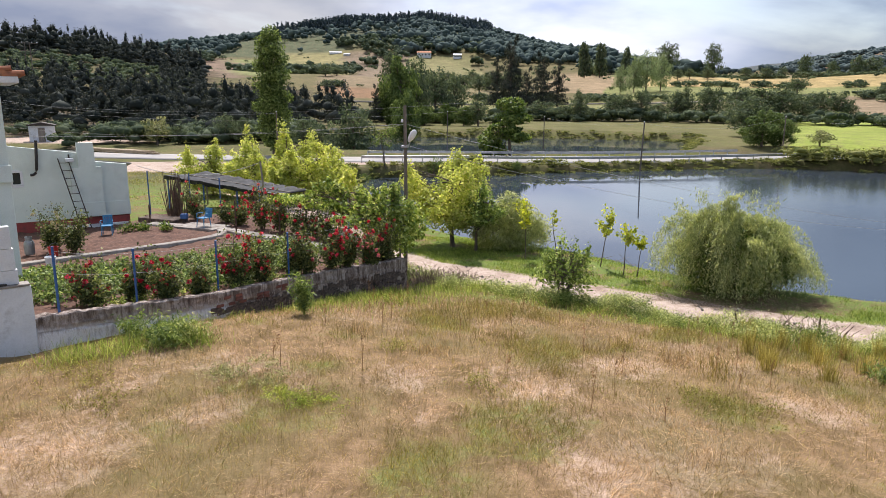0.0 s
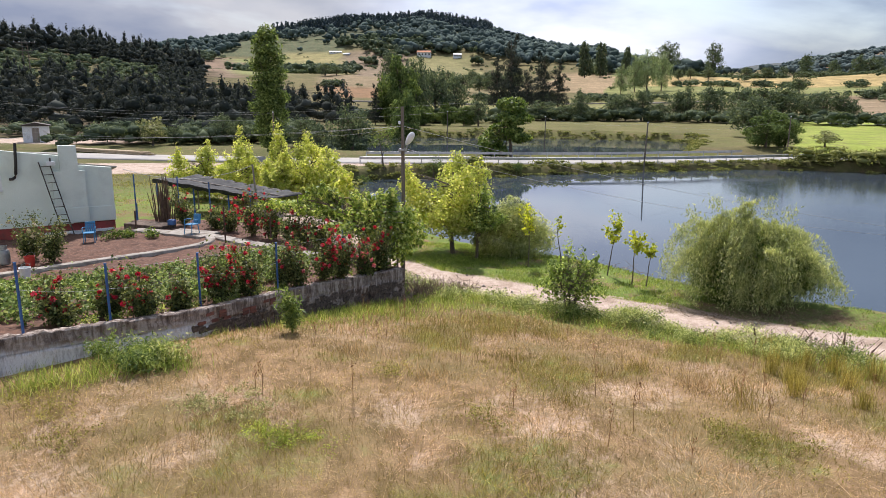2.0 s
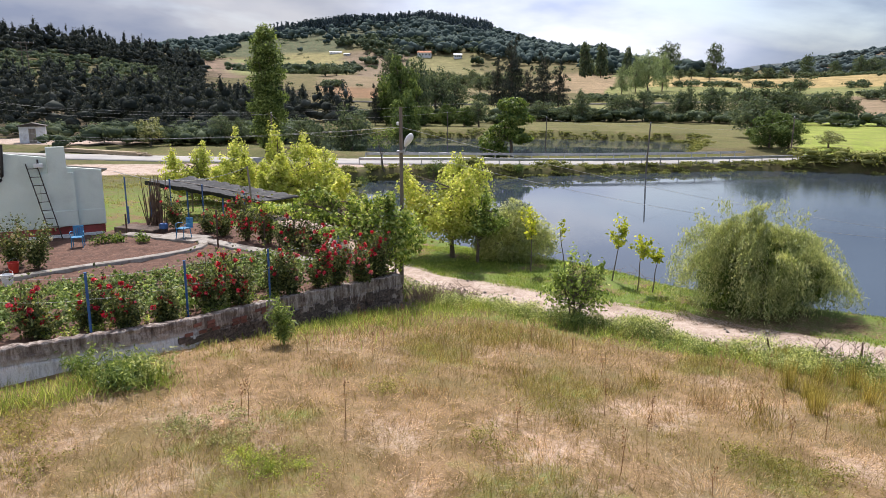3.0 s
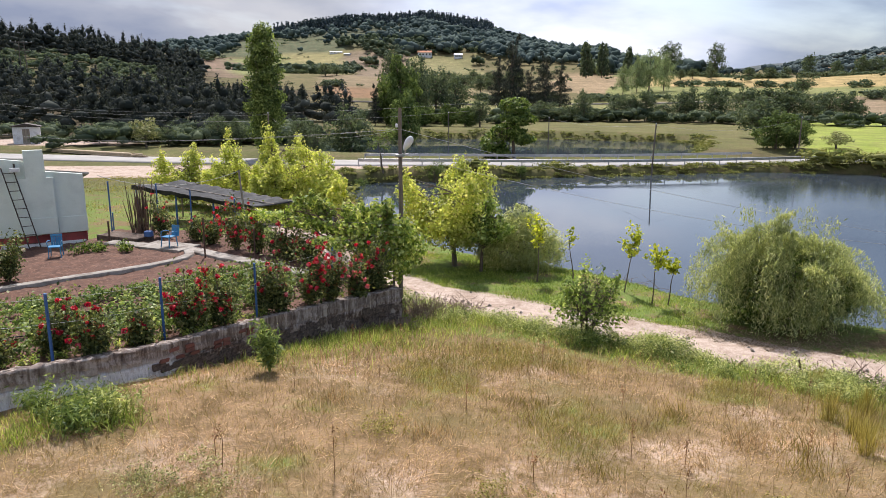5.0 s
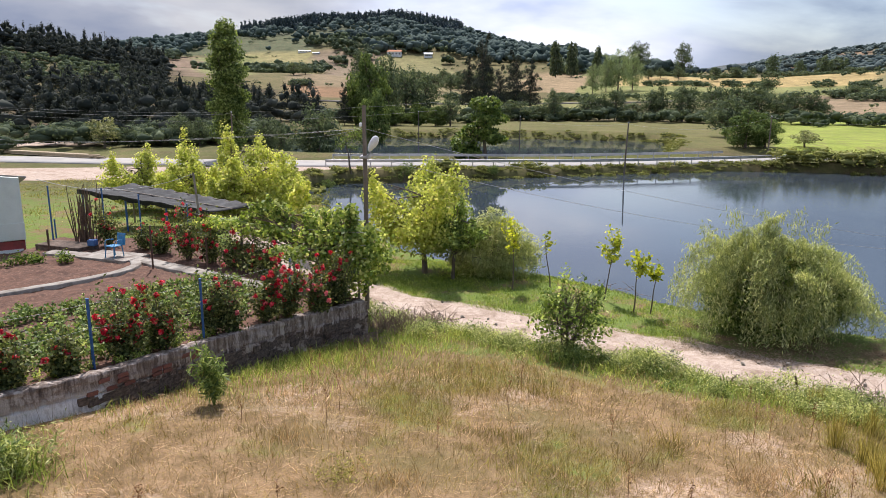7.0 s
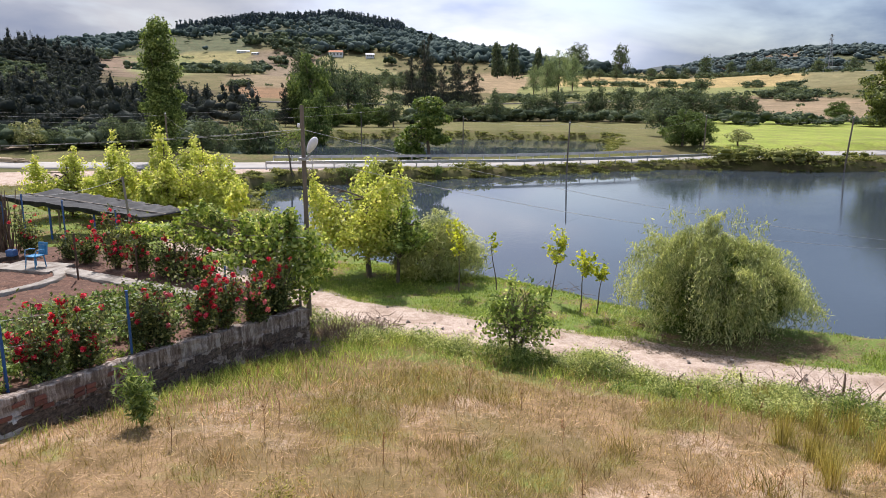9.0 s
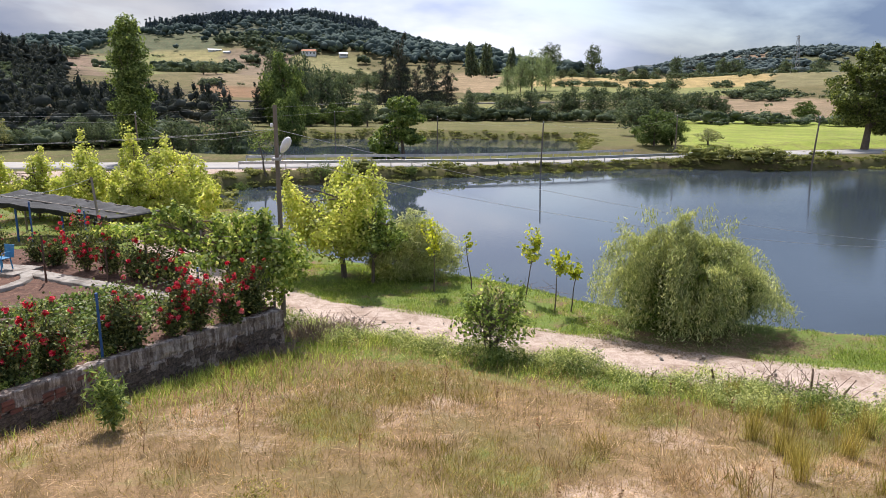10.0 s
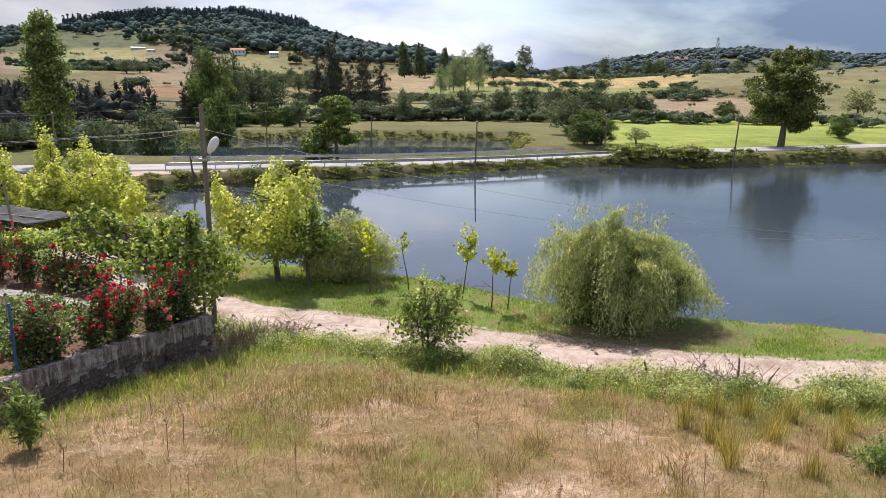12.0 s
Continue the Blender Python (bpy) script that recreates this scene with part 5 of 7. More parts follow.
M_BLACK = surface("black_pipe", (0.018, 0.016, 0.016), (0.03, 0.027, 0.025), 6, 0.5, 0.1, 30)
M_ROOFEDGE = surface("grey_roof_sheet", (0.32, 0.30, 0.28), (0.45, 0.43, 0.40), 3, 0.8, 0.3, 20, dirt=(0.2, 0.17, 0.15))
M_TILE = surface("terracotta_tile", (0.34, 0.13, 0.07), (0.46, 0.2, 0.1), 5, 0.85, 0.3, 30, dirt=(0.18, 0.1, 0.07), dirt_scale=3, vary=0.4)
M_IRON = surface("dark_iron", (0.05, 0.045, 0.042), (0.09, 0.075, 0.065), 10, 0.6, 0.2, 60, metal=0.6)
M_GLASS, t, p = nodes("window_glass")
p.inputs["Base Color"].default_value, p.inputs["Roughness"].default_value = (0.03, 0.035, 0.04, 1), 0.06

SHED = pose(-18.5, 23.2, 0, 0, 0, math.degrees(math.atan2(3.2, 3.9)))
shed = thing("shed", label="mint green rendered outbuilding with a red plinth and flat sheet roof", category="building")
shed.matrix_basis = SHED
L, ridge_l, ridge_r = 4.95, 3.82, 3.47
bm = bmesh.new()


def prism(bm, outline, y0, y1):
    """A solid from an outline in x and z, drawn out along y."""
    a = [bm.verts.new((x, y0, z)) for x, z in outline]
    b = [bm.verts.new((x, y1, z)) for x, z in outline]
    bm.faces.new(a)
    bm.faces.new(b[::-1])
    for k in range(len(a)):
        bm.faces.new((a[k - 1], a[k], b[k], b[k - 1])[::-1])
    bmesh.ops.recalc_face_normals(bm, faces=bm.faces)
    return bm


# front wall in pieces round the window
window_x0, window_x1, window_z0, window_z1 = 0.86, 1.2, 2.28, 2.82
prism(bm, [(-2.5, 0.84), (window_x0, 0.84), (window_x0, 3.78), (-2.5, 4.0)], 0, 0.22)
prism(bm, [(window_x1, 0.84), (3.45, 0.84), (3.45, 3.42), (window_x1, 3.73)], 0, 0.22)
prism(bm, [(window_x0, 0.84), (window_x1, 0.84), (window_x1, window_z0), (window_x0, window_z0)], 0, 0.22)
prism(bm, [(window_x0, window_z1), (window_x1, window_z1), (window_x1, 3.73), (window_x0, 3.78)], 0, 0.22)
prism(bm, [(3.45, 0.86), (L, 0.86), (L, 2.94), (3.45, 3.12)], 0, 0.22)
part("front_wall", bm, M_MINT, shed)
part("side_wall", one_box(L - 0.22, L - 0.003, 0.22, 4.2, 0.3, 2.3, 0.01), M_MINT, shed)
part("back_wall", one_box(-2.5, L - 0.22, 4.0, 4.2, 0.3, 2.25, 0.01), M_MINT, shed)
part("plinth", one_box(-2.5, L - 0.03, 0.035, 0.2, 0.2, 0.836, 0.006), M_RED, shed, "oxide red painted plinth")
part("footing", one_box(2.2, L - 0.1, -0.06, 0.05, 0.25, 0.56, 0.01), M_WHITE, shed, "chipped white footing strip")
part("roof", prism(bmesh.new(), [(-2.6, 4.0), (3.2, 3.47), (3.2, 3.53), (-2.6, 4.06)], -0.12, 4.3), M_ROOFEDGE, shed, "grey sheet roof edge").matrix_basis = pose(0, 0, 0, -9)
part("roof", prism(bmesh.new(), [(3.74, 3.1), (L + 0.25, 2.92), (L + 0.25, 2.97), (3.74, 3.15)], -0.1, 4.3), M_ROOFEDGE, shed, "grey sheet roof edge").matrix_basis = pose(0, 0, 0, -9)
breast = prism(bmesh.new(), [(2.86, 1.48), (3.98, 1.48), (3.98, 2.88), (3.78, 2.88), (3.76, 3.84), (3.16, 3.84), (3.16, 2.88), (2.86, 2.88)], -0.16, 0.1)
part("chimney", breast, M_MINT, shed, "mint rendered chimney breast")
part("chimney_base", one_box(2.84, 4.0, -0.2, 0.09, 0.9, 1.477, 0.012), M_MINT, shed)
part("ledge", one_box(4.02, L + 0.01, -0.03, 0.05, 0.88, 1.45, 0.01), M_MINT, shed)
win = part("window", one_box(window_x0 - 0.05, window_x1 + 0.05, -0.05, 0.01, window_z0 - 0.07, window_z0 - 0.005, 0.006), M_WHITE, shed, "small white framed window")
for x0, x1, z0, z1 in ((window_x0 - 0.045, window_x0 + 0.04, window_z0, window_z1), (window_x1 - 0.04, window_x1 + 0.045, window_z0, window_z1), (window_x0 + 0.04, window_x1 - 0.04, window_z1 - 0.05, window_z1 + 0.04), (window_x0 + 0.04, window_x1 - 0.04, window_z0, window_z0 + 0.045)):
    part("window_frame", one_box(x0, x1, -0.03, 0.09, z0, z1, 0.006), M_WHITE, win)
part("pane", one_box(window_x0 + 0.03, window_x1 - 0.03, 0.05, 0.06, window_z0 + 0.03, window_z1 - 0.03, 0.001), M_GLASS, win)
tube("flue_pipe", [(1.8, -0.16, 3.98), (1.76, -0.16, 3.3), (1.72, -0.16, 2.86), (1.68, -0.16, 2.74), (1.6, -0.16, 2.68), (1.5, -0.14, 2.67)], 0.055, M_BLACK, shed, 10, "black stove flue pipe")
lampx = part("floodlight", one_box(2.72, 3.02, -0.2, -0.05, 3.12, 3.26, 0.02), M_WHITE, shed, "white floodlight under the eave")
part("bracket", one_box(2.84, 2.9, -0.05, 0.02, 3.2, 3.4, 0.005), M_IRON, lampx)

ladder = thing("ladder", label="thin dark iron ladder leaning on the mint wall", category="ladder")
ladder.matrix_basis = SHED
for x0, x1 in ((2.48, 3.02), (2.82, 3.36)):
    tube("side_rail", [(x1, -0.75, 0.52), (x0, -0.06, 3.26)], 0.022, M_IRON, ladder, 6)
for k in range(9):
    f = (k + 0.6) / 9.2
    tube("rung", [(3.02 - 0.54 * f, -0.75 + 0.69 * f, 0.52 + 2.74 * f), (3.36 - 0.54 * f, -0.75 + 0.69 * f, 0.52 + 2.74 * f)], 0.014, M_IRON, ladder, 6)

house = thing("house", -11.72, 15.95, 0, 39.4, "tall mint green house with a tiled eave", "building")
bm = one_box(-6, 0, 0, 5, 0.2, 5.95, 0.012)
part("wall", bm, M_MINT, house)
part("cornice", one_box(-6, 0.05, -0.08, -0.004, 3.45, 3.9, 0.02), M_MINT, house, "mint rendered moulding")
part("eave", one_box(-6.3, 0.42, -0.45, 5.4, 5.954, 6.12, 0.02), M_WHITE, house, "white painted eave board")
tile_bm = bmesh.new()
bmesh.ops.create_cone(tile_bm, cap_ends=True, segments=10, radius1=0.085, radius2=0.07, depth=0.5, matrix=Matrix.Rotation(radians(84), 4, "X"))
tile_me = bpy.data.meshes.new("roof_tile")
tile_bm.to_mesh(tile_me)
tile_bm.free()
tile_me.materials.append(M_TILE)
roof_part = part("roof", prism(bmesh.new(), [(-6.3, 6.12), (0.42, 6.123), (0.42, 6.15), (-3, 7.6), (-6.3, 7.6)], -0.45, 5.4), M_TILE, house)
for i in range(14):
    for j in range(3):
        ob = new("roof_tile", tile_me)
        ob.parent = roof_part
        ob.matrix_basis = pose(0.33 - 0.28 * j, -0.3 + 0.19 * i, 6.19 + 0.1 * j, 0, 0, 90)
frame_part = part("window", one_box(-0.62, -0.34, -0.03, 0.02, 1.9, 3.3, 0.01), M_WHITE, house, "white framed window with a dark pane")
part("pane", one_box(-0.56, -0.4, -0.045, -0.034, 1.96, 3.24, 0.001), M_GLASS, frame_part)

block = thing("outbuilding", -8.66, 12.23, 0, 43, "white painted block outbuilding at the wall's end", "building")
part("lower_wall", one_box(-3.5, 0.02, -0.05, 0.24, -0.3, 1.8, 0.02), M_WHITE, block)
part("cap", one_box(-3.5, 0.0, -0.07, 0.25, 1.804, 1.85, 0.015), M_CONCRETE, block, "cement cap")
for k, (z0, z1) in enumerate(((1.855, 2.15), (2.157, 2.6), (2.607, 3.06))):
    part("block_course", one_box(-3.5, -0.18 - 0.03 * k, 0.02, 0.22, z0, z1, 0.008), M_WHITE, block)
part("dark_cloth", one_box(-0.75, -0.4, -0.05, 0.015, 1.853, 1.9, 0.02), M_BLACK, block, "dark cloth on the ledge")


# ---- posts, chairs and small garden things ----
M_BLUE = surface("blue_painted_steel", (0.025, 0.09, 0.26), (0.04, 0.13, 0.34), 6, 0.5, 0.15, 50, dirt=(0.12, 0.09, 0.09), dirt_scale=7, dirt_at=(0.6, 0.75))
M_BLUEPLASTIC = surface("blue_plastic", (0.03, 0.21, 0.42), (0.045, 0.26, 0.48), 3, 0.45, 0.05, 30, dirt=(0.1, 0.22, 0.36), dirt_scale=6)
M_RUST = surface("rusty_iron", (0.07, 0.04, 0.03), (0.12, 0.07, 0.05), 9, 0.9, 0.4, 60)
M_WOOD = surface("grey_weathered_wood", (0.20, 0.17, 0.14), (0.30, 0.26, 0.22), 6, 0.9, 0.4, 50, stretch=(1, 1, 0.15))
M_STICK = surface("dry_brown_sticks", (0.10, 0.062, 0.042), (0.18, 0.12, 0.085), 6, 0.9, 0.4, 50, vary=0.5)
M_NET = surface("black_shade_net", (0.022, 0.023, 0.026), (0.04, 0.042, 0.046), 3, 0.9, 0.3, 40, dirt=(0.085, 0.087, 0.092), dirt_scale=1.2)
M_WIRE = surface("pale_wire", (0.42, 0.42, 0.40), (0.5, 0.5, 0.48), 8, 0.5, 0, 30)
M_REDPLASTIC = surface("red_plastic", (0.5, 0.03, 0.02), (0.58, 0.05, 0.03), 4, 0.45, 0.05, 30)
M_STEEL = surface("grey_metal", (0.30, 0.31, 0.32), (0.40, 0.41, 0.42), 5, 0.45, 0.1, 40, metal=0.5)


def fence_post(x, y, top, mat=None, label="blue painted steel fence post", r=0.021, base=None):
    z = float(garden_z(x, y)) if base is None else base
    ob = thing("fence_post", x, y, z - 0.25, 0, label, "post", "fence posts")
    h = top - z + 0.25
    part("post", one_box(-r, r, -r, r, 0, h, 0.008), mat or M_BLUE, ob)
    part("cap", one_box(-r - 0.006, r + 0.006, -r - 0.006, r + 0.006, h + 0.001, h + 0.016, 0.004), mat or M_BLUE, ob)
    return (x, y, top)


row = [fence_post(*q) for q in ((-8.45, 12.75, 2.5), (-7.38, 14.0, 2.22), (-6.28, 15.95, 2.05), (-5.1, 18.05, 1.9), (-3.98, 20.7, 1.75))]
back = [fence_post(*q) for q in ((-14.34, 27.28, 2.55), (-11.35, 27.7, 2.25), (-9.5, 27.4, 2.0), (-14.9, 28.3, 1.2), (-12.9, 28.1, 2.4))]
fence_post(-9.16, 24.05, 1.85, M_RUST, "thin rusty iron garden stake", 0.022)
fence_post(-7.35, 23.75, 1.6, M_RUST, "thin rusty iron garden stake", 0.02)
fence_post(-13.6, 25.9, 1.3, M_RUST, "short rusty iron stake", 0.025)


def sagging(a, b, sag, n=9):
    a, b = np.array(a, float), np.array(b, float)
    f = np.linspace(0, 1, n)
    p = a + np.outer(f, b - a)
    p[:, 2] -= sag * 4 * f * (1 - f)
    return p


for a, b in zip(row[:-1], row[1:]):
    for k, dz in enumerate((0.08, 0.55)):
        tagged(tube("fence_wire", sagging((a[0], a[1], a[2] - dz), (b[0], b[1], b[2] - dz), 0.05), 0.003, M_WIRE, None, 5), "thin slack fence wire between blue posts", "wire", "fence wires")

# blue garden chairs
def garden_chair(x, y, turn):
    ob = thing("garden_chair", x, y, float(garden_z(x, y)) + (0.08 if y > 25 else 0.0), turn, "blue moulded plastic garden chair", "chair", "garden chairs")
    bm = one_box(-0.22, 0.22, -0.22, 0.2, 0.405, 0.44, 0.014)
    for v in bm.verts:
        v.co.z -= 0.025 * math.cos(v.co.x * 6)
    part("seat", bm, M_BLUEPLASTIC, ob)
    back_part = part("backrest", one_box(-0.2, 0.2, 0.2, 0.235, 0.76, 0.86, 0.016), M_BLUEPLASTIC, ob)
    back_part.matrix_basis = pose(0, 0.06, 0.0, -8)
    for k in range(5):
        part("back_slat", one_box(-0.19 + 0.08 * k, -0.122 + 0.08 * k, 0.203, 0.225, 0.42, 0.757, 0.006), M_BLUEPLASTIC, back_part)
    for sx in (-1, 1):
        tube("armrest", [(0.2 * sx, 0.2, 0.6), (0.245 * sx, 0.05, 0.63), (0.245 * sx, -0.14, 0.62), (0.215 * sx, -0.2, 0.43)], 0.018, M_BLUEPLASTIC, ob, 8)
        for sy in (-1, 1):
            tube("leg", [(0.19 * sx, 0.18 * sy, 0.41), (0.215 * sx, 0.225 * sy, 0.0)], np.array([0.024, 0.018]), M_BLUEPLASTIC, ob, 8)
    ob.scale = (0.86, 0.86, 0.86)
    return ob


garden_chair(-13.95, 23.45, 25)
garden_chair(-10.95, 25.15, -18)

# bundle of bean sticks
sticks = thing("stick_bundle", -13.3, 27.6, 0.5, 0, "standing bundle of dry brown bean sticks", "sticks")
rs = np.random.default_rng(77)
for k in range(46):
    a, r0 = rs.uniform(0, 6.28), 0.42 * rs.uniform(0, 1) ** 0.5
    h = rs.uniform(1.2, 2.1)
    b = np.array([r0 * math.cos(a), r0 * math.sin(a), 0])
    e = b * rs.uniform(0.9, 1.35) + np.array([*(rs.normal(size=2) * 0.1), h])
    tube("stick", [b, (b + e) / 2 + rs.normal(size=3) * 0.03, e], np.array([0.022, 0.018, 0.01]), M_STICK, sticks, 5)
step = bmesh.new()
box(step, -1.0, 0.9, -0.45, 0.4, -0.1, 0.17, 0.03)
solo("stone_step", step, M_STONE, "low rough stone and concrete step", "step", m=pose(-13.3, 26.5, 0.55, 0, 0, -16))
solo("blue_pot", one_box(-0.13, 0.13, -0.13, 0.13, 0, 0.22, 0.05), M_BLUE, "small blue pot on the step", "pot", m=pose(-12.3, 26.25, 0.72))

# shade roof on posts
canopy = thing("shade_roof", label="low black shade-net roof on thin posts", category="canopy")
ca, cb, cc, cd = (np.array(q) for q in ((-15.6, 31.0), (-10.2, 30.9), (-9.1, 33.0), (-14.7, 33.5)))
n, m2 = 40, 12
f, g = np.meshgrid(np.linspace(0, 1, n), np.linspace(0, 1, m2), indexing="ij")
xy = ((1 - f) * (1 - g))[..., None] * ca + (f * (1 - g))[..., None] * cb + (f * g)[..., None] * cc + ((1 - f) * g)[..., None] * cd
zz = 1.95 - 0.75 * f - 0.05 * g + 0.025 * np.sin(f * 60) * (0.4 + g) - 0.07 * np.sin(g * np.pi) + 0.02 * np.sin(f * 23 + g * 7)
i, j = np.meshgrid(np.arange(n - 1), np.arange(m2 - 1), indexing="ij")
top_v = np.concatenate([xy, zz[..., None]], -1)
hang = top_v[:, 0].copy()
hang[:, 2] -= 0.17 + 0.03 * np.sin(np.arange(n) * 1.3)
fv = np.stack([i * m2 + j, i * m2 + j + 1, (i + 1) * m2 + j + 1, (i + 1) * m2 + j], -1).reshape(-1, 4)[:, ::-1]
k0 = n * m2
skirt = np.array([[q * m2, (q + 1) * m2, k0 + q + 1, k0 + q] for q in range(n - 1)])
net = part("net", mesh_np("net", np.concatenate([top_v.reshape(-1, 3), hang]), np.concatenate([fv, skirt]), M_NET, True), M_NET, canopy)
sol = net.modifiers.new("thickness", "SOLIDIFY")
sol.thickness = 0.03
for fx, gy_, mat in ((0.02, 0.04, M_BLUE), (0.35, 0.04, M_BLUE), (0.66, 0.04, M_BLUE), (0.97, 0.06, M_WOOD), (0.97, 0.95, M_WOOD), (0.5, 0.95, M_WOOD), (0.03, 0.95, M_WOOD)):
    q = (1 - fx) * (1 - gy_) * ca + fx * (1 - gy_) * cb + fx * gy_ * cc + (1 - fx) * gy_ * cd
    z0 = float(max(land_z(q[0], q[1]), garden_z(q[0], q[1]) if depth_in(q[0], q[1], GARDEN) > 0 else -9)) - 0.15
    tube("post", [(q[0], q[1], z0), (q[0], q[1], 1.9 - 0.75 * fx)], 0.04, mat, canopy, 8)
for gy_ in (0.03, 0.5, 0.97):
    a2, b2 = (1 - gy_) * ca + gy_ * cd, (1 - gy_) * cb + gy_ * cc
    tube("rafter", [(*a2, 1.87), (*b2, 1.12)], 0.03, M_WOOD, canopy, 7)
z_pole = float(land_z(-10.4, 30.6)) - 0.2
tagged(tube("clothes_pole", [(-10.4, 30.6, z_pole), (-10.65, 30.7, 2.72)], 0.045, M_WOOD, None, 8), "grey wooden pole holding a slack washing line", "pole")
tagged(tube("washing_line", sagging((-10.65, 30.7, 2.68), (-15.2, 28.0, 2.7), 0.5, 24), 0.011, M_WIRE, None, 5), "slack pale washing line", "rope")

# pots and cylinder by the house
def lathe(profile, sides=18):
    bm = bmesh.new()
    rings = [[bm.verts.new((r * math.cos(a), r * math.sin(a), z)) for a in (2 * math.pi * k / sides for k in range(sides))] for r, z in profile]
    for a, b in zip(rings[:-1], rings[1:]):
        for k in range(sides):
            bm.faces.new((a[k - 1], a[k], b[k], b[k - 1]))
    bm.faces.new(rings[0][::-1])
    bm.faces.new(rings[-1])
    return bm


pail = [(0.12, 0), (0.155, 0.3), (0.165, 0.31), (0.155, 0.315), (0.14, 0.29), (0.1, 0.05)]
for name, x, y, mat, label in (("bucket", -13.6, 19.85, M_REDPLASTIC, "red plastic bucket beside the rose bushes"), ("bucket", -12.75, 18.5, M_WHITE, "white plastic bucket on the kerb")):
    ob = thing(name, x, y, float(garden_z(x, y)), 0, label, "bucket", "buckets")
    part("pail", lathe(pail), mat, ob)
    tube("handle", [(-0.16, 0, 0.29), (-0.12, 0.08, 0.38), (0, 0.12, 0.42), (0.12, 0.08, 0.38), (0.16, 0, 0.29)], 0.006, M_STEEL, ob, 5)
gas = thing("gas_cylinder", -14.55, 20.0, 0.53, 0, "grey steel gas cylinder by the house", "gas cylinder")
part("body", lathe([(0.13, 0), (0.155, 0.04), (0.16, 0.36), (0.13, 0.46), (0.06, 0.5)]), M_STEEL, gas)
part("collar", lathe([(0.1, 0.49), (0.105, 0.6), (0.095, 0.6), (0.09, 0.5)]), M_STEEL, gas)
part("valve", lathe([(0.03, 0.49), (0.03, 0.58), (0.015, 0.6)]), M_IRON, gas)

# ---- roses ----
M_ROSE_LEAF = foliage("rose_leaves", (0.06, 0.085, 0.028), (0.125, 0.16, 0.052), (0.3, 0.31, 0.13), 0.33, 2.0)
M_PETAL = foliage("red_petals", (0.52, 0.01, 0.04), (0.72, 0.035, 0.09), (0.86, 0.2, 0.26), 0.35, 4.0, 0.6)
M_PINKPETAL = foliage("pink_petals", (0.62, 0.10, 0.16), (0.68, 0.17, 0.22), (0.72, 0.25, 0.28), 0.3, 4.0, 0.6)
M_PALEPETAL = foliage("pale_petals", (0.6, 0.5, 0.42), (0.7, 0.62, 0.52), (0.75, 0.7, 0.62), 0.3, 4.0, 0.6)


def rose_bush(x, y, h, wide, blooms, seed, petal=None, label="climbing rose bush with red blooms behind the garden wall", leaves=2100):
    wide = wide * 0.8
    r3 = np.random.default_rng(seed)
    ob = thing("rose_bush", x, y, float(garden_z(x, y)), 0, label, "rose bush", "rose bushes")
    canes = []
    tips = []
    for k in range(11):
        a = r3.uniform(0, 6.28)
        e = np.array([math.cos(a) * wide * r3.uniform(0.2, 1.35), math.sin(a) * wide * r3.uniform(0.2, 1.2), h * r3.uniform(0.5, 1.35)])
        m = e * 0.5 + np.array([*(r3.normal(size=2) * 0.06), 0.12 * h])
        canes.append(tube_np([(0.05 * math.cos(a), 0.05 * math.sin(a), -0.05), m * 0.6, m, e], np.array([0.014, 0.012, 0.01, 0.005]), 5))
        tips.append(e)
        tips.append(m)
    for c in canes:
        part("cane", mesh_np("cane", *c, M_STICK), M_STICK, ob)
    tips = np.array(tips)
    c = tips[r3.integers(len(tips), size=leaves)] * r3.uniform(0.2, 1.08, (leaves, 1)) + r3.normal(size=(leaves, 3)) * np.array([0.18, 0.18, 0.13]) * wide ** 0.5
    c = c[c[:, 2] > 0.03]
    part("leaves", mesh_np("leaves", *leaf_quads(r3, c, 0.08, 0.052, 0.5), M_ROSE_LEAF), M_ROSE_LEAF, ob)
    for k in range(int(1.7 * blooms)):
        q = tips[int(len(tips) * r3.uniform() ** 2.2)] * r3.uniform(0.72, 1.08) + r3.normal(size=3) * np.array([0.1, 0.1, 0.1])
        q[2] = max(q[2], 0.15)
        n = 14
        d = unit(r3.normal(size=(n, 3)) + (0, -0.2, 0.3))
        v, fq = leaf_quads(r3, q + d * 0.036, 0.086, 0.078, 0.2, 0.0, d)
        part("bloom", mesh_np("bloom", v, fq, petal or M_PETAL), petal or M_PETAL, ob)
    return ob


for k, (x, y, h, wide, blooms) in enumerate([(-8.3, 13.7, 0.95, 0.5, 18), (-7.75, 14.6, 0.9, 0.45, 8), (-7.0, 14.65, 0.75, 0.4, 10), (-6.55, 15.6, 0.55, 0.35, 4), (-6.0, 16.6, 1.15, 0.55, 26), (-5.6, 17.3, 1.0, 0.5, 16), (-5.1, 18.6, 1.0, 0.42, 5), (-4.75, 18.7, 0.95, 0.42, 8), (-4.3, 19.6, 1.15, 0.5, 22), (-3.9, 20.2, 1.05, 0.42, 14),
                                             (-3.35, 20.9, 0.7, 0.35, 14), (-3.3, 21.6, 1.2, 0.5, 14), (-2.95, 21.75, 1.1, 0.4, 6)]):
    rose_bush(x, y, h, wide, blooms, 200 + k, None if k not in (7, 10) else M_PINKPETAL)
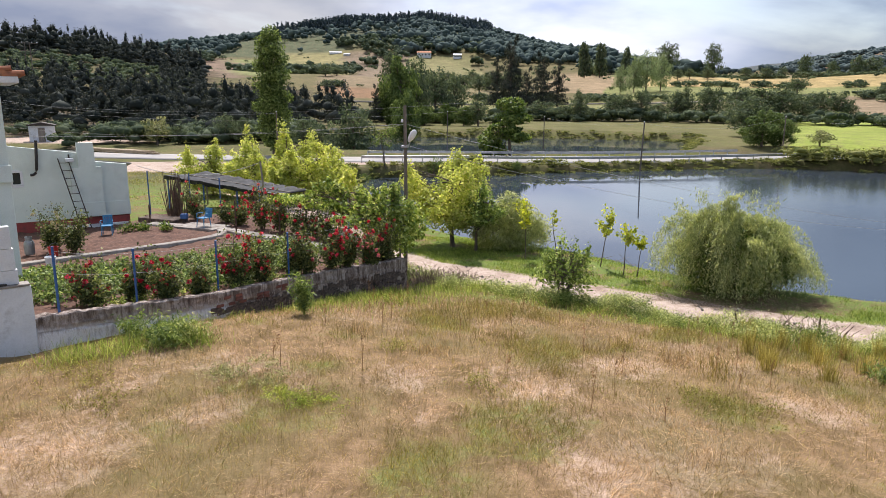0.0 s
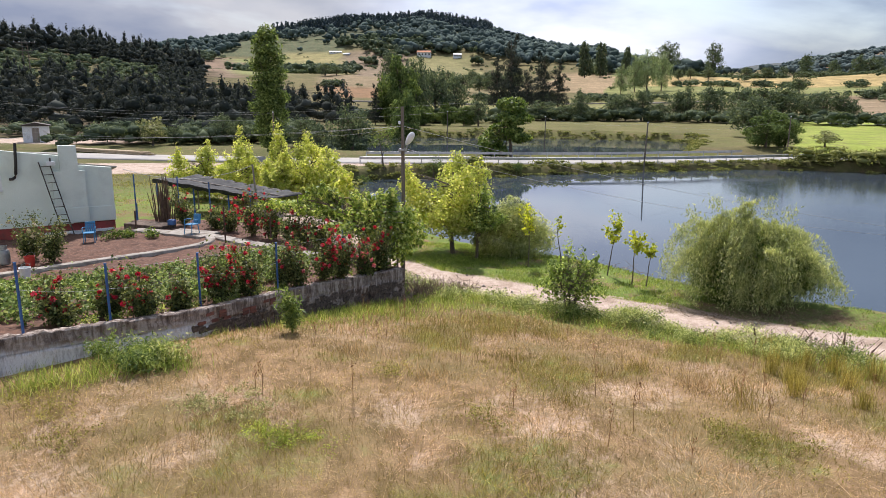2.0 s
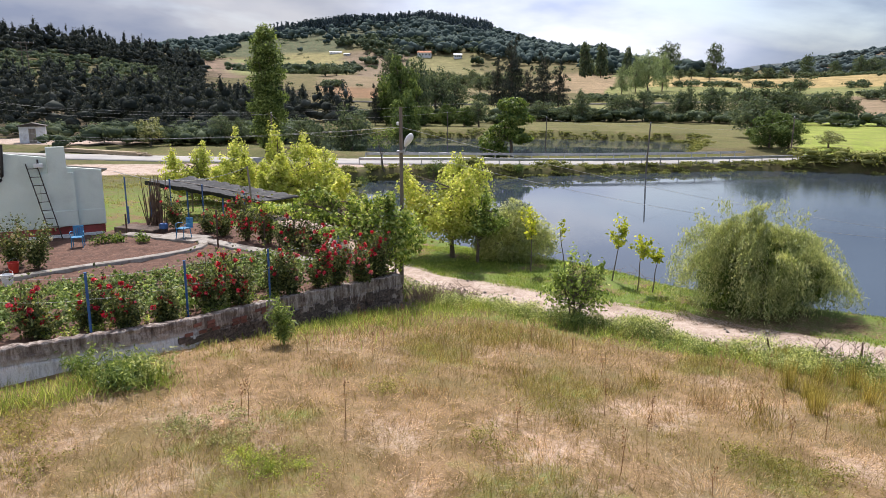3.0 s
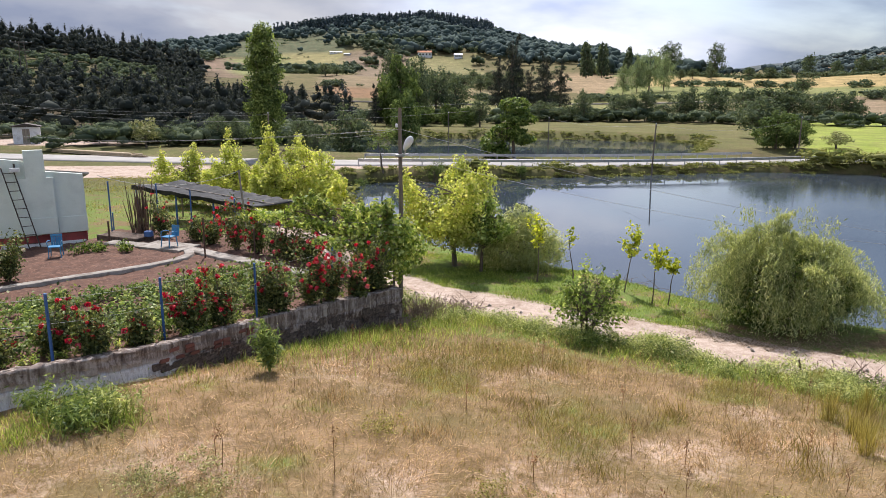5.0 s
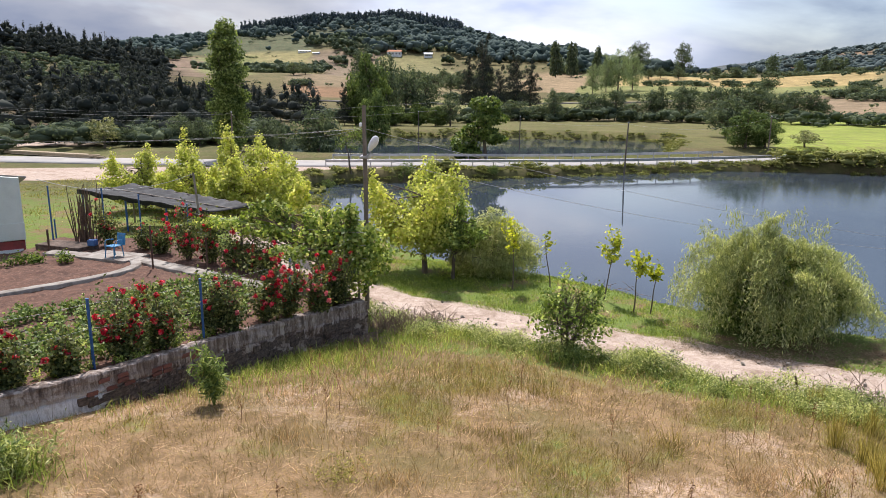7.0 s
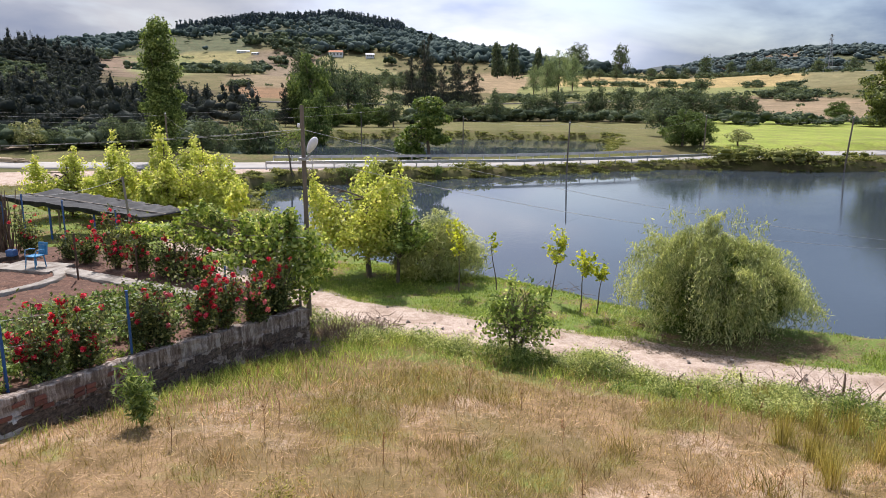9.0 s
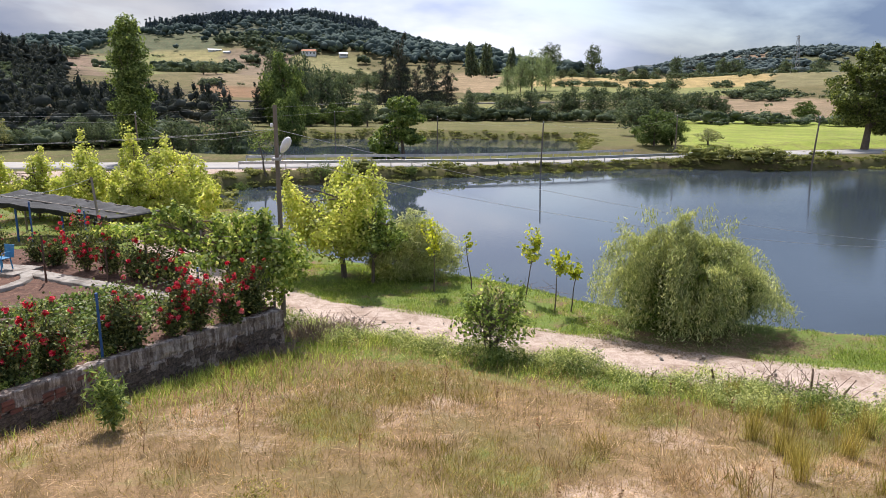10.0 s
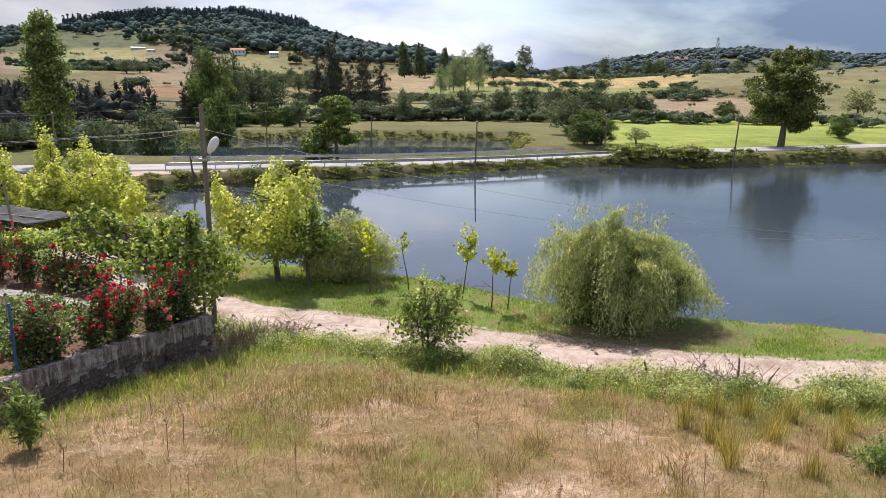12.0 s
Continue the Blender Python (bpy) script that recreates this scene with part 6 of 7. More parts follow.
for k, (x, y, h, wide, blooms) in enumerate([(-9.9, 26.0, 0.8, 0.5, 8), (-8.6, 25.3, 1.35, 0.6, 18), (-7.7, 24.9, 1.2, 0.6, 14), (-6.9, 24.5, 1.0, 0.6, 7), (-6.2, 24.0, 1.0, 0.6, 6), (-12.2, 27.1, 1.2, 0.5, 9), (-5.4, 23.4, 1.0, 0.5, 6), (-10.6, 26.6, 0.7, 0.4, 3)]):
    rose_bush(x, y, h, wide, blooms, 230 + k, None, "red rose bush in the back bed of the garden", 1700)
for k, (x, y) in enumerate([(-14.1, 20.5), (-13.2, 20.3)]):
    rose_bush(x, y, 1.25, 0.5, 9, 250 + k, M_PALEPETAL, "dark leaved rose bush with pale blooms by the house", 2200)

# ---- vine on wires at the garden's end ----
def vine(seed=300):
    r3 = np.random.default_rng(seed)
    ob = thing("grape_vine", -3.2, 23.0, 0.2, 0, "sprawling grape vine trained on wires over the garden's end", "vine")
    lobes = [(0.45, -0.35, 1.0, 0.6, 0.5, 0.85), (0.3, -0.1, 1.7, 0.66, 0.55, 0.42), (-0.25, -0.2, 0.95, 0.5, 0.45, 0.75), (-0.8, 0.2, 1.6, 0.75, 0.5, 0.3), (-1.7, 0.7, 1.6, 0.8, 0.5, 0.24), (-2.6, 1.2, 1.62, 0.8, 0.5, 0.24), (-3.5, 1.7, 1.62, 0.8, 0.45, 0.22), (-4.4, 2.2, 1.6, 0.75, 0.4, 0.2),
             (-1.3, -0.4, 1.25, 0.6, 0.4, 0.2), (0.75, 0.5, 1.15, 0.6, 0.6, 0.7), (-0.1, 0.4, 2.1, 0.3, 0.3, 0.35), (-1.1, 0.9, 2.0, 0.25, 0.25, 0.3), (0.35, 0.0, 2.25, 0.22, 0.22, 0.3)]
    lobes += [(r3.uniform(-4.6, 0.8), 0.0, 0.0, 0.13, 0.13, 0.42) for k in range(16)]
    lobes = [(x, y if z else -0.52 * x - 0.1, z or r3.uniform(1.7, 2.2), a, b, c) for x, y, z, a, b, c in lobes]
    part("stem", mesh_np("stem", *limbs_np(r3, 1.5, 0.06, lobes, stems=2), M_STICK, True), M_STICK, ob)
    part("foliage", mesh_np("foliage", *crown_np(r3, lobes, 12500, 0.115, width=0.9, spread=0.46, shell=0.15, clumps=12), M_LEAF_VINE), M_LEAF_VINE, ob)
    for k in range(3):
        tube("trellis_wire", sagging((0.8, -0.6, 1.2 + 0.35 * k), (-5.2, 2.5, 1.2 + 0.3 * k), 0.1, 12), 0.007, M_WIRE, ob, 5)
    for q in ((0.55, -0.35), (-1.5, 0.55), (-3.4, 1.6)):
        tube("trellis_post", [(*q, -0.2), (*q, 1.9)], 0.035, M_WOOD, ob, 7)


vine()
tree("young_tree", "slim young tree with light leaves above the vine", -6.6, 31.2, [(0, 0, 2.1, 0.4, 0.4, 0.35), (0.1, 0, 2.6, 0.3, 0.3, 0.3), (-0.15, 0, 1.6, 0.35, 0.35, 0.3)], 900, 0.15, M_LEAF_PLANE, 2.3, 0.035, 71, width=0.8)

# vegetables in rows
def crop_rows(name, label, poly, step, seed, mat, size):
    r3 = np.random.default_rng(seed)
    poly = np.array(poly, float)
    d = unit(np.array([4.0, 5.4]))
    nn = np.array([d[1], -d[0]])
    mid = poly.mean(0)
    hubs = []
    for o in np.arange(-8, 8, step):
        for s in np.arange(-9, 9, 0.24):
            q = mid + nn * o + d * s + r3.normal(size=2) * 0.045
            if depth_in(q[0], q[1], poly) > 0.1 and r3.uniform() < 0.8 + 0.5 * wave(q[0], q[1], 0.9, 4.0):
                hubs.append(q)
    hubs = np.array(hubs)
    per = 95
    c = np.repeat(np.c_[hubs, garden_z(hubs[:, 0], hubs[:, 1])], per, 0)
    c = c + r3.normal(size=c.shape) * np.array([0.092, 0.092, 0.075]) * size + (0, 0, 0.16 * size)
    c[:, 2] = np.maximum(c[:, 2], garden_z(c[:, 0], c[:, 1]) + 0.02)
    return solo(name, mesh_np(name, *leaf_quads(r3, c, 0.085 * size, 0.06 * size, 0.9), mat), mat, label, "vegetables", kind="stuff")


M_VEG = foliage("vegetable_leaves", (0.12, 0.19, 0.055), (0.22, 0.31, 0.1), (0.42, 0.49, 0.22), 0.38, 1.5)
crop_rows("vegetable_rows", "rows of low green potato and bean plants", [(-12.6, 16.4), (-9.7, 13.1), (-8.0, 13.9), (-6.9, 15.3), (-5.9, 17.0), (-5.0, 19.4), (-4.5, 21.2), (-5.6, 22.6), (-7.2, 23.0), (-9.4, 20.4)], 0.74, 5, M_VEG, 1.05)
# black watering hoses between the rows
M_HOSE = surface("black_hose", (0.012, 0.012, 0.013), (0.022, 0.022, 0.024), 6, 0.5, 0.0, 30)
for (ax, ay), (bx, by) in (((-12.4, 15.3), (-6.85, 22.85)), ((-11.6, 15.0), (-6.1, 22.4)), ((-10.6, 15.0), (-5.5, 21.9)), ((-9.7, 14.9), (-5.3, 20.8))):
    f = np.linspace(0, 1, 40)
    hx, hy = ax + (bx - ax) * f + 0.03 * np.sin(17 * f + ax), ay + (by - ay) * f
    tagged(tube("drip_hose", np.c_[hx, hy, garden_z(hx, hy) + 0.045 + 0.015 * np.sin(29 * f)], 0.014, M_HOSE, None, 6), "thin black watering hose lying between vegetable rows", "hose", "watering hoses")
crop_rows("border_herbs", "pale green herbs and weeds behind the garden wall", [(-9.0, 12.6), (-7.5, 13.75), (-6.6, 14.8), (-5.6, 16.6), (-4.6, 18.9), (-3.0, 21.4), (-3.6, 21.6), (-5.2, 19.4), (-6.3, 17.0), (-7.3, 15.2), (-8.2, 14.1)], 0.4, 7, M_LEAF_VINE, 0.6)
crop_rows("herb_row", "low green herbs in front of the house plinth", [(-13.6, 23.6), (-11.7, 24.6), (-12.0, 25.2), (-14.0, 24.4)], 0.4, 6, M_LEAF_GREEN, 1.0)


# ---- street lamp, poles, wires ----
M_POLE = surface("weathered_pole", (0.13, 0.105, 0.085), (0.20, 0.165, 0.135), 5, 0.9, 0.4, 40, stretch=(1, 1, 0.12))
M_LAMPGLASS = surface("white_lamp_shell", (0.72, 0.74, 0.76), (0.8, 0.82, 0.84), 4, 0.35, 0.0, 30)
lamp = thing("street_lamp", -2.75, 24.35, -0.6, 0, "white street lamp on a weathered wooden pole", "street lamp")
tube("pole", [(0, 0, 0), (0.02, 0, 3.0), (0.0, 0, 6.0)], np.array([0.075, 0.066, 0.055]), M_POLE, lamp, 12)
tube("arm", [(0.04, -0.08, 4.55), (0.16, -0.16, 4.62), (0.22, -0.2, 4.72)], 0.025, M_STEEL, lamp, 8)
head = bmesh.new()
bmesh.ops.create_uvsphere(head, u_segments=18, v_segments=12, radius=1.0)
for v in head.verts:
    v.co = Vector((v.co.x * 0.115, v.co.y * 0.1, v.co.z * 0.27 * (1.0 if v.co.z > 0 else 0.95)))
    v.co.x *= 1 + 0.25 * v.co.z / 0.27
head_ob = part("lamp_head", head, M_LAMPGLASS, lamp, "white moulded lamp head")
head_ob.data.shade_smooth()
head_ob.matrix_basis = pose(0.29, -0.26, 4.93, 12, 32, 0)
part("clamp", one_box(-0.13, 0.13, -0.13, 0.13, 4.5, 4.58, 0.02), M_STEEL, lamp)
part("insulator", lathe([(0.03, 0), (0.045, 0.03), (0.045, 0.09), (0.02, 0.12)], 10), M_LAMPGLASS, lamp).matrix_basis = pose(-0.1, 0, 5.4)


def utility_pole(x, y, top, lean=0.0, r=0.075, base=None):
    z = float(land_z(x, y)) if base is None else base
    ob = thing("utility_pole", x, y, z, 0, "slim dark wooden telephone pole by the road", "pole", "telephone poles")
    tube("pole", [(0, 0, -0.4), (lean * 0.5, 0, (top - z) / 2), (lean, 0, top - z)], np.array([r, r * 0.9, r * 0.75]), M_POLE, ob, 9)
    part("insulator", lathe([(0.05, 0), (0.07, 0.04), (0.03, 0.12)], 8), M_LAMPGLASS, ob).matrix_basis = pose(lean, 0, top - z)
    return (x + lean, y, top - 0.1)


def crossarm_pole(x, y, h, turn):
    ob = thing("power_pole", x, y, float(land_z(x, y)), turn, "dark double wooden power pole with two crossarms", "pole")
    for sx in (-0.9, 0.9):
        tube("pole", [(sx, 0, -0.5), (sx * 0.75, 0, h)], np.array([0.17, 0.12]), M_POLE, ob, 7)
    for z, wide in ((h * 0.96, 3.0), (h * 0.74, 2.2)):
        part("crossarm", one_box(-wide, wide, -0.1, 0.1, z, z + 0.24, 0.02), M_POLE, ob)
    for sx in (-1, 1):
        tube("brace", [(0.7 * sx, -0.12, h * 0.6), (2.0 * sx, -0.12, h * 0.74)], 0.06, M_POLE, ob, 5)
        for q in (0.5, 1.0):
            part("insulator", lathe([(0.1, 0), (0.16, 0.12), (0.06, 0.3)], 8), M_LAMPGLASS, ob).matrix_basis = pose(2.8 * sx * q, 0, h * 0.96 + 0.24)
    return ob


crossarm_pole(-155.5, 213.0, 11.0, 36)
M_CABLE = surface("pale_cable", (0.36, 0.36, 0.35), (0.46, 0.46, 0.45), 8, 0.6, 0, 30)
p1 = utility_pole(13.65, 72.6, 3.4, 0.15, 0.085)
p2 = utility_pole(33.4, 89.5, 3.75)
p3 = utility_pole(42.6, 75.6, 3.95, 0.35, 0.095)
p4 = utility_pole(4.6, 99.5, 3.2)
p5 = utility_pole(-22.5, 66.5, 4.2)
p6 = utility_pole(-64.0, 79.0, 5.6)
utility_pole(-11.0, 118.0, 3.4)
lamp_top = (-2.75, 24.35, 4.75)
for a, b, sag, r in ((lamp_top, (44.0, 36.0, -0.4), 1.9, 0.017), ((-2.75, 24.35, 4.0), (30.0, 30.0, 0.55), 1.3, 0.017), (lamp_top, (-34.0, 40.0, 4.2), 0.7, 0.012), (lamp_top, (-42.0, 30.0, 5.0), 0.9, 0.012),
                     (lamp_top, p5, 1.0, 0.014), (p5, p6, 0.9, 0.02), (p1, p4, 0.5, 0.018), (p1, p2, 0.9, 0.018), (p2, p3, 0.6, 0.016),
                     ((-64, 79, 5.0), (-4.5, 76.0, 5.2), 1.2, 0.02), ((-64, 79, 4.4), (-4.5, 76.0, 4.4), 1.4, 0.02)):
    tagged(tube("overhead_wire", sagging(a, b, sag, 40), r * 0.34, M_CABLE, None, 5), "thin pale overhead wire", "wire", "overhead wires")

# ---- guard rails ----
M_GALV = surface("galvanised_rail", (0.4, 0.41, 0.42), (0.5, 0.51, 0.52), 2, 0.5, 0.1, 30, dirt=(0.34, 0.33, 0.31), metal=0.35)


def guard_rail(side, start, end, label):
    pts, d = along(ROAD, 0.5)
    ok = (pts[:, 0] > start) & (pts[:, 0] < end)
    pts, d = pts[ok], d[ok]
    off = pts + np.stack([d[:, 1], -d[:, 0]], 1) * side
    ob = thing("guard_rail", label=label, category="guard rail", group="guard rails")
    prof = ((0, 0.46), (0.05, 0.49), (0.0, 0.54), (0.05, 0.6), (0.0, 0.65), (0.05, 0.69), (0, 0.73))
    nrm = np.stack([d[:, 1], -d[:, 0]], 1) * np.sign(side)
    v = np.stack([np.c_[off + nrm * o, np.full(len(off), ROAD_Z + z)] for o, z in prof], 1)
    n, k = v.shape[:2]
    i, j = np.meshgrid(np.arange(n - 1), np.arange(k - 1), indexing="ij")
    rail = part("rail", mesh_np("rail", v.reshape(-1, 3), np.stack([i * k + j, i * k + j + 1, (i + 1) * k + j + 1, (i + 1) * k + j], -1).reshape(-1, 4), M_GALV), M_GALV, ob)
    rail.modifiers.new("thickness", "SOLIDIFY").thickness = 0.012
    me = mesh_np("rail_post", *join_np([tube_np([(0, 0, -0.5), (0, 0, 0.7)], 0.055, 6)]), M_GALV)
    for q in off[::4]:
        po = new("rail_post", me)
        po.parent = ob
        po.matrix_basis = pose(q[0], q[1], ROAD_Z)


guard_rail(3.3, -15.5, 31.5, "galvanised steel guard rail along the water side of the road")
guard_rail(-3.3, -15.5, 29.0, "galvanised steel guard rail along the field side of the road")
# ---- hut, planks and far buildings ----
hut = thing("hut", -60.8, 85.0, float(land_z(-60.8, 85.0)), 32, "small whitewashed hut with a low grey roof at the wood's edge", "hut")
part("wall", one_box(-1.45, 1.45, -1.1, 1.1, -0.3, 2.05, 0.02), M_WHITE, hut)
part("roof", prism(bmesh.new(), [(-1.7, 2.054), (1.7, 2.054), (1.65, 2.15), (0.0, 2.5), (-1.65, 2.15)], -1.3, 1.3), M_IRON, hut, "dark sheet roof")
part("door", one_box(-0.4, 0.4, -1.13, -1.104, 0, 1.8, 0.005), M_WOOD, hut)
rs = np.random.default_rng(90)
M_PLANK = surface("pale_sawn_timber", (0.42, 0.32, 0.21), (0.52, 0.42, 0.29), 3, 0.85, 0.3, 30, vary=0.4)
pile = thing("timber_pile", -46.5, 76.5, float(land_z(-46.5, 76.5)), -20, "long low pile of pale sawn timber on the verge", "timber")
for k in range(12):
    part("plank", one_box(-7 + rs.normal() * 0.8, 7 + rs.normal() * 0.8, -0.5 + 0.22 * (k % 4), -0.3 + 0.22 * (k % 4), 0.1 + 0.13 * (k // 4), 0.21 + 0.13 * (k // 4), 0.01), M_PLANK, pile)


def farm(x, y, long, wide, high, turn, label, roof_mat, wall_mat):
    z = float(land_z(x, y))
    ob = thing("farm_building", x, y, z, turn, label, "building", "far farm buildings")
    part("wall", one_box(-long / 2, long / 2, -wide / 2, wide / 2, -1.0, high, 0.02), wall_mat, ob)
    part("roof", prism(bmesh.new(), [(-wide / 2 - 0.5, high + 0.004), (wide / 2 + 0.5, high + 0.004), (0, high + wide * 0.28)], -long / 2 - 0.4, long / 2 + 0.4), roof_mat, ob).matrix_basis = pose(0, 0, 0, 0, 0, 90)
    for k in range(4):
        part("window", one_box(-long * 0.4 + k * long * 0.25, -long * 0.4 + k * long * 0.25 + 1.2, -wide / 2 - 0.03, -wide / 2 - 0.004, high * 0.35, high * 0.75, 0.01), M_GLASS, ob)


farm(-87, 640, 12, 6, 3.6, 0, "white farmhouse with a red tiled roof on the hillside", M_TILE, M_WHITE)
farm(-173, 658, 11, 4, 0.9, 20, "long white greenhouse shed on the hillside", M_WHITE, M_WHITE)
farm(-160, 649, 6, 3, 0.9, -15, "low white farm shed on the hillside", M_WHITE, M_WHITE)
farm(-57, 638, 7, 5, 2.5, 10, "small pale farmhouse below the wood", M_WHITE, M_WHITE)


def pylon(x, y, h, w):
    z = float(land_z(x, y))
    ob = thing("pylon", x, y, z, 20, "thin steel lattice pylon on the hill", "pylon", "pylons")
    for sx, sy in ((-1, -1), (-1, 1), (1, 1), (1, -1)):
        tube("leg", [(sx * w, sy * w, -0.5), (sx * w * 0.15, sy * w * 0.15, h)], 0.16, M_STEEL, ob, 5)
    for k in range(7):
        f0, f1 = k / 7, (k + 1) / 7
        a, b = w * (1 - 0.85 * f0), w * (1 - 0.85 * f1)
        tube("brace", [(-a, -a, h * f0), (b, -b, h * f1)], 0.1, M_STEEL, ob, 4)
        tube("brace", [(a, -a, h * f0), (-b, -b, h * f1)], 0.1, M_STEEL, ob, 4)
    for k, f in enumerate((0.75, 0.85, 0.96)):
        tube("crossarm", [(-w * 1.1, 0, h * f), (w * 1.1, 0, h * f)], 0.13, M_STEEL, ob, 4)


pylon(-484, 877, 27, 2.2)
pylon(273, 500, 26, 2.0)
track = np.array([(-70, 268), (-30, 262), (10, 268), (60, 280), (110, 300)], float)
solo("farm_track", mesh_np("farm_track", *strip(track, 2.6, 0.35, 4.0), M_CONCRETE), M_CONCRETE, "pale dirt farm track across the fields", "road", kind="structure")

# ---- broken stakes beside the track ----
for k, (x, y, top, lx) in enumerate([(7.85, 19.55, 0.0, -0.06), (9.2, 19.9, -0.25, 0.3), (10.1, 19.5, 0.05, 0.04), (10.5, 19.0, -0.1, 0.35), (6.6, 20.3, -0.55, 0.2)]):
    z = float(land_z(x, y))
    ob = thing("fence_stake", x, y, z, 0, "crooked dark wooden fence stake in the verge", "stake", "old fence stakes")
    h = 0.55 * (top - z)
    tube("stake", [(0, 0, -0.3), (lx * 0.3 + 0.02, 0, h * 0.45), (lx, 0.03, h)], np.array([0.034, 0.03, 0.018]), M_STICK, ob, 7)


# ---- meadow grass, weeds and turf ----
def blades(rng, x, y, height, width, lean, z=None, flat=0.0, comb=0.0):
    """Thin bent blades; comb lays them one way in wisps."""
    n = len(x)
    z = land_z(x, y) - 0.01 if z is None else z
    a = rng.uniform(0, 2 * np.pi, n)
    side = np.c_[-np.sin(a), np.cos(a), np.zeros(n)] * (width / 2)[:, None]
    tilt = rng.normal(size=(n, 2)) * lean + rng.normal(size=(n, 2)) * flat
    if comb:
        way = 4.5 * fractal(x, y, 0.8, 77, 3) + 1.6 * fractal(x, y, 3.0, 78, 2)
        tilt = tilt + comb * np.c_[np.cos(way), np.sin(way)]
    b = np.c_[x, y, z]
    top = np.c_[tilt * height[:, None], height * np.clip(1 - 0.45 * (tilt ** 2).sum(1), 0.12, 1)]
    mid = top * 0.5 + np.c_[np.zeros((n, 2)), height * 0.1]
    v = np.stack([b - side, b + side, b + mid + side * 0.8, b + top, b + mid - side * 0.8], 1)
    tri = np.stack([np.arange(n) * 5 + q for q in (0, 1, 2, 0, 2, 4, 4, 2, 3)], 1).reshape(-1, 3)
    return v.reshape(-1, 3), tri


M_STRAW = foliage("dry_grass", (0.29, 0.19, 0.1), (0.46, 0.315, 0.185), (0.7, 0.53, 0.36), 0.3, 0.5, 0.75)
M_GRASS_OLIVE = foliage("olive_grass", (0.18, 0.145, 0.042), (0.29, 0.23, 0.075), (0.45, 0.35, 0.15), 0.38, 0.8, 0.75)
M_GRASS_TALL = foliage("tall_yellow_grass", (0.27, 0.22, 0.06), (0.43, 0.36, 0.11), (0.64, 0.54, 0.24), 0.38, 0.8, 0.75)
M_GRASS_GREEN = foliage("green_grass", (0.19, 0.26, 0.06), (0.32, 0.4, 0.105), (0.53, 0.56, 0.22), 0.45, 0.8, 0.7)
M_GRASS_SAGE = foliage("patch_grass", (0.2, 0.19, 0.05), (0.31, 0.295, 0.085), (0.47, 0.43, 0.17), 0.4, 0.8, 0.75)
M_WEED = foliage("weed_leaves", (0.25, 0.31, 0.12), (0.47, 0.52, 0.23), (0.7, 0.72, 0.42), 0.48, 1.6)
M_NETTLE = foliage("nettle_leaves", (0.1, 0.16, 0.045), (0.2, 0.28, 0.08), (0.38, 0.45, 0.17), 0.4, 1.6)
M_LITTER = foliage("leaf_litter", (0.17, 0.12, 0.075), (0.26, 0.19, 0.12), (0.40, 0.31, 0.22), 0.1, 1.5, 0.9)
M_RUSSET = foliage("russet_dock", (0.22, 0.10, 0.05), (0.30, 0.16, 0.08), (0.40, 0.25, 0.14), 0.2, 2.0)
rg2 = np.random.default_rng(400)


def meadow_points(n, x0, x1, y0, y1, edge=1.15, bias=1.0):
    x, y = rg2.uniform(x0, x1, n), y0 + (y1 - y0) * rg2.uniform(0, 1, n) ** bias
    ok = (depth_in(x, y, GARDEN) < -0.3) & (line_dist(x, y, PATH_LINE) > edge) & (depth_in(x, y, POND) < -0.35)
    ok &= ~((x < -8.4) & (y < 13.6))
    return x[ok], y[ok]


def side_of_track(x, y):
    """Positive on the meadow side of the track."""
    return np.interp(x, PATH_LINE[:, 0], PATH_LINE[:, 1]) - y


# straw lying in wisps, thickest where the meadow is bleached
x, y = meadow_points(400000, -10, 15, 6.0, 23.6, bias=1.3)
s = side_of_track(x, y)
pale_here, green_here = bleached(x, y), greener(x, y)
keep = (s > 1.1) & (rg2.uniform(size=len(x)) < 0.22 + 0.72 * pale_here - 0.12 * green_here)
x, y, pale_here = x[keep], y[keep], pale_here[keep]
h = rg2.uniform(0.07, 0.22, len(x)) * (1 + 0.3 * pale_here)
solo("dry_meadow_grass", mesh_np("dry_meadow_grass", *blades(rg2, x, y, h, 0.002 + 0.00032 * y, 0.75, flat=0.3, comb=1.1), M_STRAW), M_STRAW, "bleached straw-coloured meadow grass lying in wisps", "grass", kind="stuff")
# standing olive grass in soft clouds
x, y = meadow_points(330000, -9.5, 15, 6.0, 23.6, bias=1.2)
s = side_of_track(x, y)
green_here = greener(x, y)
keep = (s > 1.1) & (rg2.uniform(size=len(x)) < 0.46 + 0.5 * green_here)
x, y, green_here = x[keep], y[keep], green_here[keep]
h = rg2.uniform(0.05, 0.19, len(x)) * (0.8 + 0.55 * green_here)
solo("olive_meadow_grass", mesh_np("olive_meadow_grass", *blades(rg2, x, y, h, 0.0013 + 0.00027 * y, 0.55, flat=0.2, comb=0.35), M_GRASS_OLIVE), M_GRASS_OLIVE, "olive-green standing grass in soft patches", "grass", kind="stuff")
# sparser straw under and behind the camera
x, y = rg2.uniform(-9, 13, 24000), rg2.uniform(-6, 6.1, 24000)
solo("sparse_meadow_grass", mesh_np("sparse_meadow_grass", *blades(rg2, x, y, rg2.uniform(0.08, 0.24, len(x)), np.full(len(x), 0.012), 0.9, flat=0.6), M_STRAW), M_STRAW, "thin dry straw grass in the near meadow", "grass", kind="stuff")
# thin reddish seed stalks
x, y = meadow_points(5200, -9.0, 15, 6.0, 22)
keep = (side_of_track(x, y) > 1.6) & (fractal(x, y, 1.6, 51) > -0.1)
x, y = x[keep], y[keep]
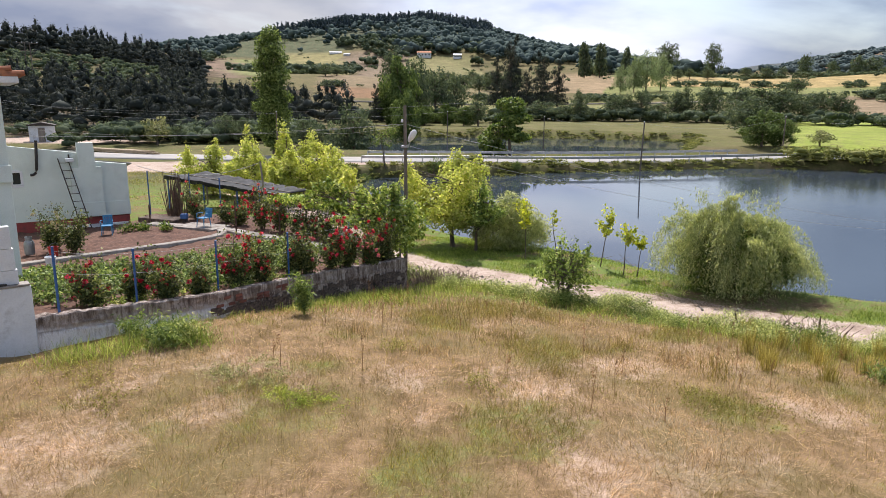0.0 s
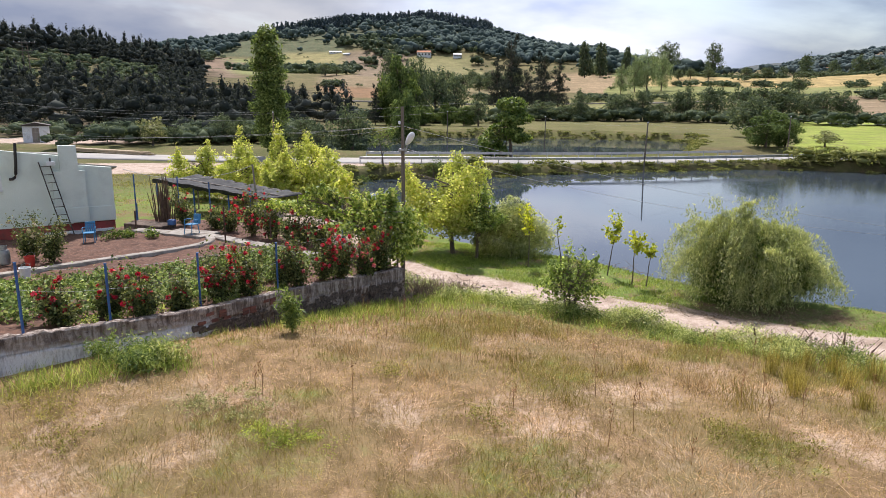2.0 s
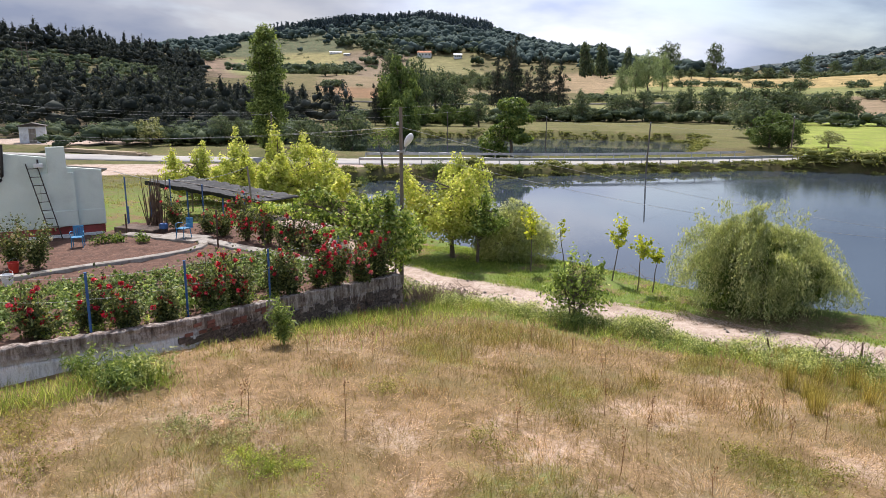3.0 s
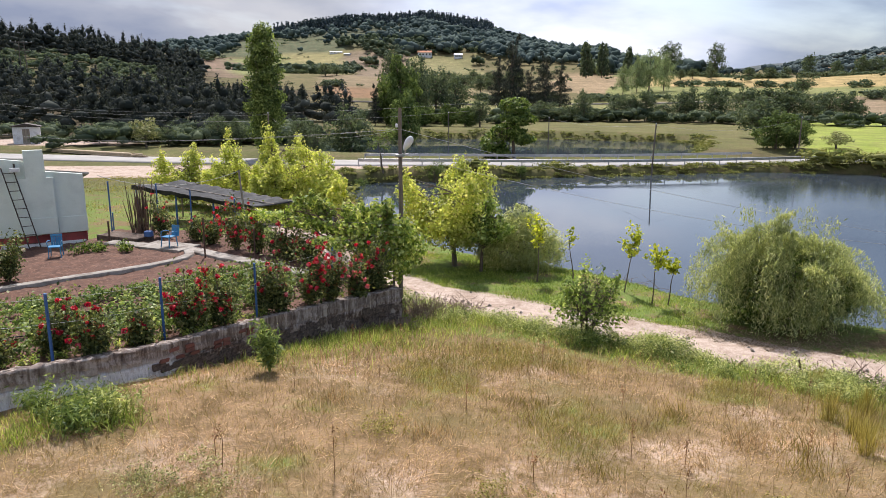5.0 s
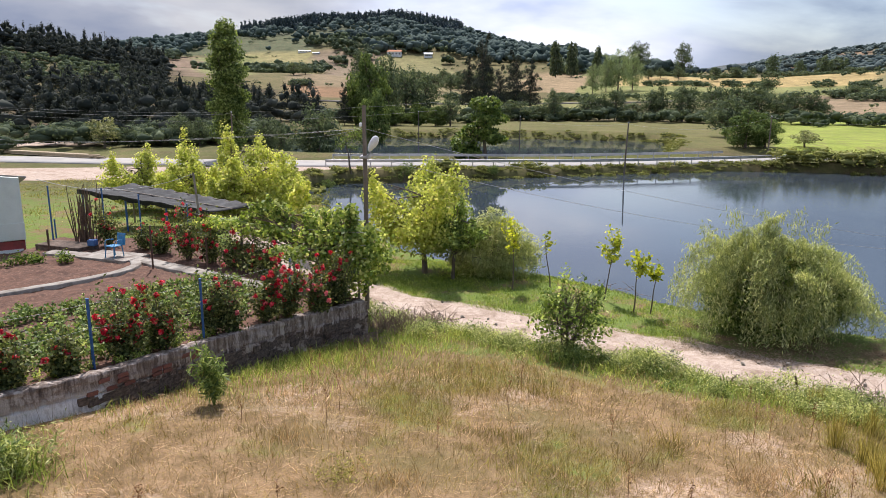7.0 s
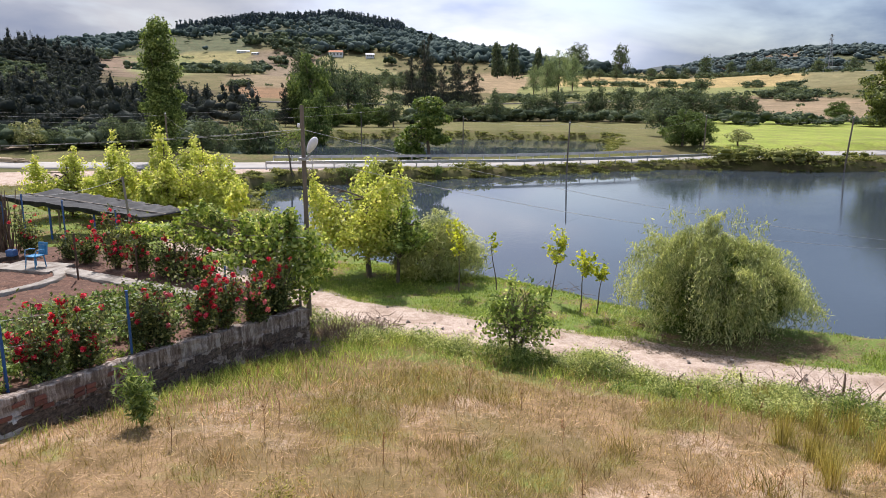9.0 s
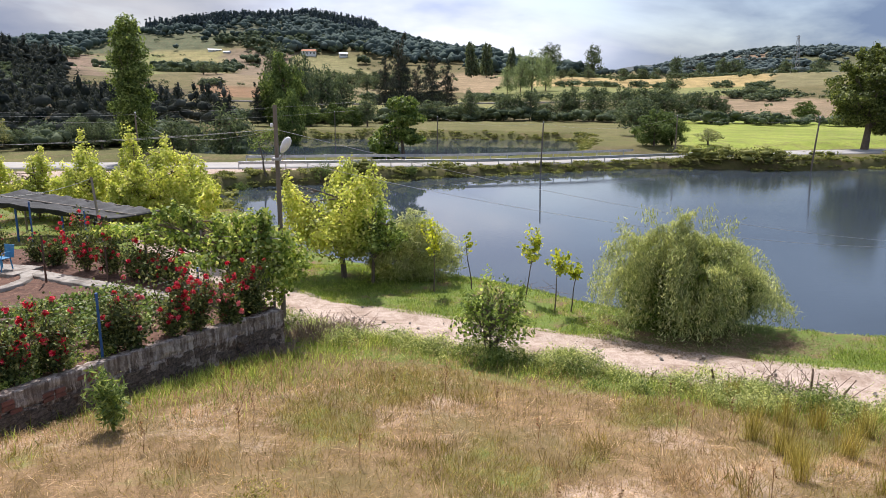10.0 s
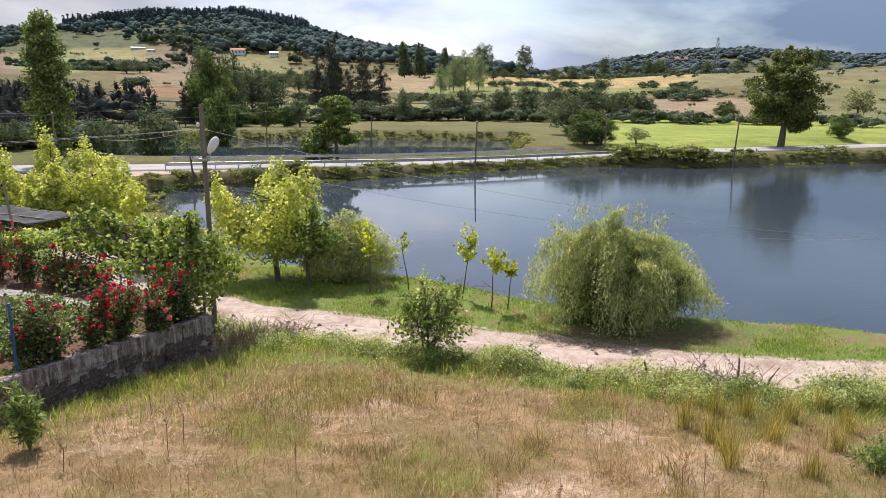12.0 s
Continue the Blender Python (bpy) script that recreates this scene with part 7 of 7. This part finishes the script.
M_STALK = foliage("seed_stalks", (0.26, 0.18, 0.115), (0.38, 0.28, 0.18), (0.56, 0.44, 0.31), 0.3, 0.7, 0.8)
solo("seed_stalks", mesh_np("seed_stalks", *blades(rg2, x, y, rg2.uniform(0.2, 0.55, len(x)), 0.002 + 0.00025 * y, 0.18), M_STALK), M_STALK, "thin dry reddish seed stalks above the meadow grass", "grass", kind="stuff")
# fresh green in the heart of the greener places
x, y = meadow_points(150000, -8.5, 13, 7.0, 20)
keep = (side_of_track(x, y) > 1.5) & (greener(x, y) + 0.5 * fractal(x, y, 0.6, 61) > 0.85 + 0.3 * rg2.normal(size=len(x)))
x, y = x[keep], y[keep]
solo("green_patches", mesh_np("green_patches", *blades(rg2, x, y, rg2.uniform(0.05, 0.17, len(x)), np.full(len(x), 0.008), 0.7), M_GRASS_SAGE), M_GRASS_SAGE, "small fresh green grass patches in the dry meadow", "grass", kind="stuff")
# lush strip at the wall's foot and along the track
x, y = meadow_points(190000, -9.5, 16, 6.0, 24)
s = side_of_track(x, y)
wall_d = line_dist(x, y, WALL[:, :2])
lush = np.maximum(np.exp(-(wall_d / 0.9) ** 2) * smooth01(21.5, 15, y) * (0.5 + 1.3 * fractal(x, y, 0.9, 72)) + np.exp(-(wall_d / 1.9) ** 2) * smooth01(15, 19, y), smooth01(4.2, 1.3, s + 0.8 * fractal(x, y, 1.2, 71)) * 0.9)
keep = (s > 1.35) & (rg2.uniform(size=len(x)) < lush) & (np.hypot(x + 1.9, y - 23.2) > 0.75) & (np.hypot(x + 2.4, y - 21.6) > 0.5)
x, y = x[keep], y[keep]
h = rg2.uniform(0.1, 0.34, len(x)) * (1 - 0.5 * smooth01(16, 14, y))
solo("verge_grass", mesh_np("verge_grass", *blades(rg2, x, y, h, np.full(len(x), 0.013), 0.5), M_GRASS_GREEN), M_GRASS_GREEN, "fresh green grass along the wall and the track", "grass", kind="stuff")
# turf on the bank and lawn
x, y = meadow_points(480000, -5, 16, 19, 32.5, 1.22)
s = side_of_track(x, y)
keep = (s < -0.7) & (rg2.uniform(size=len(x)) < 0.42 + 0.6 * fractal(x, y, 1.8, 95) - 1.1 * np.exp(-(((x - 9.2) / 2.8) ** 2) - ((y - 22.7) / 0.9) ** 2))
x, y = x[keep], y[keep]
h = rg2.uniform(0.03, 0.13, len(x))
M_TURF = foliage("turf_grass", (0.17, 0.245, 0.045), (0.29, 0.39, 0.085), (0.48, 0.53, 0.18), 0.42, 0.9, 0.75)
solo("bank_turf", mesh_np("bank_turf", *blades(rg2, x, y, h, np.full(len(x), 0.014), 0.6), M_TURF), M_TURF, "short green turf on the pond bank", "grass", kind="stuff")
# rough lawn between the garden and the road
x, y = rg2.uniform(-30, -4, 90000), rg2.uniform(25, 56, 90000)
keep = (depth_in(x, y, GARDEN) < -0.4) & (depth_in(x, y, POND) < -0.5) & (line_dist(x, y, PATH_LINE) > 1.3) & (line_dist(x, y, SIDE_ROAD) > 4.4) & (fractal(x, y, 4.0, 91) + 0.5 * rg2.normal(size=len(x)) > 0.05) & (np.hypot(x + 17, y - 26) > 4.5)
x, y = x[keep], y[keep]
solo("lawn_turf", mesh_np("lawn_turf", *blades(rg2, x, y, rg2.uniform(0.05, 0.16, len(x)), np.full(len(x), 0.024), 0.7), M_GRASS_SAGE), M_GRASS_SAGE, "rough worn lawn behind the garden", "grass", kind="stuff")
# weeds in leafy mounds, pale ones over darker ones
x, y = meadow_points(26000, -4, 17, 14, 25.5, 1.2)
s = side_of_track(x, y)
mound = fractal(x, y, 0.9, 81)
kind = fractal(x, y, 0.7, 83)
keep = (s > 1.25 + 0.5 * fractal(x, y, 0.8, 84)) & (s < 2.7 + 1.3 * fractal(x, y, 1.3, 82)) & (mound + 0.3 * smooth01(2.6, 1.5, s) > -0.02)
for pick, mat, label, count in ((kind > -0.3, M_WEED, "pale leafy weeds and brambles beside the track", 3000), (kind <= -0.3, M_NETTLE, "darker green nettles and weeds beside the track", 1500)):
    hub = np.c_[x, y, land_z(x, y)][keep & pick][:count]
    rise = mound[keep & pick][:count]
    c = np.repeat(hub, 32, 0) + rg2.normal(size=(len(hub) * 32, 3)) * (0.11, 0.11, 0.1) + np.c_[np.zeros((len(hub) * 32, 2)), np.repeat(0.1 + 0.4 * np.clip(rise, 0, 0.8), 32)]
    c[:, 2] = np.maximum(c[:, 2], land_z(c[:, 0], c[:, 1]) + 0.02)
    solo("track_weeds", mesh_np("track_weeds", *leaf_quads(rg2, c, 0.08, 0.022, 0.7), mat), mat, label, "weeds", kind="stuff")


def ground_herbs(name, label, places, count, leaf, rise, mat, seed):
    """Low leafy plants creeping over the meadow in a ragged patch."""
    r3 = np.random.default_rng(seed)
    c = []
    for px, py, pr in places:
        q = np.array([px, py]) + r3.normal(size=(count, 2)) * pr * 0.55
        q = q[fractal(q[:, 0], q[:, 1], 0.35, seed + 1) > -0.12]
        q = np.repeat(q, 9, 0) + r3.normal(size=(len(q) * 9, 2)) * 0.035
        c.append(np.c_[q, land_z(q[:, 0], q[:, 1]) + r3.uniform(0.03, rise, len(q))])
    return solo(name, mesh_np(name, *leaf_quads(r3, np.concatenate(c), leaf, leaf * 0.35, 0.9), mat), mat, label, "herbs", kind="stuff")


M_SAGE = foliage("grey_green_herb", (0.2, 0.215, 0.085), (0.34, 0.355, 0.165), (0.5, 0.5, 0.28), 0.4, 1.6)
M_CLOVER = foliage("clover_leaves", (0.21, 0.28, 0.04), (0.36, 0.44, 0.07), (0.55, 0.6, 0.15), 0.45, 1.6)
ground_herbs("sage_herbs", "grey-green leafy herbs low in the dry meadow", [(-3.4, 10.6, 0.5), (-2.95, 10.85, 0.45), (-3.85, 10.9, 0.35), (-3.5, 11.3, 0.4)], 120, 0.042, 0.17, M_SAGE, 660)
ground_herbs("clover", "lime-green clover creeping in the dry meadow", [(-2.15, 9.95, 0.4), (-1.7, 9.85, 0.4), (-2.55, 10.15, 0.3)], 150, 0.034, 0.09, M_CLOVER, 662)
ground_herbs("meadow_herbs", "fresh green low herbs in the dry meadow", [(5.0, 11.2, 0.7), (4.6, 11.7, 0.5), (5.6, 11.0, 0.6), (5.3, 10.4, 0.7), (-6.1, 10.3, 0.6), (-6.9, 10.9, 0.6), (-5.4, 9.4, 0.5), (-1.0, 13.2, 0.4), (0.9, 11.2, 0.5)], 110, 0.042, 0.16, M_GRASS_SAGE, 664)


def tuft(x, y, h, n, mat, seed, label, lean=0.25, spread=0.16, width=0.012):
    r3 = np.random.default_rng(seed)
    px, py = r3.normal(size=n) * spread, r3.normal(size=n) * spread
    z0 = float(land_z(x, y))
    v, f = blades(r3, px, py, r3.uniform(0.5, 1.0, n) * h, np.full(n, width), lean, np.full(n, -0.03))
    return solo("grass_tuft", mesh_np("grass_tuft", v, f, mat), mat, label, "grass tuft", "tall grass tufts", "stuff", m=pose(x, y, z0))


for k, (x, y, h) in enumerate([(7.2, 16.45, 1.05), (7.0, 14.5, 0.95), (7.4, 15.75, 0.9), (7.3, 15.2, 0.7), (8.1, 14.05, 0.7), (7.9, 18.7, 0.9), (8.56, 15.7, 0.95), (8.9, 17.2, 0.9), (8.3, 17.3, 0.85), (9.6, 16.8, 0.85), (10.4, 16.2, 0.8), (9.4, 15.2, 0.8), (10.8, 17.4, 0.8)]):
    tuft(x, y, 0.92 * h, 150, M_GRASS_TALL, 500 + k, "tall tuft of dry yellow-green grass", 0.2, 0.09, 0.007)
for k, (x, y, h) in enumerate([(3.2, 14.6, 0.4), (4.1, 15.6, 0.4), (1.2, 15.1, 0.35), (-0.3, 13.0, 0.4), (2.2, 12.2, 0.35), (5.5, 13.2, 0.4), (-2.2, 14.2, 0.35), (0.9, 17.6, 0.4), (2.0, 17.9, 0.45), (4.9, 14.06, 0.5), (5.8, 14.1, 0.5)]):
    tuft(x, y, h, 150, M_GRASS_OLIVE if k % 3 else M_STRAW, 520 + k, "low tuft of olive meadow grass", 0.45, 0.22, 0.008)
for k in range(34):
    x, y = rg2.uniform(-4, 10), rg2.uniform(10, 19)
    if depth_in(x, y, GARDEN) > -0.6:
        continue
    z = float(land_z(x, y))
    h = rg2.uniform(0.4, 0.85)
    v, f = tube_np(np.array([(0, 0, -0.02), (0.02 * rg2.normal(), 0.02 * rg2.normal(), h * 0.6), (0.06 * rg2.normal(), 0.06 * rg2.normal(), h)]), np.array([0.006, 0.005, 0.002]), 5)
    c = np.c_[rg2.normal(size=(30, 2)) * 0.018, h * rg2.uniform(0.55, 1.0, 30)]
    v2, f2 = leaf_quads(rg2, c, 0.045, 0.016, 0.3)
    solo("dock_stalk", mesh_np("dock_stalk", *join_np([(v, f), (v2, f2)]), M_RUSSET), M_RUSSET, "dry russet dock stalk standing in the meadow", "weed", "dry dock stalks", m=pose(x, y, z))


def weed_bush(x, y, h, w, seed, label, mat=None, n=900, leaf=0.11):
    r3 = np.random.default_rng(seed)
    ob = thing("weed_bush", x, y, float(land_z(x, y)), 0, label, "weed")
    stems, pts = [], []
    for k in range(12):
        e = np.array([*(r3.normal(size=2) * w * 0.55), h * r3.uniform(0.6, 1.0)])
        stems.append(tube_np([(0, 0, -0.03), e * 0.5 + (0, 0, 0.1 * h), e], np.array([0.009, 0.007, 0.003]), 5))
        pts.append(e * r3.uniform(0.25, 1.05, (n // 12, 1)) + r3.normal(size=(n // 12, 3)) * 0.09 * w / 0.4)
    for q in stems:
        part("stem", mesh_np("stem", *q, M_GRASS_GREEN), M_GRASS_GREEN, ob)
    part("leaves", mesh_np("leaves", *leaf_quads(r3, np.concatenate(pts), leaf, leaf * 0.22, 0.4), mat or M_WEED), mat or M_WEED, ob)


weed_bush(-3.85, 15.45, 1.0, 0.3, 600, "leafy green weed growing at the wall's foot", M_NETTLE, n=1000, leaf=0.14)
weed_bush(-5.9, 12.3, 0.42, 0.5, 601, "sprawling green weeds at the wall's foot", M_NETTLE, n=1500, leaf=0.11)
weed_bush(-6.7, 12.7, 0.6, 0.32, 603, "dark leafy weed bush against the white wall", M_NETTLE, n=900, leaf=0.1)
weed_bush(-6.1, 12.8, 0.4, 0.4, 609, "dark leafy weed bush against the white wall", M_NETTLE, n=800, leaf=0.09)
weed_bush(-5.5, 12.7, 0.42, 0.5, 602, "sprawling green weeds at the wall's foot", M_WEED, n=1300, leaf=0.1)
for k, (x, y) in enumerate([(-6.3, 12.0), (-5.7, 12.5), (-5.3, 12.6), (-6.0, 12.5), (-6.6, 11.5), (-7.2, 11.2)]):
    tuft(x, y, 0.5, 220, M_GRASS_GREEN, 640 + k, "dark green grass tuft at the wall's foot", 0.5, 0.24, 0.011)
weed_bush(9.5, 14.3, 0.55, 0.5, 604, "dark green weed clump in the meadow", M_NETTLE, n=1600)
weed_bush(9.6, 18.4, 0.5, 0.5, 605, "green weed clump beside the track", M_NETTLE, n=1800, leaf=0.09)
weed_bush(2.95, 20.95, 0.5, 0.5, 606, "green weeds round the foot of the shrub", M_NETTLE, n=1600, leaf=0.09)
weed_bush(12.2, 17.8, 0.6, 0.8, 607, "bright bramble mound beside the track", n=2600, leaf=0.08)
weed_bush(11.4, 18.2, 0.5, 0.6, 608, "bright bramble mound beside the track", n=1800, leaf=0.08)

# brown litter under the willow and on the bank
x, y = rg2.normal(9.2, 2.0, 13000), rg2.normal(22.7, 0.55, 13000) - 0.2 * (rg2.normal(size=13000))
ok = (depth_in(x, y, POND) < -0.3) & (side_of_track(x, y) < -0.7)
x, y = x[ok], y[ok]
solo("leaf_litter", mesh_np("leaf_litter", *leaf_quads(rg2, np.c_[x, y, land_z(x, y) + 0.008], 0.06, 0.02, 4.0), M_LITTER), M_LITTER, "dry brown leaf litter under the willow", "leaf litter", kind="stuff")
M_BRUSH = surface("dead_brushwood", (0.17, 0.115, 0.085), (0.3, 0.22, 0.17), 6, 0.9, 0.3, 40)
# dead twigs and brush by the wall's end and on the shore
def brush(x, y, wide, high, n, seed, label, z=None):
    r3 = np.random.default_rng(seed)
    made = []
    for k in range(n):
        a = np.array([*(r3.normal(size=2) * wide), 0.02])
        e = a + np.array([*(r3.normal(size=2) * wide * 0.6), high * r3.uniform(0.1, 1)])
        made.append(tube_np([a, (a + e) / 2 + r3.normal(size=3) * 0.08, e], np.array([0.011, 0.008, 0.004]), 4))
    return solo("brush_pile", mesh_np("brush_pile", *join_np(made), M_BRUSH), M_BRUSH, label, "brushwood", kind="stuff", m=pose(x, y, float(land_z(x, y)) if z is None else z))


brush(-1.85, 23.2, 0.38, 0.6, 280, 610, "dead brown brushwood at the wall's end")
brush(-0.9, 23.9, 0.42, 0.4, 170, 611, "dead brown brushwood beside the track")
brush(-2.4, 21.6, 0.32, 0.12, 190, 612, "dry leaf litter and twigs at the wall's foot")
brush(9.3, 19.0, 0.6, 0.5, 150, 614, "dead twigs caught round the old fence stakes")
brush(5.2, 29.2, 0.55, 0.5, 60, 613, "grey driftwood twigs on the shore", -1.45)
tagged(tube("driftwood_log", [(4.4, 29.0, -1.4), (5.4, 28.5, -1.36), (6.3, 27.9, -1.42)], np.array([0.07, 0.06, 0.035]), M_WOOD, None, 8), "grey driftwood log lying on the shore", "log")
# stones on the track
for k in range(40):
    s = rg2.uniform(0.15, 0.85)
    i = int(s * (len(PATH_LINE) - 1))
    f = rg2.uniform()
    q = PATH_LINE[i] * (1 - f) + PATH_LINE[min(i + 1, len(PATH_LINE) - 1)] * f + rg2.normal(size=2) * 0.7
    ob = new("track_stone", stone_mesh[k % 6])
    sz = rg2.uniform(0.03, 0.09)
    ob.matrix_basis = Matrix.LocRotScale((q[0], q[1], float(land_z(q[0], q[1])) + sz * 0.2), Euler(rg2.uniform(0, 3, 3)), (sz * 1.4, sz, sz * 0.7))
    ob.material_slots[0].link = "OBJECT"
    ob.material_slots[0].material = M_CONCRETE
    tagged(ob, "pale loose stone on the dirt track", "stone", "loose stones")
